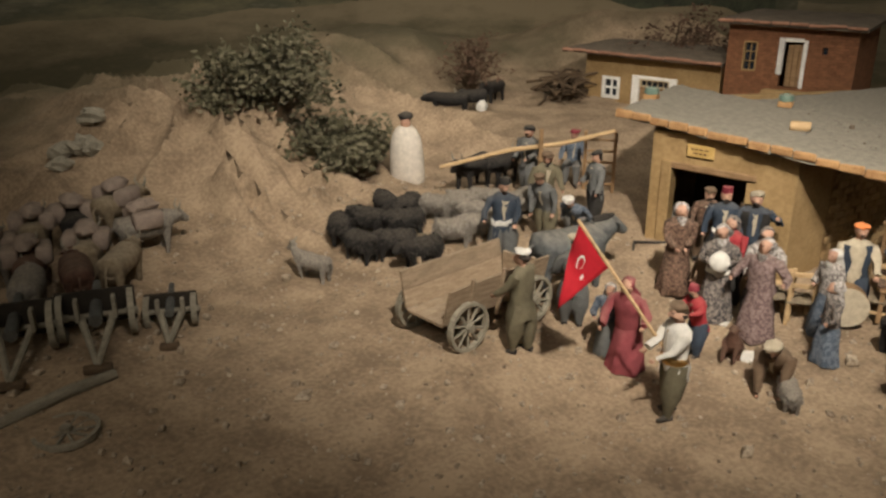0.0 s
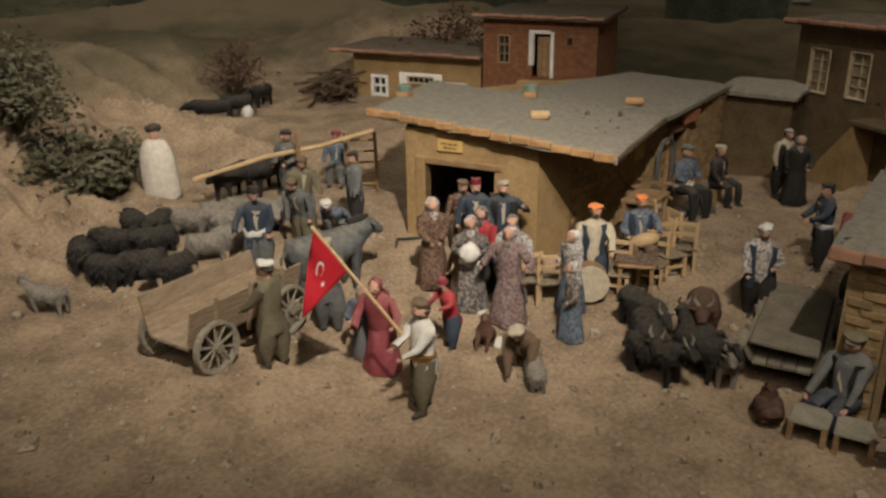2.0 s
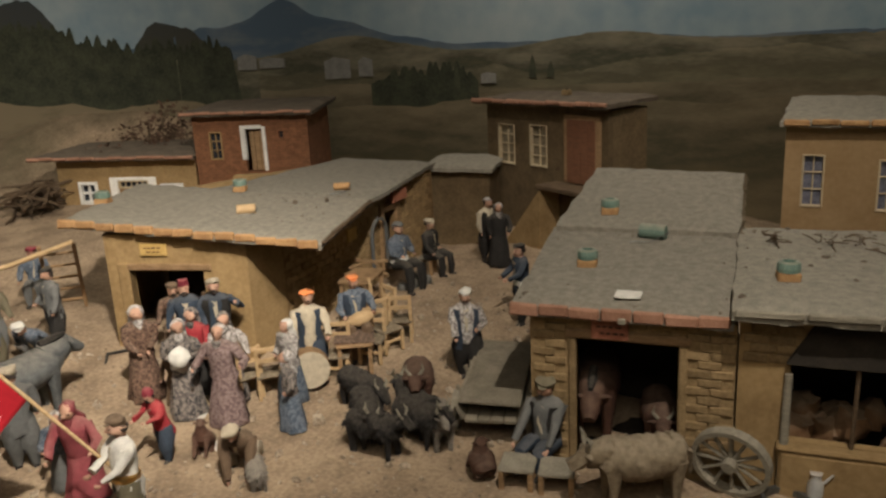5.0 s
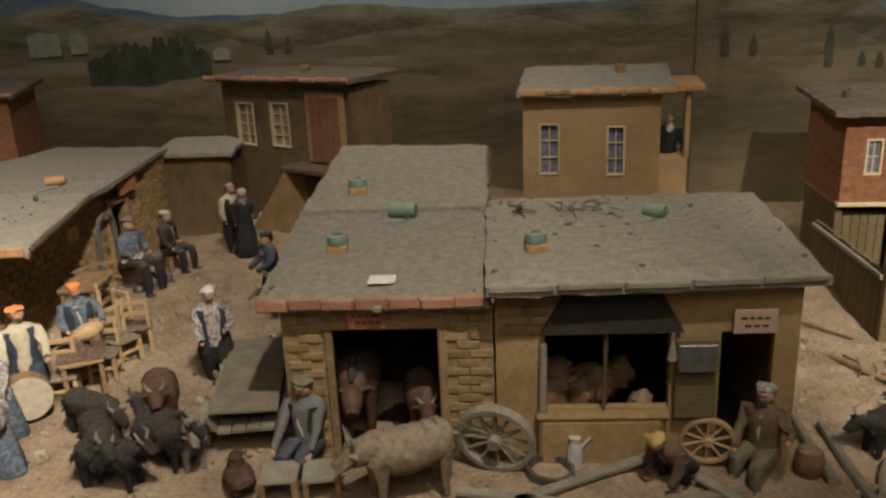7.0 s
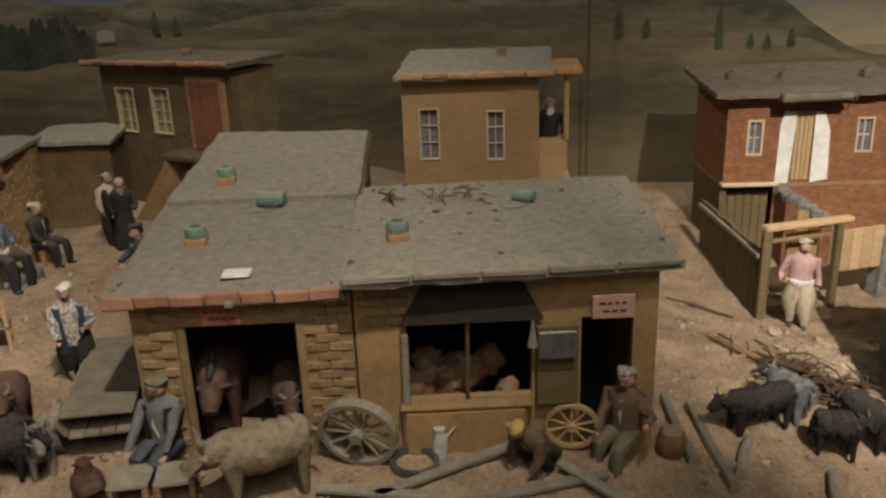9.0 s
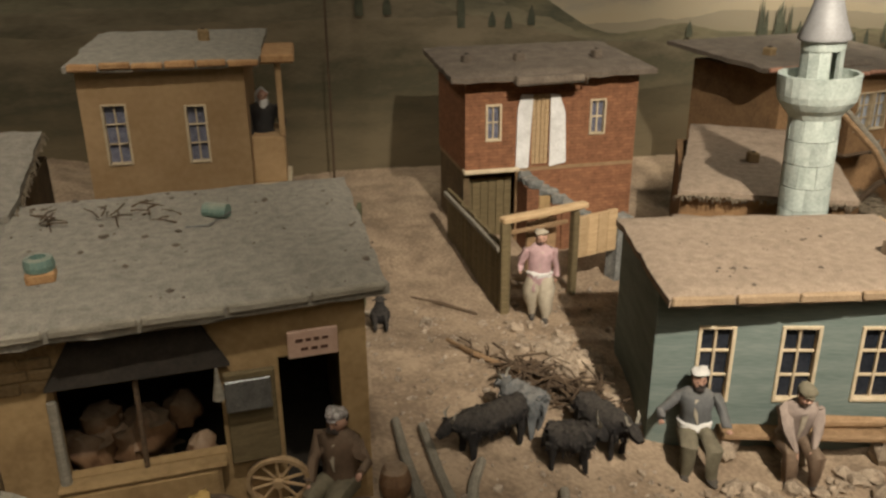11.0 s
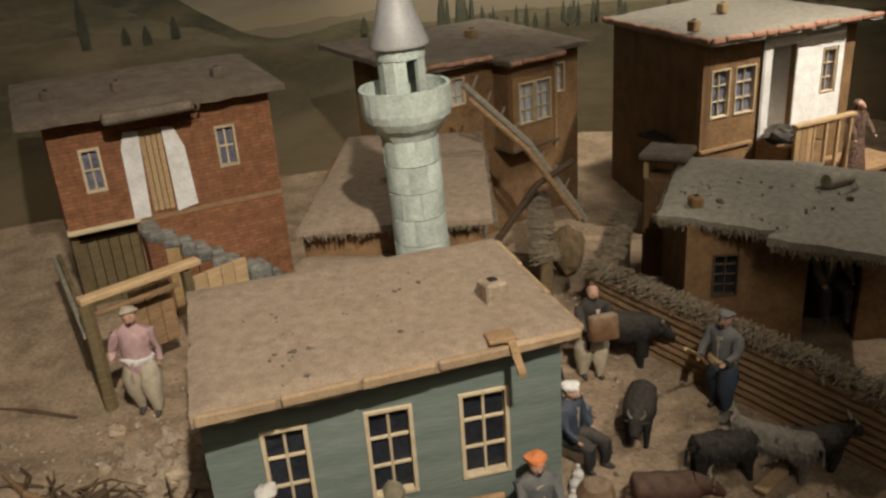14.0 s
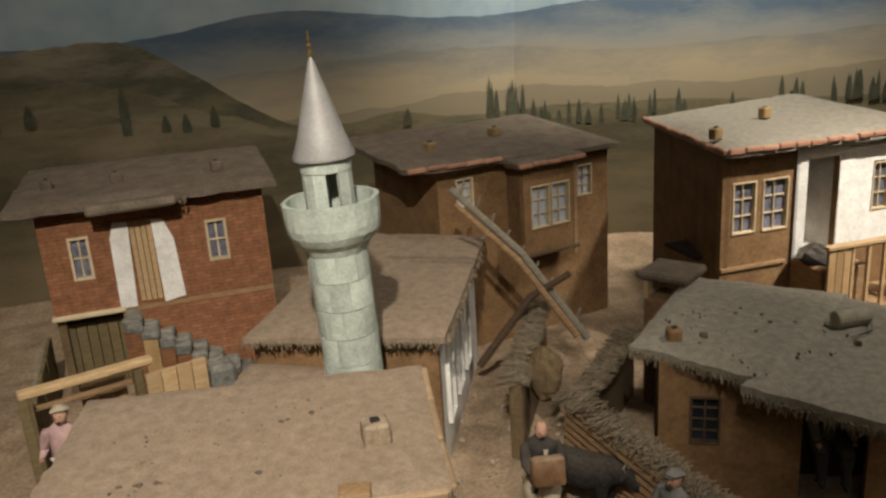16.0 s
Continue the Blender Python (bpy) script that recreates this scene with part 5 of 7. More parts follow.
            s.add(vv, [(i * nn + (k + 1) % nn, i * nn + k, (i + 1) * nn + k, (i + 1) * nn + (k + 1) % nn) for i in range(len(pr) - 1) for k in range(nn)], 1)
    s.ruffle(.022, 12, x * 3 + y * 5)
    s.ruffle(.013, 30, x * 7 + y * 2)
    s.v = [(p[0] * h * 1.12, p[1] * h * 1.12, p[2] * h) for p in s.v]
    gz = relief(x, y) if z is None else z
    return solid(name, s, mats, label, "figurine", pose(x, y, gz - .002, 0, 0, yaw), "village figurines", smooth=True)


def beast(name, label, x, y, yaw, length=0.15, height=0.11, hide=None, kind="sheep", head_down=0.0, z=None, pitch=0.0, shag=0.0):
    """A modelled animal in one mesh, facing +x before its turn; unit length is the trunk's."""
    hide = hide or h_black
    s, L, H = Shape(), length, height
    r = {"sheep": .34, "goat": .28, "cow": .29, "horse": .27, "dog": .3}[kind] * H * 1.1
    top = H - r
    bx = [(-.5 * L, 0, top + .1 * r), (-.44 * L, 0, top + .12 * r), (-.2 * L, 0, top - .05 * r), (.1 * L, 0, top - .08 * r), (.36 * L, 0, top + .1 * r), (.5 * L, 0, top + .2 * r)]
    fine = []
    wide = [.35 * r, .85 * r, r, 1.03 * r, .9 * r, .5 * r]
    for i in range(26):
        q = i / 25 * 5
        k = min(4, int(q))
        fine.append((Vector(bx[k]).lerp(Vector(bx[k + 1]), q - k), wide[k] + (wide[k + 1] - wide[k]) * (q - k)))
    s.tube([p for p, _ in fine], [w for _, w in fine], 24, 0, .85)
    for fx in (-.38, .34):
        for sy in (1, -1):
            k = noise.noise(Vector((x * 31 + fx, y * 17 + sy, 0))) * .12 * L
            s.tube([(fx * L, sy * r * .5, top - .1 * r), (fx * L + k * .3, sy * r * .55, H * .34), (fx * L + k, sy * r * .55, .0)], [.42 * r, .24 * r, .15 * r], 7, 0)
    up = {"sheep": .25, "goat": .5, "cow": .2, "horse": .75, "dog": .4}[kind] * (1 - head_down) - .8 * head_down
    nk, hx = Vector((.42 * L, 0, top + .25 * r)), .2 * L
    hd = nk + Vector((hx, 0, up * H * .55))
    s.tube([nk - Vector((.08 * L, 0, 0)), nk.lerp(hd, .5), hd], [.72 * r, .55 * r, .42 * r], 9, 0)
    nose = hd + Vector((.17 * L, 0, -.12 * H - .04 * head_down * H))
    s.tube([hd - Vector((.04 * L, 0, -.01)), hd.lerp(nose, .45), nose], [.44 * r, .4 * r, .24 * r], 9, 0, .85)
    for sy in (1, -1):
        s.tube([hd + Vector((0, sy * .3 * r, .2 * r)), hd + Vector((-.02 * L, sy * .75 * r, .2 * r))], [.14 * r, .05 * r], 5, 0)
        if kind in ("goat", "cow"):
            s.tube([hd + Vector((0, sy * .2 * r, .35 * r)), hd + Vector((-.01 * L, sy * .5 * r, .75 * r)), hd + Vector((-.06 * L if kind == "goat" else .03 * L, sy * .45 * r, 1.15 * r))], [.1 * r, .08 * r, .02 * r], 5, 1)
    s.tube([(-.5 * L, 0, top + .25 * r), (-.58 * L, 0, top), (-.59 * L, 0, H * .35)], [.12 * r, .09 * r, .05 * r], 5, 0)
    if kind == "horse":
        s.tube([nk + Vector((-.1 * L, 0, .75 * r)), nk.lerp(hd, .6) + Vector((-.04 * L, 0, .6 * r)), hd + Vector((0, 0, .5 * r))], [.16 * r, .2 * r, .1 * r], 6, 1)
    s.ruffle(.14 * r if kind in ("sheep", "goat") else .05 * r, 3.2 / r, x * 9 + y)
    if kind in ("sheep", "goat"):
        s.ruffle(.15 * r, 7 / r, x * 5)
        s.ruffle(.06 * r, 20 / r, x * 5)
    if shag:
        s.ruffle(shag * r, 5 / r, x * 2)
        s.ruffle(shag * .7 * r, 14 / r, x * 4)
    if kind in ("sheep", "goat"):
        rng = random.Random(int(abs(x * 5179 + y * 331)))
        faces = [f for f in s.f[:600] if len(f) == 4]
        for f in rng.choices(faces, k=420):
            a, b, c, d = (Vector(s.v[i]) for i in f)
            out = (c - a).cross(d - b)
            if out.length < 1e-9:
                continue
            out = out.normalized()
            p = a.lerp(c, rng.random())
            side = (b - a).normalized() * r * .09
            tip = p + out * r * rng.uniform(.1, .24) + Vector((rng.gauss(0, .1), rng.gauss(0, .1), -rng.uniform(.1, .4))) * r
            s.add([p - side - out * r * .03, p + side - out * r * .03, tip, p - out.cross(side) - out * r * .03], [(0, 1, 2), (1, 3, 2), (3, 0, 2)])
    gz = relief(x, y) if z is None else z
    return solid(name, s, [hide, wood_grey if kind != "horse" else h_black], label, "animal model", pose(x, y, gz - .001, 0, pitch, yaw), "animal models", smooth=True)


# ---------------------------------------------------------------- things


def wheel_parts(parent, m, r=0.075, spokes=10, w=0.014, mat=None):
    """A spoked wheel whose axle runs along its own y."""
    mat = mat or wood_grey
    rim = Shape()
    n = 28
    v, f = [], []
    for k in range(n):
        a = 2 * math.pi * k / n
        for rr, yy in ((r, -w / 2), (r, w / 2), (r * .87, w / 2), (r * .87, -w / 2)):
            v.append((rr * math.cos(a), yy, rr * math.sin(a)))
    for k in range(n):
        a, b = 4 * k, 4 * ((k + 1) % n)
        for i in range(4):
            f.append((a + i, a + (i + 1) % 4, b + (i + 1) % 4, b + i))
    rim.add(v, f)
    wheel = part("wheel", rim, mat, parent, m=m)
    part("hub", Shape().tube([(0, -w, 0), (0, w, 0)], r * .17, 10, side=(1, 0, 0)), mat, wheel)
    sp = Shape().tube([(0, 0, r * .12), (0, 0, r * .9)], r * .05, 6).mesh("spoke", mat)
    for k in range(spokes):
        part("spoke", sp, mat, wheel, m=Matrix.Rotation(2 * math.pi * k / spokes, 4, "Y"))
    return wheel


def chair(x, y, yaw, h=0.062, back=0.07, mat=None):
    mat = mat or wood_pale
    ch = thing("wooden_chair", "small pale wooden chair with a woven seat", "chair", pose(x, y, relief(x, y) - .002, 0, 0, yaw), "cafe chairs")
    w = .032
    part("seat", Shape().block(-w, w, -w, w, h - .008, h, .003).ruffle(.001, 90), straw, ch)
    for sx in (-1, 1):
        for sy in (-1, 1):
            top = h + back if sx < 0 else h - .008
            part("leg", Shape().block(sx * .027 - .0042, sx * .027 + .0042, sy * .027 - .0042, sy * .027 + .0042, 0, h - .008, .001), mat, ch)
    for sy in (-1, 1):
        part("back_post", Shape().block(-.0315, -.0225, sy * .027 - .0042, sy * .027 + .0042, h, h + back, .001), mat, ch)
        part("stretcher", Shape().block(-.022, .022, sy * .027 - .003, sy * .027 + .003, h * .4, h * .4 + .007, .001), mat, ch)
    for k in range(2):
        z = h + back * (.45 + .38 * k)
        part("back_slat", Shape().block(-.0295, -.0245, -.022, .022, z, z + .011, .001), mat, ch)
    part("stretcher", Shape().block(.0245, .0295, -.022, .022, h * .45, h * .45 + .007, .001), mat, ch)
    return ch


def stool(x, y, yaw, h=0.05, w=0.04):
    st = thing("low_stool", "low square stool of worn boards", "stool", pose(x, y, relief(x, y) - .002, 0, 0, yaw), "low stools")
    part("top", Shape().block(-w, w, -w, w, h - .008, h, .002), wood_grey, st)
    for sx in (-1, 1):
        for sy in (-1, 1):
            part("leg", Shape().block(sx * (w - .006) - .005, sx * (w - .006) + .005, sy * (w - .006) - .005, sy * (w - .006) + .005, 0, h - .008, .001), wood, st)
    return st


def wagon(x, y, yaw, L=0.34, W=0.13, r=0.075, mat=None, name="farm_wagon", label="open wooden farm wagon with spoked wheels", high=0.075, z=None, flare=.03):
    mat = mat or wood
    wg = thing(name, label, "wagon", pose(x, y, (relief(x, y) if z is None else z), 0, 0, yaw))
    b = r * 1.05
    for i in range(4):
        part("floor_board", Shape().block(-L / 2, L / 2, -W / 2 + W * i / 4 + .001, -W / 2 + W * (i + 1) / 4 - .001, b, b + .008, .001), mat, wg)
    for sy in (-1, 1):
        for k in range(2):
            z0, z1 = b + .008 + high * k / 2, b + .008 + high * (k + 1) / 2 - .001
            y0, y1 = W / 2 + flare * k / 2, W / 2 + flare * (k + 1) / 2
            part("side_board", Shape().add([(sx * L / 2, sy * (yy + t), zz) for sx in (-1, 1) for yy, zz in ((y0, z0), (y1, z1)) for t in (0, .006)],
                 [(0, 1, 3, 2), (4, 6, 7, 5), (0, 4, 5, 1), (2, 3, 7, 6), (0, 2, 6, 4), (1, 5, 7, 3)] if sy > 0 else [(0, 2, 3, 1), (4, 5, 7, 6), (0, 1, 5, 4), (2, 6, 7, 3), (0, 4, 6, 2), (1, 3, 7, 5)]), mat, wg)
        for fx in (-.3, .0, .3):
            part("stake", Shape().tube([(fx * L, sy * (W / 2 + .009), b - .01), (fx * L, sy * (W / 2 + flare + .011), b + high + .02)], .005, 6), mat, wg)
    part("end_board", Shape().block(L / 2 - .007, L / 2, -W / 2, W / 2, b + .009, b + high * .8, .001), mat, wg)
    for fx in (-.34, .34):
        part("axle", Shape().tube([(fx * L, -W / 2 - .03, r), (fx * L, W / 2 + .03, r)], .006, 8, side=(1, 0, 0)), wood_dark, wg)
        for sy in (-1, 1):
            wheel_parts(wg, pose(fx * L, sy * (W / 2 + .026), r), r, 10, .012)
    part("shaft", Shape().tube([(L / 2, 0, r), (L / 2 + .16, 0, r * .7)], .006, 6), wood_dark, wg)
    return wg


def bush(name, label, x, y, z, r, count, mat, seed, squash=0.7, leaf=0.011, twigs=14):
    """A shrub: branching twigs with many small leaves in clumps."""
    rng = random.Random(seed)
    b = thing(name, label, "shrub", pose(x, y, z))
    tw, lf = Shape(), Shape()
    tips = []
    for i in range(twigs):
        a, e = rng.uniform(0, 6.28), rng.uniform(.25, 1.35)
        d = Vector((math.cos(a) * math.cos(e), math.sin(a) * math.cos(e), math.sin(e) * squash * 1.2)) * r * rng.uniform(.7, 1.05)
        tw.tube([(0, 0, -.02), d * .5 + Vector((0, 0, .1 * r)), d], [.006, .004, .0015], 5)
        tips += [d, d * .7 + Vector((0, 0, .06 * r)), d * .85, d * .5]
    for i in range(count):
        c = rng.choice(tips)
        p = c + Vector((rng.gauss(0, .14), rng.gauss(0, .14), rng.gauss(0, .12))) * r
        u = Vector((rng.gauss(0, 1), rng.gauss(0, 1), rng.gauss(0, .6))).normalized()
        w = u.cross(Vector((rng.gauss(0, 1), rng.gauss(0, 1), rng.gauss(0, 1)))).normalized()
        sz = leaf * rng.uniform(.6, 1.5)
        q = u.cross(w) * sz * .18
        lf.add([p - u * sz, p + w * sz * .5 + q, p + u * sz, p - w * sz * .5 + q], [(0, 1, 2), (0, 2, 3)])
    part("branchwork", tw, wood_dark, b, kind="stuff")
    part("leaves", lf, mat, b, kind="stuff")
    return b


def sticks(name, label, x0, y0, x1, y1, n, length, seed, spread=.03, mat=None, rad=.0022, lift=.02, z=None, category="brushwood"):
    """A heap or fringe of thin sticks between two places."""
    rng = random.Random(seed)
    s = Shape()
    d0 = Vector((x1 - x0, y1 - y0, 0))
    for i in range(n):
        t = rng.random()
        px, py = x0 + d0.x * t + rng.gauss(0, spread), y0 + d0.y * t + rng.gauss(0, spread)
        pz = (relief(px, py) if z is None else z) + rng.uniform(.002, lift)
        a, e = rng.uniform(0, 6.28), rng.uniform(-.15, .25)
        L = length * rng.uniform(.5, 1.2)
        d = Vector((math.cos(a) * math.cos(e), math.sin(a) * math.cos(e), math.sin(e))) * L / 2
        c = Vector((px, py, pz))
        bend = Vector((rng.gauss(0, .08), rng.gauss(0, .08), rng.uniform(0, .1))) * L
        s.tube([c - d, c + bend, c + d], [rad * 1.2, rad, rad * .6], 5)
    return solid(name, s, mat or wood_grey, label, category, kind="stuff")

# ---------------------------------------------------------------- the square

wagon(1.075, 1.165, 5, .30, .11, .054, wagon_wood, high=.08, flare=.018)
F = figurine
F("flag_bearer", "standing figurine in white shirt and dark trousers holding a flag", 1.17, .71, 150, .215, top=c_white, legs=c_olive, hat=c_brown, sash=brass, left=(.2, .08, .58), right=(.24, -.02, .6))
F("woman_figurine", "striding woman figurine in wine-red dress and headscarf", 1.23, .87, 200, .2, top=c_rose, legs=c_rose, hat=c_rose, hat_kind="scarf", skirt=True, left=(.2, .2, .62), right=(.22, -.16, .55), lean=10)
F("wagon_driver", "figurine in olive coat and pale turban beside the wagon", 1.075, 1.02, 110, .215, top=c_olive, legs=c_olive, hat=c_white, hat_kind="turban", left=(.2, .1, .55), right=(.2, -.12, .5))
F("villager_figurine", "grey-clad figurine standing behind the flag", 1.26, 1.05, 60, .2, top=c_grey, legs=c_grey, hat=c_cream, hat_kind="cap")
F("child_figurine", "small figurine in blue beside the woman in red", 1.24, .93, 220, .15, top=c_blue, legs=c_grey, hat=c_scarf, hat_kind="scarf", skirt=True)
beast("grey_horse", "slate-grey draught horse figure harnessed before the wagon", 1.37, 1.17, -12, .2, .16, h_slate, "horse", .35)
F("horse_holder", "figurine in dark jacket and white scarf by the horse", 1.31, 1.34, 235, .215, top=c_navy, legs=c_grey, hat=c_black, hat_kind="fez", sash=c_white, left=(.1, .1, .5), right=(.2, -.2, .6))
F("boy_figurine", "standing boy figurine in grey jacket and dark cap", 1.69, 1.38, 160, .2, top=c_grey, legs=c_black, hat=c_black)
F("kneeling_figurine", "crouching figurine with a pale sack by the cafe corner", 1.62, 1.37, 200, .2, "crouch", top=c_blue, legs=c_grey, hat=c_white)
cloak = Shape().spin([(.052, 0), (.056, .02), (.054, .07), (.05, .12), (.043, .15), (.03, .172), (.016, .18)], n=20)
cloak.v = [(p[0] * .8 + .06 * p[2], p[1], p[2]) for p in cloak.v]
cloak.ball((.014, 0, .192), (.016, .015, .02), 10, 1).ball((.008, 0, .208), (.024, .022, .013), 12, 2, None, .25, 2)
solid("shepherd_figurine", cloak.ruffle(.004, 40), [felt, skin, c_black], "shepherd figurine wrapped in a stiff white felt cloak", "figurine", pose(1.46, 1.955, relief(1.46, 1.955) - .002, 0, 0, 215), "village figurines", smooth=True)
F("herdsman_figurine", "grey figurine beside the upright post", 1.70, 1.66, 190, .21, top=c_grey, legs=c_grey, hat=c_black, left=(.2, .1, .6))
F("woman_figurine", "woman figurine in rust print robe and scarf", 1.585, 1.02, 230, .215, top=c_rust, legs=c_rust, hat=c_scarf, hat_kind="scarf", skirt=True, left=(.14, .04, .56), right=(.14, -.04, .55))
F("woman_figurine", "woman figurine in flowered dress carrying a white bundle", 1.57, .895, 215, .215, top=c_flower, legs=c_flower, hat=c_scarf, hat_kind="scarf", skirt=True, sash=c_white, left=(.13, .05, .66), right=(.15, -.06, .68), hold=lambda b, p: b.ball((p.x + .01, p.y + .05, p.z), (.07, .09, .1), 10, 4))
F("woman_figurine", "woman figurine in mauve print coat with arms spread", 1.565, .785, 190, .22, top=c_mauve, legs=c_mauve, hat=c_scarf, hat_kind="scarf", skirt=True, left=(.16, .24, .66), right=(.14, -.2, .6))
F("man_figurine", "bearded figurine with wine-red fez in dark jacket", 1.735, 1.0, 215, .215, top=c_navy, legs=c_black, hat=c_wine, hat_kind="fez", sash=c_white)
F("man_figurine", "figurine in dark jacket and white skullcap on the cafe step", 1.77, .94, 215, .225, top=c_navy, legs=c_black, hat=c_cream, hat_kind="turban", vest=c_black, left=(.14, .18, .78), z=.01)
F("woman_figurine", "woman figurine with red sleeves in the crowd", 1.66, .93, 200, .2, top=c_red, legs=c_black, hat=c_flower, hat_kind="scarf", skirt=True)
F("girl_figurine", "girl figurine in blue flowered skirt and pale scarf", 1.58, .63, 130, .17, top=c_flower, legs=c_blue, hat=c_scarf, hat_kind="scarf", skirt=True)
F("boy_figurine", "small boy figurine in red shirt and dark trousers", 1.385, .81, 165, .155, top=c_red, legs=c_navy, hat=c_wine, hat_kind="fez", left=(.26, .12, .75), right=(.26, -.08, .72), lean=12)
F("butcher_figurine", "crouching old figurine in brown with a round cap", 1.43, .65, 200, .21, "crouch", top=c_brown, legs=c_cream, hat=c_cream, hat_kind="turban", left=(.32, .08, .62), right=(.34, -.06, .6))
beast("lying_sheep", "grey sheep figure lying before the crouching man", 1.365, .585, 40, .09, .05, h_grey, "sheep", .6)
beast("sitting_dog", "small brown dog figure sitting on the ground", 1.41, .745, 200, .05, .065, h_brown, "dog", 0, None, -38)
s = Shape().block(-.03, .03, -.02, .02, 0, .004, .001)
for x, y, a in ((1.575, .875, 20), (1.47, .735, 50)):
    solid("white_board", s.mesh("white_board", c_white), None, "small white board lying on the earth", "board", pose(x, y, relief(x, y) + .001, 0, 0, a), "white boards")


def flag_at(u, v):
    p0, p1 = Vector((1.07, .872, .335)), Vector((1.105, .823, .258))
    p = p0.lerp(p1, u)
    d = Vector((-.004 - .055 * u, .02 + .05 * u, -.075 - .02 * u)) * 1.0
    n_ = Vector((-.7, -.6, .2))
    return p + d * v + n_ * (.008 * math.sin(v * 6 + u * 3) * v)


flag = thing("flag", "red flag with white crescent and star on a wooden pole", "flag", pose(0, 0, 0))
s = Shape()
nu, nv = 12, 14
for j in range(nv + 1):
    for i in range(nu + 1):
        s.v.append(tuple(flag_at(i / nu, j / nv)))
for j in range(nv):
    for i in range(nu):
        k = j * (nu + 1) + i
        s.f.append((k, k + 1, k + nu + 2, k + nu + 1))
        s.m.append(0)
flag_red = cloth("flag_red", (0.34, 0.012, 0.02), 1.25, 0.08)
fl = part("cloth", s, flag_red, flag, smooth=True)
sol = fl.modifiers.new("thick", "SOLIDIFY")
sol.thickness = .0012
emblem = surf("white_emblem", (0.6, 0.57, 0.52), (0.7, 0.67, 0.62), 60, 0.9, 0.1)
off = Vector((-.7, -.6, .2)) * .003
s = Shape()
n = 24
for k in range(n + 1):
    a = 2.4 + 5.2 * k / n - 1.0
    for r, c in ((.13, 0), (.1, .04)):
        s.v.append(tuple(flag_at(.5 + .9 * r * math.cos(a) + c * .5, .45 + r * math.sin(a)) + off))
s.f = [(2 * k, 2 * k + 2, 2 * k + 3, 2 * k + 1) for k in range(n)]
s.m = [0] * n
part("crescent", s, emblem, flag)
s = Shape()
s.v = [tuple(flag_at(.78 + (.06 if k % 2 == 0 else .025) * math.cos(math.pi * k / 5), .5 + (.06 if k % 2 == 0 else .025) * math.sin(math.pi * k / 5)) + off) for k in range(10)]
s.f, s.m = [tuple(range(10))], [0]
part("star", s, emblem, flag)
part("pole", Shape().tube([(1.068, .875, .34), (1.155, .745, .13), (1.175, .715, .085)], .0032, 8), wood_pale, flag)

for nm, lb, x, y, a, h, kw in (
        ("child_figurine", "small child figurine in brown among the women", 1.60, .95, 200, .13, dict(top=c_brown, legs=c_brown, hat=c_wine, hat_kind="fez", skirt=True)),
        ("woman_figurine", "woman figurine in grey print behind the crowd", 1.66, .84, 220, .205, dict(top=c_scarf, legs=c_flower, hat=c_flower, hat_kind="scarf", skirt=True)),
        ("man_figurine", "seated figurine in the cafe doorway", 1.80, 1.09, 215, .2, dict(top=c_rust, legs=c_brown, hat=c_brown, stance="sit", seat=.3)),
        ("woman_figurine", "small figurine with pale scarf beside the chairs", 1.70, .70, 160, .19, dict(top=c_scarf, legs=c_blue, hat=c_white, hat_kind="scarf", skirt=True)),
        ("man_figurine", "bending figurine in grey behind the horse", 1.48, 1.36, 200, .2, dict(top=c_grey, legs=c_olive, hat=c_brown, lean=25)),
        ("man_figurine", "figurine in olive coat among the animals", 1.56, 1.45, 240, .2, dict(top=c_olive, legs=c_grey, hat=c_brown, lean=10)),
        ("man_figurine", "small figurine sitting on the slope by the ladder", 1.92, 1.68, 215, .19, dict(top=c_blue, legs=c_grey, hat=c_wine, stance="sit", seat=.3))):
    F(nm, lb, x, y, a, h, **kw)

# Flock by the wagon.
for x, y, a, l, h in ((1.06, 1.60, 100, .1, .085), (1.13, 1.55, 150, .1, .085), (1.14, 1.69, 115, .1, .085), (1.22, 1.72, 75, .1, .08), (1.21, 1.62, 160, .1, .085), (1.06, 1.71, 60, .09, .08), (1.15, 1.46, 170, .1, .085), (1.27, 1.69, 210, .09, .08)):
    beast("black_sheep", "shaggy black sheep figure in the flock", x, y, a, l, h, h_black, "sheep", .3)
for x, y, a in ((1.33, 1.63, 300), (1.41, 1.62, 320), (1.38, 1.55, 280), (1.28, 1.50, 330), (1.35, 1.47, 150), (1.48, 1.60, 300), (1.50, 1.52, 250), (1.57, 1.55, 200)):
    beast("grey_sheep", "dusty grey sheep figure in the flock", x, y, a, .095, .08, h_grey, "sheep", .3)
beast("black_cow", "black cow figure behind the rail", 1.60, 1.80, 200, .16, .11, h_black, "cow")
beast("black_cow", "black cow figure behind the rail", 1.72, 1.80, 20, .16, .11, h_black, "cow", .3)
beast("black_cow", "black cow figure grazing on the slope", 2.10, 2.55, 130, .17, .1, h_black, "cow", .4)
beast("black_cow", "black cow figure grazing on the slope", 2.20, 2.52, 150, .12, .1, h_black, "cow", .4)
beast("black_cow", "black cow figure with a white blaze on the slope", 2.38, 2.60, 200, .14, .1, h_black, "cow", .1)
solid("white_cloth", Shape().ball((0, 0, 0), (.028, .024, .026), 10, 0, None, .4), c_white, "crumpled white cloth beside the cattle", "cloth", pose(2.2, 2.46, relief(2.2, 2.46) + .022))
beast("grey_goat", "small grey goat figure on the open ground", .90, 1.57, 110, .1, .07, h_grey, "goat")
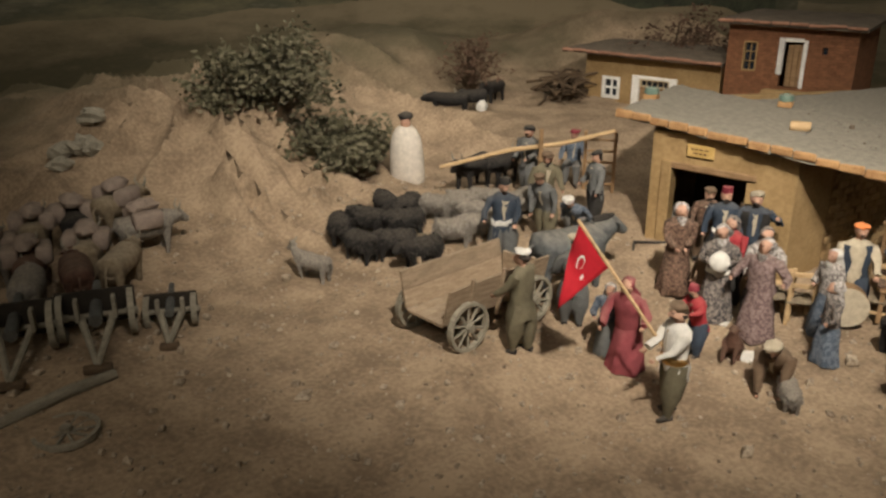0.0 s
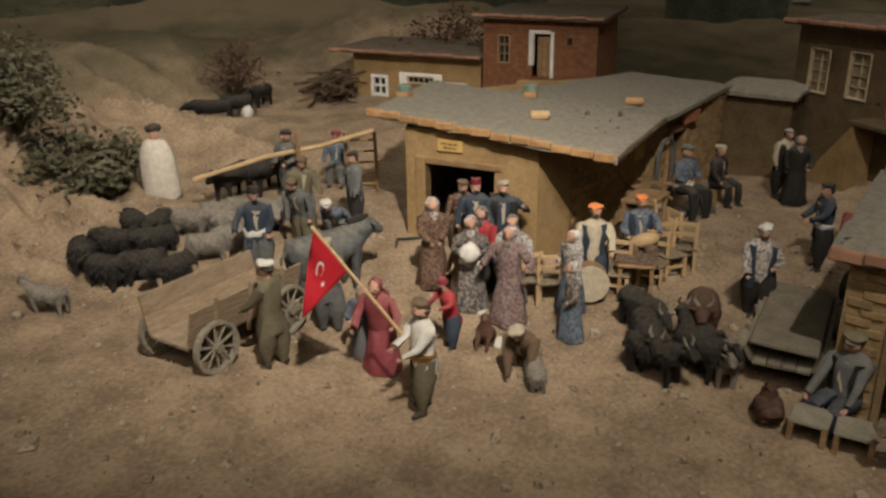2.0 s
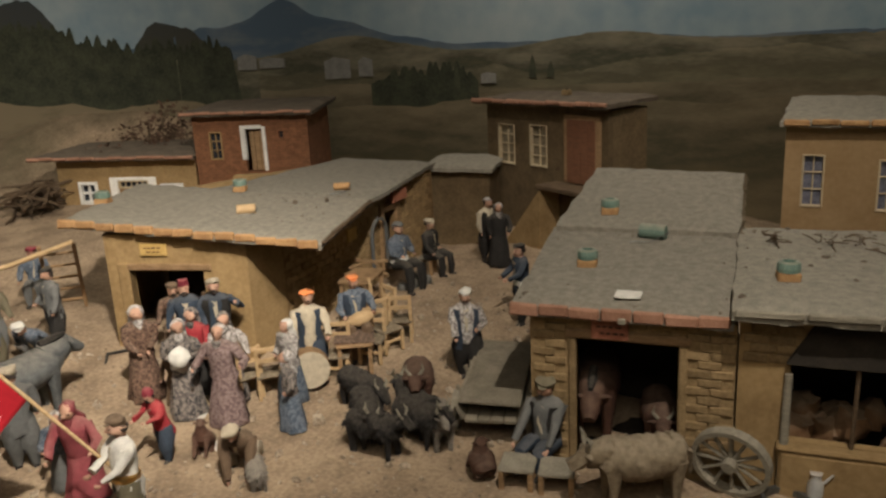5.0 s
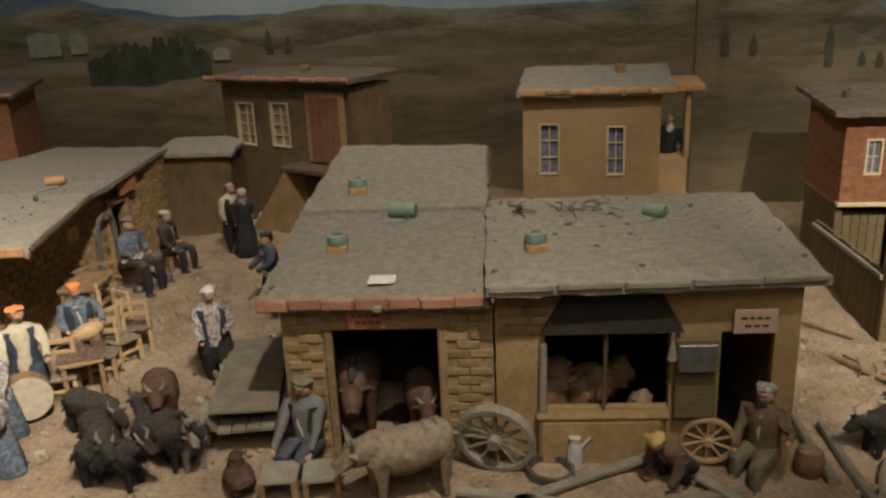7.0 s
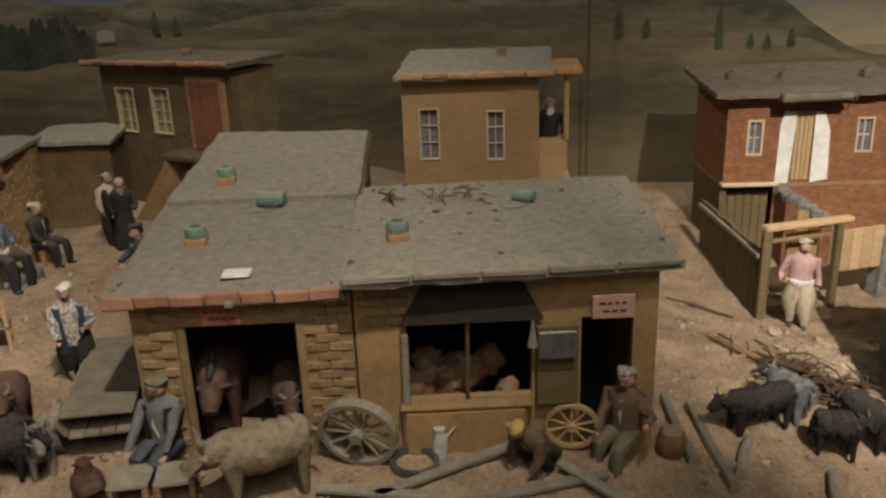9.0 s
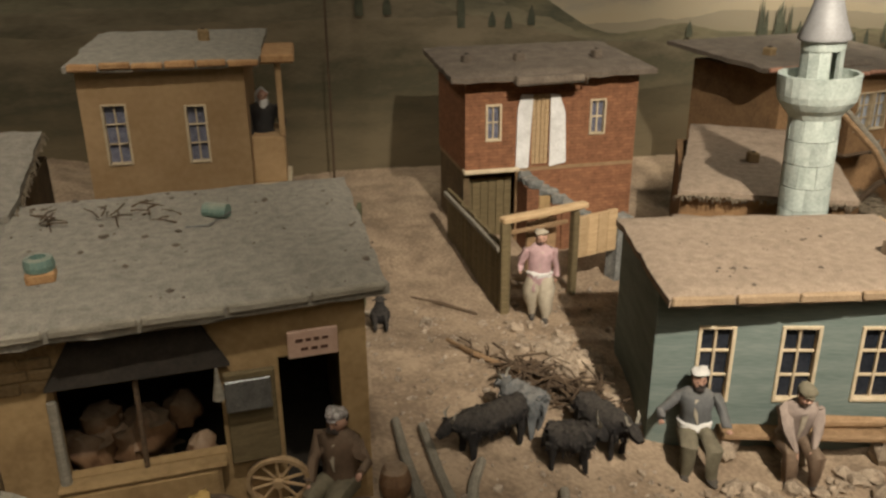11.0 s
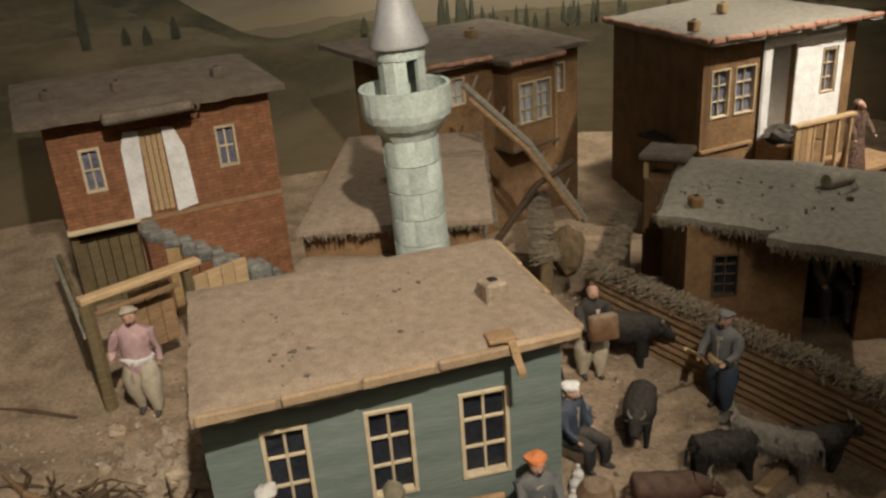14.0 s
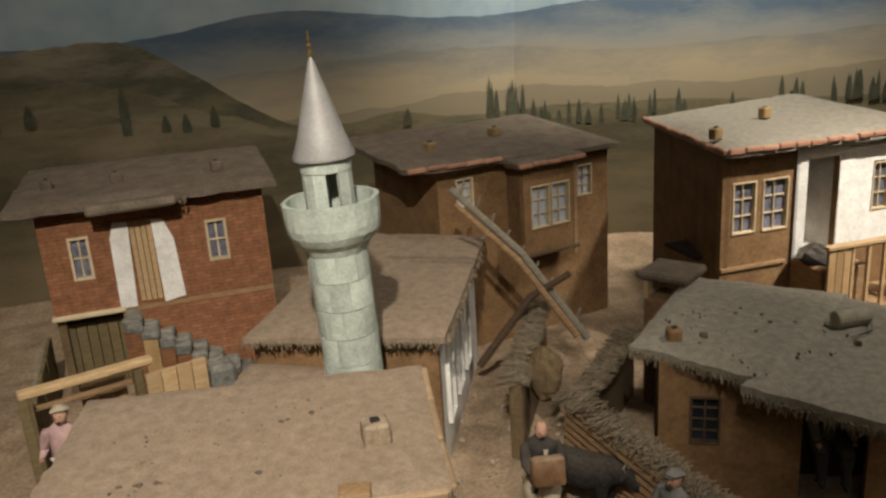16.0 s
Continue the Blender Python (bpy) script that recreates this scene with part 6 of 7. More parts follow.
solid("basket", Shape().spin([(.035, 0), (.045, .02), (.048, .04), (.04, .042), (.036, .02)], n=18).ruffle(.002, 60), straw, "round woven basket among the sheep", "basket", pose(1.2, 1.52, relief(1.2, 1.52)))

# Post and long rail.
rail = thing("post_and_rail", "rough post with a long pale rail", "fence", pose(0, 0, 0))
part("post", Shape().tube([(1.665, 1.575, .07), (1.668, 1.578, .2), (1.67, 1.58, .305)], [.009, .008, .006], 7).ruffle(.002, 40), wood, rail)
part("rail", Shape().tube([(1.43, 1.75, .195), (1.62, 1.66, .235), (1.74, 1.56, .255), (1.92, 1.52, .275)], [.006, .007, .007, .006], 7).ruffle(.002, 30), wood_pale, rail)
lad = thing("wooden_ladder", "short wooden ladder behind the cafe", "ladder", pose(1.93, 1.58, relief(1.93, 1.58), 0, -18, 40))
for sy in (-1, 1):
    part("side_rail", Shape().block(-.005, .005, sy * .045 - .005, sy * .045 + .005, 0, .22, .001), wood, lad)
for k in range(5):
    part("rung", Shape().tube([(0, -.042, .03 + k * .04), (0, .042, .03 + k * .04)], .004, 6, side=(1, 0, 0)), wood, lad)
s = Shape().tube([(1.78, 1.18, .045), (1.70, 1.24, .05), (1.58, 1.15, .02), (1.52, 1.16, .02), (1.47, 1.05, .008)], .004, 6)
solid("rope", s, c_black, "dark rope trailing over the earth", "rope", smooth=True)

# Cafe: musicians, chairs, tables.
F("drummer_figurine", "standing drummer figurine with an orange headcloth and big drum", 1.80, .70, 215, .225, top=c_cream, legs=c_navy, hat=c_orange, hat_kind="turban", vest=c_navy, left=(.2, .14, .55), right=(.2, -.14, .55))
d = thing("drum", "large pale skin drum with a wooden hoop", "drum", pose(1.765, .688, .045, 0, 0, 35))
part("shell", Shape().tube([(-.02, 0, 0), (.02, 0, 0)], .047, 22), wood, d)
part("drumhead", Shape().tube([(-.024, 0, 0), (-.0205, 0, 0)], .046, 22), c_cream, d)
F("lute_player", "seated figurine with orange cap playing a lute", 1.955, .655, 215, .21, "sit", top=c_blue, legs=c_brown, hat=c_orange, hat_kind="cap", vest=c_navy, left=(.16, .16, .6), right=(.14, -.12, .55), seat=.42)
lute = thing("lute", "small pear-shaped wooden lute on a lap", "lute", pose(1.925, .625, .115, 0, 10, 130))
part("body", Shape().ball((0, 0, 0), (.036, .022, .018), 12), wood_pale, lute)
part("neck", Shape().block(.03, .1, -.004, .004, -.003, .004, .001), wood_dark, lute)
for x, y, a in ((1.72, .775, 40), (1.845, .655, 200), (1.93, .60, 190), (2.02, .62, 100), (1.955, .665, 215), (2.06, .575, 20), (2.12, .66, 300), (1.99, .585, 240), (2.08, .64, 150), (1.69, .82, 60)):
    chair(x, y, a)
tb = thing("cafe_table", "low wooden table with a striped cloth", "table", pose(1.885, .625, relief(1.885, .625), 0, 0, 25))
part("tabletop", Shape().block(-.06, .06, -.045, .045, .075, .083, .002), wood, tb)
for sx in (-1, 1):
    for sy in (-1, 1):
        part("leg", Shape().block(sx * .05 - .005, sx * .05 + .005, sy * .037 - .005, sy * .037 + .005, 0, .075, .001), wood, tb)
solid("striped_cloth", Shape().slab([(-.055, -.05, .088), (.045, -.05, .088), (.05, .05, .089), (-.05, .05, .088)], .003).ruffle(.004, 40), c_rust, "brown striped cloth over the cafe table", "cloth", pose(1.885, .625, relief(1.885, .625), 0, 0, 25))
rack = thing("side_table", "tall wooden table by the side wall", "table", pose(2.17, .74, relief(2.17, .74), 0, 0, 5))
part("tabletop", Shape().block(-.07, .07, -.045, .045, .115, .124, .002), wood, rack)
for sx in (-1, 1):
    for sy in (-1, 1):
        part("leg", Shape().block(sx * .06 - .005, sx * .06 + .005, sy * .036 - .005, sy * .036 + .005, 0, .115, .001), wood, rack)
part("shelf", Shape().block(-.055, .055, -.03, .03, .05, .056, .001), wood, rack)
sticks("firewood", "split firewood leaning at the cafe wall", 2.24, .79, 2.32, .79, 14, .13, 3, .008, wood, .005, .11, None, "firewood")
F("barber_figurine", "seated figurine in blue-grey shirt and white apron by the doorway", 2.44, .74, 250, .23, "sit", top=c_blue, legs=c_black, hat=c_grey, hat_kind="turban", sash=c_white, left=(.16, .1, .6), right=(.16, -.1, .6), seat=.36)
F("seated_figurine", "seated figurine in black suit by the doorway", 2.60, .70, 260, .21, "sit", top=c_black, legs=c_black, hat=c_cream, hat_kind="cap", sash=c_black, seat=.3)
stool(2.60, .71, 0, .058, .025)
arch = Shape()
for k in range(9):
    a = math.pi * k / 8
    arch.v += [(.045 * math.cos(a), 0, .13 + .045 * math.sin(a)), (.052 * math.cos(a), 0, .13 + .052 * math.sin(a)), (.045 * math.cos(a), .01, .13 + .045 * math.sin(a)), (.052 * math.cos(a), .01, .13 + .052 * math.sin(a))]
for k in range(8):
    a, b = 4 * k, 4 * k + 4
    arch.f += [(a, a + 1, b + 1, b), (a + 2, b + 2, b + 3, a + 3), (a, b, b + 2, a + 2), (a + 1, a + 3, b + 3, b + 1)]
arch.m = [0] * len(arch.f)
arch.box(-.052, -.045, 0, .01, 0, .13).box(.045, .052, 0, .01, 0, .13)
solid("door_arch", arch, c_grey, "grey painted arch frame beside the doorway", "frame", pose(2.47, .812, .06, 0, 0, -3))
for x, y, r, h in ((2.49, .72, .014, .04), (2.46, .70, .012, .03), (2.52, .705, .012, .05), (2.44, .735, .016, .02), (2.50, .67, .011, .03)):
    solid("tin_pot", Shape().spin([(r, 0), (r * 1.1, h * .3), (r, h * .8), (r * .75, h), (r * .6, h)], n=14), iron, "dull metal pot on the ground", "pot", pose(x, y, relief(x, y)), "metal pots", smooth=True)

# ---------------------------------------------------------------- the lane and the stable
cart_wood = surf("dusty_cart_wood", (0.15, 0.128, 0.09), (0.25, 0.215, 0.158), 30, 0.9, 0.4, stretch=(1, 1, 5))
wagon(1.84, .235, 9, .36, .11, .045, cart_wood, "hay_cart", "grey dusty cart with a broad board on top", high=.03, flare=.015)
solid("cart_board", Shape().block(-.17, .17, -.064, .064, 0, .008, .002).ruffle(.002, 30), cart_wood, "broad grey-brown board lying across the cart", "board", pose(1.83, .234, relief(1.84, .235) + .088, 2, 0, 9))
F("carter_figurine", "figurine in pale coat and turban beside the cart", 1.93, .345, 200, .215, top=c_scarf, legs=c_black, hat=c_white, hat_kind="turban", vest=c_navy, left=(.14, .1, .6), right=(.15, -.1, .5))
beast("brown_ox", "dark ox figure between the cart and stable", 2.05, .16, 190, .14, .12, h_black, "cow", .3)
F("walking_figurine", "walking figurine in dark suit with a white sash", 2.27, .30, 130, .215, top=c_navy, legs=c_black, hat=c_black, sash=c_white, left=(.22, .08, .6), right=(.2, -.1, .58))
F("man_figurine", "standing figurine in pale shirt at the lane's end", 2.77, .55, 230, .21, top=c_cream, legs=c_black, hat=c_scarf, hat_kind="turban", vest=c_black)
F("woman_figurine", "dark-clad figurine with white scarf at the lane's end", 2.73, .50, 200, .2, top=c_black, legs=c_black, hat=c_scarf, hat_kind="scarf", skirt=True)
solid("red_chest", Shape().block(-.07, .07, -.05, .05, 0, .09, .004), c_wine, "dark red chest against the stable wall", "chest", pose(2.42, .24, relief(2.42, .24), 0, 0, 10))
for x, y, a, l, hd, kn in ((1.70, .52, 240, .13, .5, "goat"), (1.60, .46, 215, .14, .3, "goat"), (1.55, .42, 260, .12, .2, "goat"), (1.62, .35, 250, .12, .2, "goat"), (1.66, .37, 60, .1, .1, "goat")):
    beast("black_goat", "shaggy black goat figure in the square", x, y, a, l, .1, h_black, kn, hd)
beast("brown_calf", "reddish-brown calf figure among the goats", 1.74, .40, 200, .12, .12, h_brown, "cow", 0)
beast("grey_goat", "grey goat figure among the black ones", 1.64, .31, 210, .1, .09, h_grey, "goat", .2)
beast("sitting_dog", "dark brown dog figure sitting upright", 1.57, .21, 40, .05, .08, h_brown, "dog", 0, None, -42)
F("craftsman_figurine", "seated figurine in black waistcoat and grey sleeves", 1.655, .085, 165, .235, "sit", top=c_grey, legs=c_navy, hat=c_olive, vest=c_black, left=(.24, .12, .52), right=(.24, -.14, .5), seat=.2)
stool(1.545, .115, 5, .05, .034)
stool(1.55, .04, 8, .05, .034)
beast("brown_horse", "brown horse figure looking out of the stable", 1.80, .01, 185, .2, .17, h_brown, "horse", .55)
beast("brown_calf", "dark brown calf figure in the stable door", 1.77, -.125, 190, .13, .12, h_brown, "cow", .3)
beast("straw_ox", "straw-coloured shaggy ox figure before the stable", 1.535, -.115, 115, .16, .14, h_tan, "cow", .25, shag=.13)
cw = thing("spare_cartwheel", "large spoked cart wheel leaning at the smithy", "wheel", pose(1.615, -.268, .022, 0, 0, 0) @ pose(0, 0, 0, -12, 0, 75))
wheel_parts(cw, pose(0, 0, 0), .072, 12, .02)
cw = thing("spare_cartwheel", "small pale spoked wheel beside the smith", "wheel", pose(1.645, -.655, -.005) @ pose(0, 0, 0, -8, 0, 80))
wheel_parts(cw, pose(0, 0, 0), .05, 10, .01, wood_pale)
tyre = Shape()
n = 24
for k in range(n):
    a = 2 * math.pi * k / n
    for rr, zz in ((.045, 0), (.036, 0), (.036, .012), (.045, .012)):
        tyre.v.append((rr * math.cos(a), rr * math.sin(a), zz))
for k in range(n):
    a, b = 4 * k, 4 * ((k + 1) % n)
    tyre.f += [(a + i, a + (i + 1) % 4, b + (i + 1) % 4, b + i) for i in range(4)]
tyre.m = [0] * len(tyre.f)
solid("wheel_hoop", tyre, iron, "iron wheel hoop lying on the ground", "hoop", pose(1.60, -.365, -.04, 4, 0, 0))
can = thing("milk_can", "bright metal jug with a spout", "jug", pose(1.628, -.412, -.045))
part("body", Shape().spin([(.013, 0), (.014, .02), (.014, .038), (.009, .048), (.009, .056), (.011, .06)], n=16), tin, can, smooth=True)
part("spout", Shape().tube([(.0, -.012, .04), (.0, -.028, .06)], [.003, .002], 6), tin, can)
for (x0, y0, z0), (x1, y1, z1) in (((1.50, -.30, -.03), (1.62, -.52, -.03)), ((1.44, -.33, -.03), (1.55, -.70, -.045)), ((1.53, -.20, -.03), (1.48, -.45, -.03)), ((1.57, -.62, -.03), (1.47, -.72, -.05)), ((1.60, -.47, -.04), (1.63, -.58, -.01))):
    d0 = Vector((x1 - x0, y1 - y0, z1 - z0))
    solid("plank", Shape().block(0, d0.length, -.01, .01, -.004, .004, .001), wood_grey, "rough plank lying in front of the smithy", "plank", Matrix.Translation((x0, y0, z0)) @ d0.to_track_quat("X", "Z").to_matrix().to_4x4(), "loose planks")
F("smith_figurine", "crouching figurine in brown with a yellow cap", 1.60, -.60, 130, .2, "crouch", top=c_brown, legs=c_black, hat=sign_ochre, hat_kind="turban", left=(.25, .1, .6), right=(.25, -.1, .6))
F("smith_figurine", "seated figurine in brown and grey by the small wheel", 1.65, -.755, 140, .23, "sit", top=c_brown, legs=c_olive, hat=c_scarf, hat_kind="cap", vest=c_brown, left=(.2, .22, .7), right=(.2, -.1, .52), seat=.2)
solid("brown_barrel", Shape().spin([(.02, 0), (.027, .02), (.028, .035), (.022, .055), (.015, .06)], n=16).ruffle(.002, 60), leather, "small round brown leather bucket", "bucket", pose(1.655, -.845, relief(1.655, -.845)))
s = Shape()
rng = random.Random(2)
for i in range(16):
    s.ball((1.75 + rng.uniform(-.04, .06), -.45 + rng.uniform(-.1, .1), rng.uniform(.0, .075)), rng.uniform(.02, .036), 12, 0, None, .5, i)
solid("sack_heap", s, leather, "heap of dusty brown sacks inside the smithy window", "sacks", kind="stuff", smooth=True)
solid("hanging_bell", Shape().spin([(.002, .05), (.004, .03), (.006, .02), (.01, 0), (.004, -.004)], n=10), wood_grey, "pale hanging tool at the smithy window", "tool", pose(1.635, -.582, .165))

# Things on the roofs.


def pot_chimney(x, y, z, yaw=0):
    p = thing("roof_pot", "square clay chimney with a green glazed pot", "chimney", pose(x, y, z, 0, 0, yaw), "roof chimneys")
    part("base", Shape().block(-.02, .02, -.02, .02, 0, .018, .003).ruffle(.002, 60, x), eave_tile, p)
    part("pot", Shape().spin([(.021, .018), (.022, .026), (.02, .036), (.012, .038), (.012, .03)], n=12), jar_green, p)


for x, y, z, a in ((1.86, .04, .306, 5), (2.16, .04, .352, 5), (1.775, -.352, .326, 5), (1.99, 1.45, .372, 20), (2.30, 1.2, .352, 20)):
    pot_chimney(x, y, z, a)


def roller(x, y, z, yaw, L=.06, r=.016, mat=None):
    p = thing("roof_roller", "stone roller lying on the roof", "roller", pose(x, y, z + r, 0, 0, yaw), "roof rollers")
    part("drum", Shape().tube([(-L / 2, 0, 0), (-L / 2 + .002, 0, 0), (L / 2 - .002, 0, 0), (L / 2, 0, 0)], [r * .92, r, r, r * .92], 14), mat or stone, p)
    part("handle", Shape().tube([(-L / 2 - .006, 0, 0), (-.01, .05, -.01), (L / 2 + .006, .06, -.012)], .0018, 5), iron, p)


roller(2.05, -.075, .322, 80, .06, .017, jar_green)
roller(1.97, -.61, .331, 60, .045, .014, jar_green)
roller(2.03, 1.0, .348, 120, .05, .014, wood_pale)
roller(2.42, .91, .338, 110, .05, .012, eave_tile)
roller(1.79, -2.92, .137, 80, .075, .018, stone)
tray = thing("roof_spout", "pale board with a wooden waterspout on the stable roof", "waterspout", pose(1.70, -.068, .30))
part("board", Shape().block(-.02, .02, -.025, .025, 0, .005, .002), c_white, tray)
part("spout", Shape().block(-.085, -.02, -.007, .007, -.028, -.018, .001), wood_grey, tray)
for x, y in ((2.01, -.43), (2.01, -.33), (2.0, -.5)):
    sticks("dry_twigs", "dry twigs lying on the smithy roof", x - .02, y - .02, x + .02, y + .02, 9, .05, int(100 * abs(y)), .008, wood_dark, .0015, .02, .335)

# ---------------------------------------------------------------- the alley and the hall
F("gate_figurine", "boy figurine in pink shirt, white sash and pale trousers", 2.345, -1.40, 160, .235, top=c_pink, legs=c_cream, hat=c_cream, hat_kind="turban", sash=c_white)
beast("sitting_dog", "dark dog figure sitting by the smithy's side wall", 2.31, -.968, 170, .045, .075, h_black, "dog", 0, None, -48)
sticks("brushwood", "heap of dry brushwood in the alley", 2.0, -1.2, 1.87, -1.33, 95, .12, 21, .03, wood_dark, .0026, .045)
sticks("brushwood", "loose twigs around the brushwood heap", 2.2, -1.13, 1.86, -1.3, 12, .1, 22, .03, wood_dark, .0024, .012)
solid("branch", Shape().tube([(2.22, -1.11, relief(2.22, -1.11) + .004), (2.1, -1.14, relief(2.1, -1.14) + .012), (1.96, -1.24, relief(1.96, -1.24) + .02)], [.004, .007, .005], 7).ruffle(.003, 30), wood, "long bent bough running into the brushwood", "branch")
solid("branch", Shape().tube([(2.57, -1.11, relief(2.57, -1.11) + .004), (2.51, -1.18, relief(2.51, -1.18) + .006), (2.43, -1.26, relief(2.43, -1.26) + .004)], [.002, .0055, .003], 6), wood_dark, "single dark branch lying in the alley", "branch")
for x, y, a, l, m_, nm in ((1.765, -1.055, 105, .15, h_black, "goat"), (1.76, -1.285, 195, .13, h_black, "goat"), (1.70, -1.185, 250, .085, h_black, "goat"), (1.815, -1.14, 30, .085, h_slate, "goat")):
    beast("black_goat", "shaggy goat figure in the alley", x, y, a, l, .1, m_, nm, .35)
s = Shape().block(0, .36, -.02, .02, 0, .014, .004).ruffle(.003, 30)
solid("log_bench", s, wood, "rough split log bench along the hall's wall", "bench", front((1.695, -1.50), (1.575, -1.84), -.125)[0])
solid("log", Shape().tube([(0, 0, 0), (.12, .0, .002)], [.012, .01], 9).ruffle(.002, 40), wood, "short peeled log on the bench", "log", front((1.64, -1.695), (1.60, -1.80), -.098)[0])
for k in range(3):
    p = Vector((1.70, -1.50, 0)).lerp(Vector((1.578, -1.84, 0)), (k + .12) / 2.3)
    solid("bench_stone", Shape().ball((0, 0, .03), (.026, .03, .036), 9, 0, None, .5, k), clod, "stone carrying the log bench", "stone", pose(p.x, p.y, relief(p.x, p.y) - .005), "bench stones")
F("seated_figurine", "seated figurine with white headcloth and grey jacket", 1.705, -1.452, 160, .235, "sit", top=c_grey, legs=c_olive, hat=c_white, hat_kind="turban", sash=c_white, left=(.14, .2, .55), right=(.12, -.26, .62), seat=.27, z=-.175)
F("seated_figurine", "seated figurine in pale shirt leaning on his stick", 1.635, -1.625, 160, .235, "sit", top=c_beige, legs=c_brown, hat=c_olive, left=(.22, .06, .55), right=(.24, -.04, .52), lean=14, seat=.27, z=-.18)
F("seated_figurine", "seated figurine with an orange headcloth in dark coat", 1.56, -1.845, 165, .215, "sit", top=c_grey, legs=c_navy, hat=c_orange, hat_kind="turban", sash=c_white, left=(.18, .1, .5), right=(.18, -.1, .5), seat=.25, z=-.18)
solid("sacking_stone", Shape().block(-.06, .06, -.05, .05, 0, .04, .014).ruffle(.012, 22), clod, "broad flat pale stone before the bench", "stone", pose(1.47, -1.77, relief(1.47, -1.77) - .006, 0, 0, 20))
solid("basket", Shape().spin([(.022, 0), (.032, .015), (.034, .035), (.025, .052), (.018, .055)], n=16).ruffle(.003, 50), leather, "round brown wicker basket at the hall's corner", "basket", pose(1.575, -1.985, relief(1.575, -1.985)))
for x, y, h in ((1.62, -1.975, .05), (1.60, -1.955, .035), (1.64, -2.0, .045)):
    solid("bottle", Shape().spin([(.009, 0), (.01, .01), (.01, h * .6), (.004, h * .8), (.004, h)], n=10), c_white, "small pale bottle on the ground", "bottle", pose(x, y, relief(x, y)), "pale bottles")
F("man_figurine", "dark-clad figurine with white turban at the hall's corner", 1.70, -2.03, 200, .2, "sit", top=c_navy, legs=c_black, hat=c_white, hat_kind="turban", seat=.27)
F("man_figurine", "dark-clad seated figurine by the hall's side wall", 1.79, -2.06, 210, .2, "sit", top=c_black, legs=c_blue, hat=c_grey, seat=.27)
F("carrier_figurine", "bald figurine in dark coat carrying a brown bundle", 1.90, -2.26, 165, .215, top=c_black, legs=c_cream, hat=skin, hat_kind="none", left=(.2, .1, .62), right=(.2, -.1, .6), hold=lambda b, p: b.block(p.x - .03, p.x + .06, p.y - .02, p.y + .22, p.z - .06, p.z + .2, .02, 4), sash=leather)
beast("black_bull", "black bull figure led past the yard wall", 1.92, -2.36, 215, .16, .13, h_black, "cow", .3)
beast("black_calf", "black calf figure in the yard", 1.68, -2.19, 130, .12, .1, h_black, "cow", .3)
beast("brown_cow", "reddish-brown cow figure by the hall's corner", 1.48, -2.055, 235, .12, .1, h_brown, "cow", .35)
beast("black_goat", "black goat figure grazing in the yard", 1.50, -2.22, 245, .12, .1, h_black, "goat", .6)
beast("grey_goat", "grey goat figure in the yard", 1.45, -2.30, 30, .13, .1, h_grey, "goat", .1)
beast("black_goat", "black goat figure beside the grey one", 1.42, -2.36, 240, .11, .09, h_black, "goat", .2)
stick_hold = lambda b, p: b.tube([(p.x - .12, p.y, p.z - .12), (p.x + .2, p.y + .1, p.z + .2), (p.x + .6, p.y + .25, p.z + .5)], .012, 6, 4)
F("herder_figurine", "herder figurine in grey coat with a long stick", 1.645, -2.38, 100, .21, top=c_grey, legs=c_navy, hat=c_grey, sash=wood_pale, left=(.2, .1, .6), right=(.2, -.1, .58), hold=stick_hold)
solid("pale_board", Shape().block(-.07, .07, -.012, .012, 0, .006, .001), wood_pale, "pale board lying in the yard", "board", pose(1.44, -2.3, relief(1.44, -2.3) + .002, 0, 0, 100))

# Yard wall of stacked poles with a straw top.
yw = thing("yard_wall", "yard wall of stacked horizontal poles with a straw top", "wall", front((2.09, -2.425), (1.30, -2.45), 0)[0])
for k in range(9):
    z = -.2 + .018 * k
    part("pole", Shape().tube([(0, .004, z), (.26, .0, z + .001), (.52, .003, z - .001), (.79, .0, z)], .0098, 8).ruffle(.002, 30, k), wood, yw)
part("backing", Shape().box(0, .79, .008, .03, -.25, -.045), mud_brown, yw)
rng = random.Random(11)
s = Shape()
for i in range(1100):
    u = rng.uniform(-.01, .8)
    y0 = rng.uniform(-.008, .03)
    z = -.04 + rng.uniform(-.002, .026) * (1 - abs(y0) * 12)
    d = rng.uniform(.004, .03)
    s.tube([(u, y0 + d, z + .004), (u + rng.gauss(0, .024), y0 - d, z - rng.uniform(-.004, .014))], [.0017, .0009], 4)
part("straw_top", s, straw, yw, "dusty straw coping", kind="stuff")
m2, L2 = front((2.55, -2.60), (2.14, -2.31), 0)
bw = thing("straw_wall", "low mud wall with a straw coping beside the mosque", "wall", m2)
part("wall", Shape().block(0, L2, 0, .03, -.25, .0, .004).ruffle(.003, 20), mud_dark, bw)
s = Shape()
for i in range(700):
    u = rng.uniform(0, L2)
    z = .004 + rng.uniform(-.004, .016)
    s.tube([(u, .015 + rng.uniform(0, .035), z), (u + rng.gauss(0, .024), -.03 + rng.uniform(0, .03), z - rng.uniform(-.004, .012))], [.0017, .0009], 4)
part("straw_top", s, straw, bw, "dusty straw coping", kind="stuff")
m2, L2 = front((2.3, -2.72), (2.09, -2.47), 0)
bw = thing("straw_wall", "low mud wall with a straw coping behind the yard", "wall", m2)
part("wall", Shape().block(0, L2, 0, .03, -.25, -.03, .004).ruffle(.003, 20), mud_dark, bw)
s = Shape()
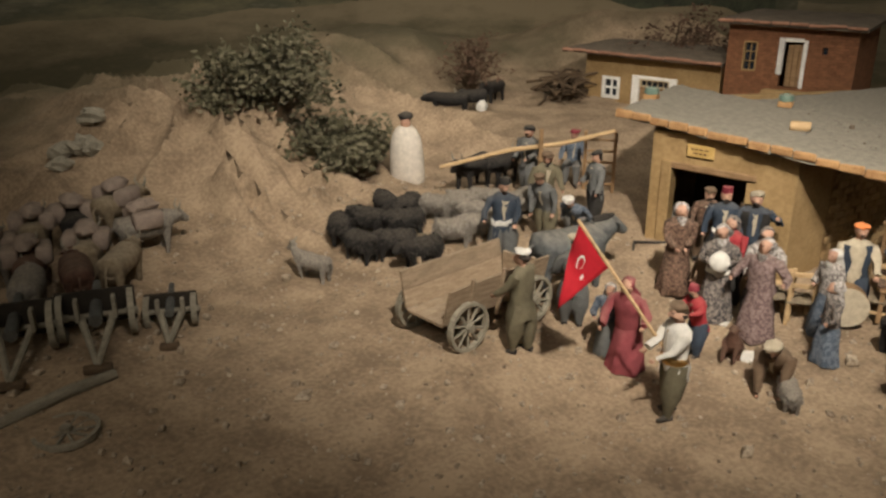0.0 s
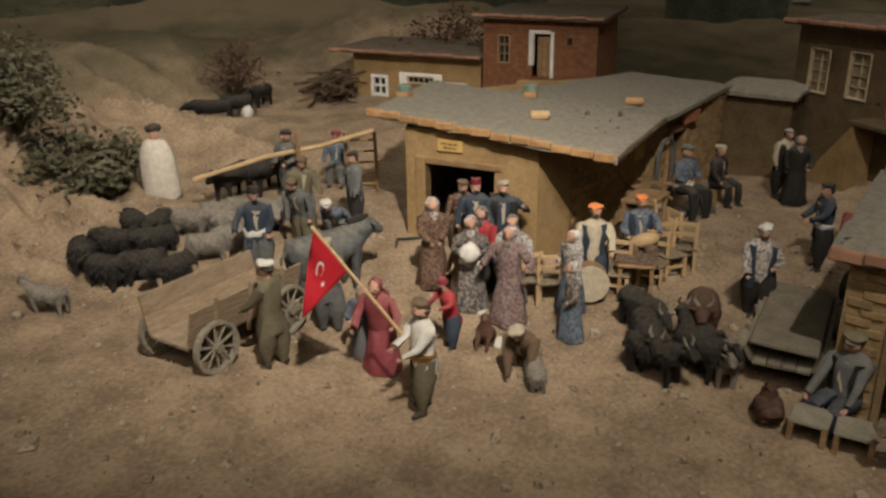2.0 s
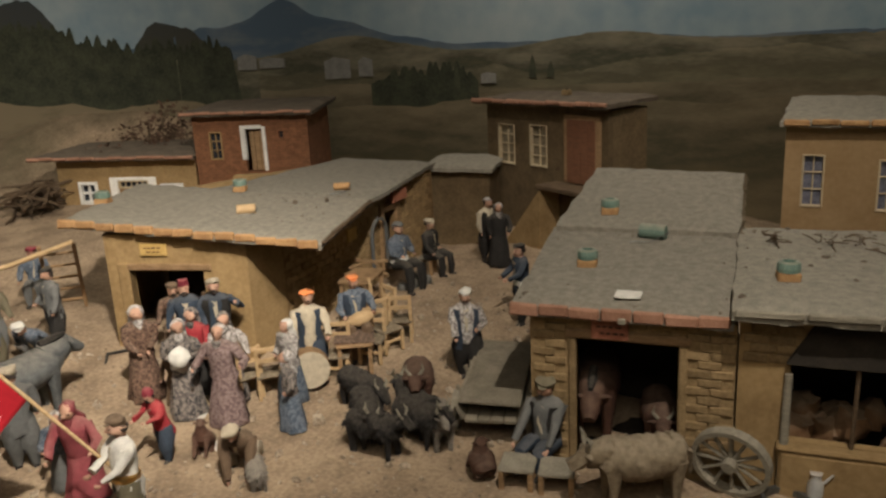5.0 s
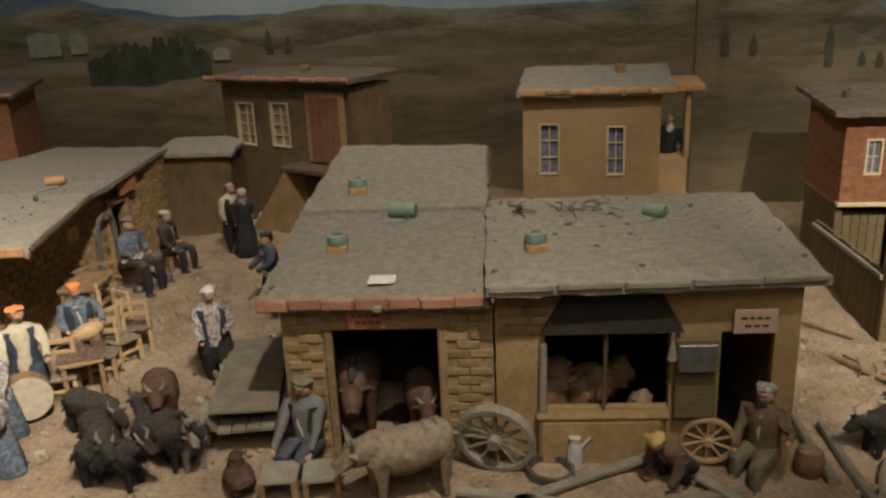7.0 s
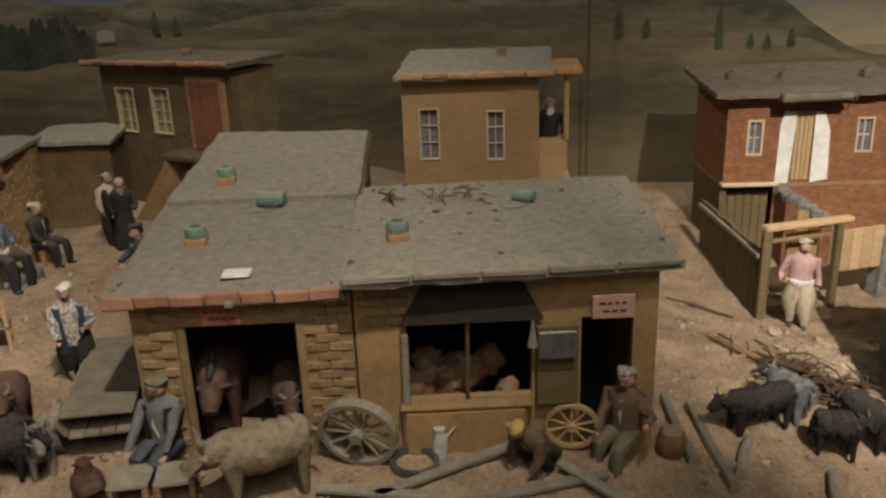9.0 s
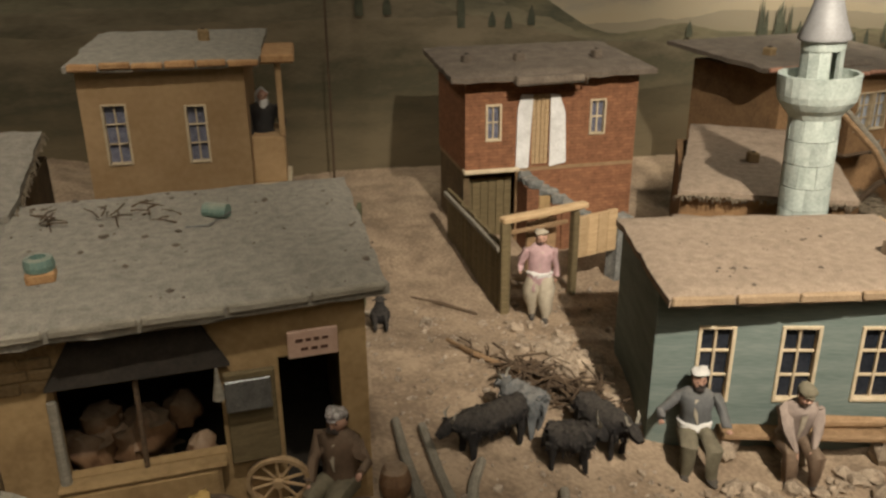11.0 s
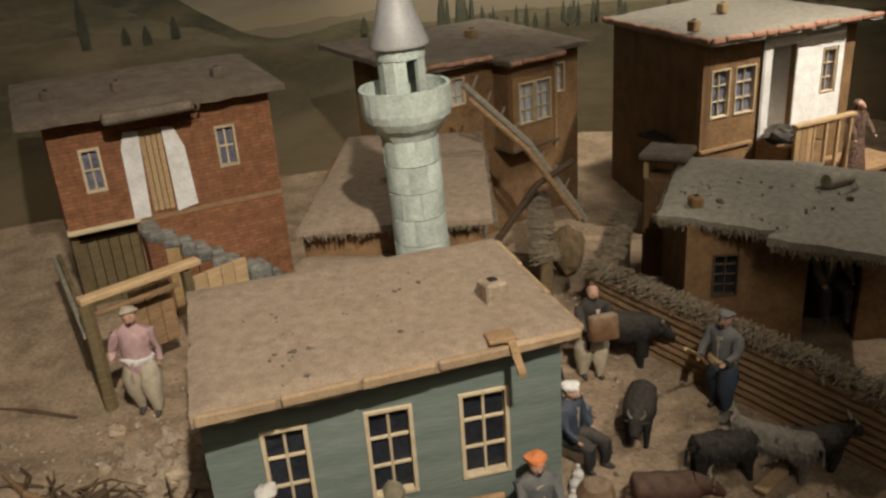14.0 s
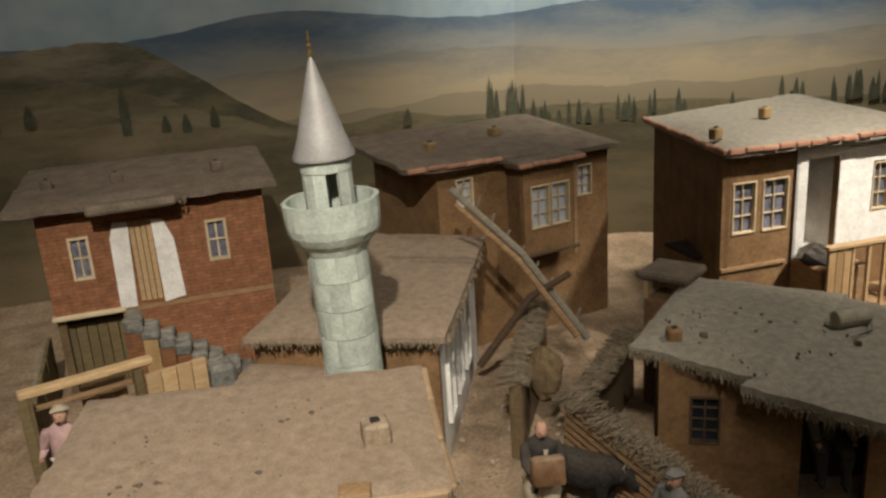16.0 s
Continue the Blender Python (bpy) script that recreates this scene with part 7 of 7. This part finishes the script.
for i in range(600):
    u = rng.uniform(0, L2)
    z = -.026 + rng.uniform(-.004, .016)
    s.tube([(u, .015 + rng.uniform(0, .035), z), (u + rng.gauss(0, .024), -.03 + rng.uniform(0, .03), z - rng.uniform(-.004, .012))], [.0017, .0009], 4)
part("straw_top", s, straw, bw, "dusty straw coping", kind="stuff")


def fringe(house, p, q, n, L, seed):
    """Straw ends under the rim of an earth roof."""
    rng = random.Random(seed)
    inv = world_in(house)
    p, q = inv @ Vector(p), inv @ Vector(q)
    s = Shape()
    for i in range(n):
        a = p.lerp(q, rng.random()) + Vector((rng.gauss(0, .003), rng.gauss(0, .003), rng.uniform(-.004, .003)))
        s.tube([a, a + Vector((rng.gauss(0, .004), rng.gauss(0, .004), -L * rng.uniform(.3, 1)))], [.002, .001], 4)
    part("straw_fringe", s, straw, house, kind="stuff")


fringe(yard_house, (1.945, -2.49, .122), (1.66, -2.625, .122), 170, .022, 1)
fringe(yard_house, (1.70, -2.57, .112), (1.44, -2.715, .102), 170, .022, 2)
fringe(yard_house, (1.95, -2.49, .122), (2.2, -2.835, .13), 120, .018, 3)
fringe(mosque, (2.325, -1.772, .152), (2.105, -2.152, .152), 200, .016, 4)
fringe(mosque, (2.105, -2.16, .152), (2.68, -2.515, .172), 200, .02, 5)
fringe(red_house, (2.80, -1.51, .385), (2.79, -1.73, .385), 110, .02, 6)
chimney(yard_house, .03, .06, .137, .03, .03, mud_brown)
privy = thing("small_shed", "small mud shed with a pale post at the yard's corner", "shed", pose(2.2, -2.79, 0, 0, 0, -60))
part("body", Shape().block(-.05, .05, -.05, .05, -.25, .1, .004), mud_brown, privy)
part("roof", Shape().block(-.065, .065, -.065, .065, .15, .17, .006).ruffle(.004, 40), roof_dark, privy)
for sx in (-1, 1):
    for sy in (-1, 1):
        part("post", Shape().block(sx * .045 - .006, sx * .045 + .006, sy * .045 - .006, sy * .045 + .006, .1, .15, .001), wood_pale, privy)

# Well sweep: long spiked beam on a forked post.
sw = thing("well_sweep", "long notched beam resting on a crossed support", "well sweep", pose(0, 0, 0))
part("beam", Shape().tube([(2.5, -2.345, .375), (2.43, -2.50, .20), (2.38, -2.66, -.05)], [.009, .011, .012], 8).ruffle(.002, 30), wood_grey, sw)
part("beam", Shape().tube([(2.475, -2.345, .34), (2.41, -2.48, .19), (2.36, -2.62, -.03)], [.007, .009, .01], 8).ruffle(.002, 30), wood, sw)
for k in range(9):
    p = Vector((2.5, -2.345, .375)).lerp(Vector((2.38, -2.66, -.05)), .06 + k * .105)
    part("peg", Shape().tube([p, p + Vector((-.015, -.012, .045))], [.004, .003], 5), wood_grey, sw)
part("support", Shape().tube([(2.36, -2.60, .145), (2.42, -2.52, .08), (2.5, -2.40, -.12)], [.009, .01, .011], 8), wood_dark, sw)
solid("hay_bale", Shape().ball((0, 0, .05), (.045, .04, .065), 14, 0, None, .25, 3), mud_dark, "dark brown upright bundle by the straw wall", "bundle", pose(2.17, -2.42, -.06))
F("doorway_figurine", "figurine in pale shirt and dark waistcoat in the yard house door", 1.70, -2.775, 150, .21, "sit", top=c_olive, legs=c_black, hat=c_black, vest=c_black, left=(.24, .14, .55), right=(.24, -.12, .55), seat=.3, z=-.1)
F("woman_figurine", "woman figurine in brown print robe on the porch terrace", 2.10, -3.47, 170, .2, top=c_rust, legs=c_rust, hat=c_rust, hat_kind="scarf", skirt=True, z=-.012)
solid("dark_sack", Shape().ball((0, 0, .02), (.04, .05, .03), 10, 0, None, .5, 2), c_black, "dark full sack lying on the terrace", "sack", pose(2.20, -3.25, .1))
solid("tin_pail", Shape().spin([(.014, 0), (.018, .03), (.016, .031), (.013, .004)], n=12), tin, "bright pail on the terrace", "pail", pose(2.15, -3.285, .1))
F("balcony_figurine", "dark figurine with white scarf on the balcony", 2.50, -.745, 185, .2, top=c_black, legs=c_black, hat=c_white, hat_kind="scarf", skirt=True, z=.25)
solid("utility_pole", Shape().tube([(3.62, -1.08, -.15), (3.62, -1.08, 1.0)], .0045, 8), wood_dark, "thin dark pole before the panorama wall", "pole")

# Side of the smithy: green boards and grey beams.
olive_board = surf("faded_olive_board", (0.07, 0.074, 0.038), (0.135, 0.13, 0.07), 26, 0.85, 0.3, stretch=(1, 1, .3))
gb = thing("side_boards", "faded green board fence behind the smithy", "boards", front((2.22, -.866), (2.53, -.965), 0)[0])
planks(gb, .0, .32, -.16, .15, -.012, -.002, 6, olive_board)
part('corner_post', Shape().block(-.03, -.001, -.016, .012, -.16, .17, .004), olive_board, gb)
for (x0, y0), (x1, y1) in (((1.62, -.88), (1.88, -.90)), ((1.55, -.93), (1.85, -.945)), ((1.60, -.96), (1.72, -1.02)), ((1.5, -1.1), (1.62, -1.14))):
    z0, z1 = relief(x0, y0) + .01, relief(x1, y1) + .012
    solid("grey_beam", Shape().tube([(x0, y0, z0), ((x0 + x1) / 2, (y0 + y1) / 2 + .004, (z0 + z1) / 2), (x1, y1, z1)], [.011, .01, .009], 8).ruffle(.002, 30, x0), wood_grey, "weathered grey beam lying beside the smithy", "beam", group="grey beams")

# ---------------------------------------------------------------- northern hill
leaf_dark = surf("olive_leaves", (0.05, 0.05, 0.025), (0.15, 0.135, 0.08), 60, 0.8, 0.2, dust=DUST, dust_amount=0.25)
leaf_red = surf("rusty_leaves", (0.07, 0.04, 0.025), (0.14, 0.085, 0.055), 60, 0.85, 0.2)
bush("green_bush", "dense dusty olive-green bush on the cloth hill", 1.20, 2.24, relief(1.20, 2.24) + .02, .21, 3200, leaf_dark, 1, .85, .011, 26)
bush("green_bush", "dense dusty olive-green bush on the cloth hill", 1.05, 2.30, relief(1.05, 2.30) + .02, .17, 2000, leaf_dark, 5, .85, .011, 22)
bush("green_bush", "low dusty olive-green bush by the shepherd", 1.35, 2.07, relief(1.35, 2.07) + .02, .17, 2200, leaf_dark, 2, .75, .011, 22)
bush("green_bush", "low dusty olive-green bush by the shepherd", 1.27, 2.14, relief(1.27, 2.14) + .02, .16, 1600, leaf_dark, 12, .75, .011, 22)
bush("rusty_shrub", "small rusty-leaved tree on the slope", 2.32, 2.68, relief(2.32, 2.68) + .05, .17, 900, leaf_red, 3, 1.1, .009, 22)
bush("rusty_shrub", "rusty-leaved thicket behind the small house", 3.15, 2.25, relief(3.15, 2.25) + .1, .26, 900, leaf_red, 4, .8)
bush("rusty_shrub", "rusty-leaved thicket behind the small house", 3.22, 1.95, relief(3.22, 1.95) + .12, .2, 700, leaf_red, 6, .8)
bush("dark_thorn", "dark thorny shrub behind the houses", 2.98, .28, .3, .07, 200, leaf_red, 7, .8)
bush("dark_thorn", "dark thorny shrub between the houses", 2.62, -.3, .05, .1, 260, leaf_dark, 8, .9)
sticks("brush_heap", "dark heap of branches beside the small house", 2.62, 2.42, 2.78, 2.50, 60, .2, 9, .04, wood_dark, .006, .1)
for x, y, r in ((.63, 2.42, .05), (.58, 2.46, .045), (.68, 2.48, .04), (.55, 2.38, .035), (.64, 2.38, .035)):
    solid("pale_rock", Shape().ball((0, 0, r * .4), (r, r * .8, r * .6), 10, 0, None, .6, x * 9), stone, "pale grey rock on the northern slope", "rock", pose(x, y, relief(x, y)), "pale rocks")

# Pack animals and small field guns at the northern end.


def field_gun(x, y, yaw, k=1.0):
    g = thing("field_gun", "dark field gun with a wide shield on two wheels", "gun", pose(x, y, relief(x, y), 0, 0, yaw), "field guns")
    r, w, L = .048 * k, .066 * k, .15 * k
    for sy in (-1, 1):
        wheel_parts(g, pose(0, sy * w, r), r, 8, .012)
        part("trail", Shape().tube([(-.01, sy * .03 * k, r), (-L, 0, .01)], [.008, .006], 7), wood_grey, g)
        part("shield_stay", Shape().block(-.03 * k, -.006, sy * .035 * k - .004, sy * .035 * k + .004, r, r + .045 * k, .001), wood_grey, g)
    part("axle", Shape().tube([(0, -w - .008, r), (0, w + .008, r)], .006, 8, side=(1, 0, 0)), wood_grey, g)
    part("barrel", Shape().tube([(-.06 * k, 0, r + .012), (0, 0, r + .018), (.1 * k, 0, r + .03)], [.013 * k, .012 * k, .008 * k], 10), iron, g)
    part("spade", Shape().block(-L - .014, -L + .006, -.026 * k, .026 * k, 0, .012, .002), wood_dark, g)
    part("shield", Shape().block(.012, .017, -.075 * k, .075 * k, r * .5, r + .05 * k, .002), shade_and_black, g)


for x, y, a, k in ((.24, 1.56, 72, 1.0), (.385, 1.53, 72, 1.0), (.53, 1.52, 66, .72)):
    field_gun(x, y, a, k)
solid("grey_log", Shape().tube([(.14, 1.30, .055), (.27, 1.34, .058), (.36, 1.36, .055)], [.011, .012, .01], 10), wood_grey, "thick grey log on the ground", "log")
cw = thing("spare_cartwheel", "spoked wheel lying on the ground", "wheel", pose(.24, 1.24, .04, 90, 0, 0))
wheel_parts(cw, pose(0, 0, 0), .055, 10, .01)
for x, y, a, m_ in ((.38, 1.98, 10, h_tan), (.47, 1.98, 20, h_black), (.57, 1.95, 330, h_tan), (.33, 1.83, 15, h_brown), (.46, 1.84, 5, h_tan), (.28, 1.92, 15, h_grey), (.60, 1.86, 300, h_grey), (.40, 1.72, 20, h_brown), (.5, 1.74, 350, h_tan), (.3, 1.72, 10, h_grey)):
    ox = beast("pack_ox", "pack ox figure loaded with pale bundles", x, y, a + 60, .14, .11, m_, "cow", .2)
    if y > 1.8:
        load = Shape().ball((0, 0, .018), (.04, .026, .018), 12, 0, None, .4, x * 9)
        for sy in (-1, 1):
            load.block(-.034, .034, sy * .034 - .017, sy * .034 + .017, -.03, .012, .006)
        solid("pale_pack", load.ruffle(.004, 40, x * 5), c_beige, "pale pack slung over an ox's back", "pack", pose(x, y, relief(x, y) + .105, 0, 0, a + 60), "pale packs", smooth=True)

# ---------------------------------------------------------------- painted trees on the panorama


def painted_tree(s0, z0, h, w, depth=0.02):
    x, y, nx, ny = along(s0)
    pts = [(-.5, 0), (.5, 0), (.5, .35), (.36, .6), (.22, .8), (0, 1), (-.25, .78), (-.42, .55), (-.5, .3)]
    tx, ty = -ny, nx
    sh = Shape()
    sh.v = [(x + nx * depth + tx * a * w, y + ny * depth + ty * a * w, z0 + b * h) for a, b in pts]
    sh.f, sh.m = [tuple(range(len(pts)))], [0]
    return sh


cypress_paint = surf("painted_cypress", (0.045, 0.048, 0.03), (0.085, 0.086, 0.055), 20, 0.9, 0.02)
rng = random.Random(3)
for k in range(70):
    tall = k < 11
    s0 = rng.uniform(10.9, 11.13) if tall else rng.choice((rng.uniform(11.15, 11.75), rng.uniform(11.6, 12.7), rng.uniform(12.35, 12.75)))
    z0 = (.3 if tall else .3 + .07 * ramp_to(s0, 11.1, 12.6)) + rng.uniform(-.01, .015)
    h = rng.uniform(.1, .23) if tall else rng.uniform(.05, .12)
    solid("painted_tree", painted_tree(s0, z0, h, rng.uniform(.014, .026), .02 + .0004 * (k % 7)), cypress_paint, "painted cypress on the panorama wall", "painted tree", group="painted trees", kind="structure")
for s0, z0, h in ((6.95, .5, .16), (7.3, .58, .1), (7.38, .58, .07), (9.56, .44, .18), (9.69, .44, .06), (9.76, .43, .07), (9.86, .44, .08), (10.6, .36, .07), (9.15, .5, .12), (9.26, .5, .08)):
    solid("painted_tree", painted_tree(s0, z0, h, .032), cypress_paint, "painted cypress on the panorama wall", "painted tree", group="painted trees", kind="structure")

pale_house_paint = surf("painted_pale_houses", (0.2, 0.19, 0.17), (0.3, 0.29, 0.26), 30, 0.9, 0.02)
for k, (s0, z0, w, h) in enumerate(((5.9, .655, .1, .075), (6.03, .66, .13, .05), (6.36, .6, .13, .1), (6.5, .605, .07, .09), (7.1, .56, .07, .05))):
    x, y, nx, ny = along(s0)
    d = .021 + .0006 * k
    solid("painted_house", Shape().add([(x + nx * d + ny * w * a, y + ny * d - nx * w * a, z0 + b * h) for a, b in ((-.5, 0), (.5, 0), (.5, .8), (.1, 1), (-.5, .85))], [(0, 1, 2, 3, 4)]), pale_house_paint, "painted pale village house on the panorama wall", "painted house", group="painted houses", kind="structure")

# ---------------------------------------------------------------- loose earth and stones
pebble = surf("pebble", (0.14, 0.1, 0.065), (0.5, 0.41, 0.3), 45, 0.95, 0.4, fine=3)
rng = random.Random(14)
s = Shape()
for i in range(12500):
    x, y = rng.uniform(.1, 2.5), rng.uniform(-2.5, 2.0)
    if x < .25 - .41 * y or (x > 1.62 and -.9 < y < .15) or (x > 1.8 and y > .85) or (1.58 < x < 2.1 and -2.0 < y < -1.38):
        continue
    r = .0025 * math.exp(rng.gauss(0, .6))
    s.ball((x, y, relief(x, y) + r * .35), (r * rng.uniform(.8, 1.5), r * rng.uniform(.8, 1.5), r * .9), 4, 0, None, .6, i)
solid("pebbles", s, pebble, "scattered pebbles and crumbs of earth", "pebbles", kind="stuff")
s = Shape()
for x0, x1, y0, y1, z0, z1, n in ((1.64, 2.1, -.25, .14, .288, .326, 260), (1.64, 2.14, -.85, -.27, .322, .336, 420), (1.85, 2.3, .78, 1.3, .34, .352, 160), (1.69, 1.92, -1.9, -1.5, .189, .197, 130), (1.7, 2.0, -2.9, -2.6, .138, .146, 120)):
    for i in range(n):
        u, v = rng.random(), rng.random()
        r = .0016 * math.exp(rng.gauss(0, .6))
        s.ball((x0 + (x1 - x0) * u, y0 + (y1 - y0) * v, z0 + (z1 - z0) * u), (r * 1.4, r * 1.2, r), 4, 0, None, .6, i)
solid("roof_crumbs", s, roof_dark, "dark crumbs of earth lying on the roofs", "crumbs", kind="stuff")
fringe(store, (2.09, -.264, .33), (2.5, -.264, .388), 120, .02, 9)
for i in range(70):
    t = rng.random()
    if i < 40:
        x, y = 1.62 - .14 * t + rng.gauss(0, .03) - .03, -1.40 - .55 * t
    else:
        x, y = 2.1 + rng.gauss(0, .12), -1.38 + rng.gauss(0, .05)
        if x < 1.85:
            continue
    r = rng.uniform(.008, .022)
    solid("rough_stone", Shape().ball((0, 0, r * .3), (r, r * rng.uniform(.7, 1.1), r * .75), 8, 0, None, .7, i), clod, "rough pale stone on the earth", "stone", pose(x, y, relief(x, y), 0, 0, i * 40), "rough stones")

rng = random.Random(31)
s = Shape()
for i in range(620):
    t = rng.random()
    if i < 330:
        x, y = 1.60 - .17 * t + rng.gauss(0, .045) - .04, -1.30 - .7 * t
    else:
        x, y = rng.gauss(2.08, .16), rng.gauss(-1.34, .05)
    if 1.6 < x and y < -1.4 + .3 * (x - 1.75) * -1 and x < 2.1:
        continue
    r = .0045 * math.exp(rng.gauss(0, .5))
    s.ball((x, y, relief(x, y) + r * .3), (r * rng.uniform(.8, 1.4), r * rng.uniform(.8, 1.4), r * .8), 6, 0, None, .7, i)
solid("rubble", s, clod, "loose pale rubble before the hall and in the alley", "rubble", kind="stuff")

# Mud bricks of the stable front, course by course.
rng = random.Random(6)
brick_meshes = [Shape().block(-.0213, .0213, -.0035, .0035, -.0082, .0082, .002).ruffle(.0016, 70, k * 3.1).mesh("brick", mud_brick) for k in range(5)]
for j in range(18):
    z = -.05 + j * .0178
    x = .006 + (.022 if j % 2 else 0)
    while x < .38:
        inside = .064 < x < .312 and z < .25
        if not inside and x > .018:
            part("brick", rng.choice(brick_meshes), None, stable, m=pose(x, -.001, z + .008, rng.uniform(-3, 3), rng.uniform(-2, 2), rng.uniform(-3, 3)))
        x += .0445

pm, L = front((1.98, .868), (2.95, .82), 0)
local = world_in(cafe) @ pm
ochre_brick = surf("ochre_brick", (0.22, 0.145, 0.068), (0.36, 0.245, 0.12), 26, 0.95, 0.5)
ochre_meshes = [Shape().block(-.0213, .0213, -.0035, .0035, -.0082, .0082, .002).ruffle(.0016, 70, k * 3.7).mesh("brick", ochre_brick) for k in range(5)]
for j in range(15):
    z = .005 + j * .0205
    x = .03 + (.024 if j % 2 else 0)
    while x < .93:
        if not (.53 < x < .70) and z < .3:
            part("brick", rng.choice(ochre_meshes), None, cafe, m=local @ pose(x, -.0005, z + .008, rng.uniform(-3, 3), rng.uniform(-2, 2), rng.uniform(-3, 3)) @ Matrix.Diagonal((1.06, 1, 1.15, 1)))
        x += .0485
for j in range(4):
    for i in range(2):
        part("brick", rng.choice(brick_meshes), None, smithy, m=pose(.028 + .044 * i + (.012 if j % 2 else 0), -.001, .215 + .0185 * j, rng.uniform(-3, 3), rng.uniform(-2, 2), rng.uniform(-3, 3)))
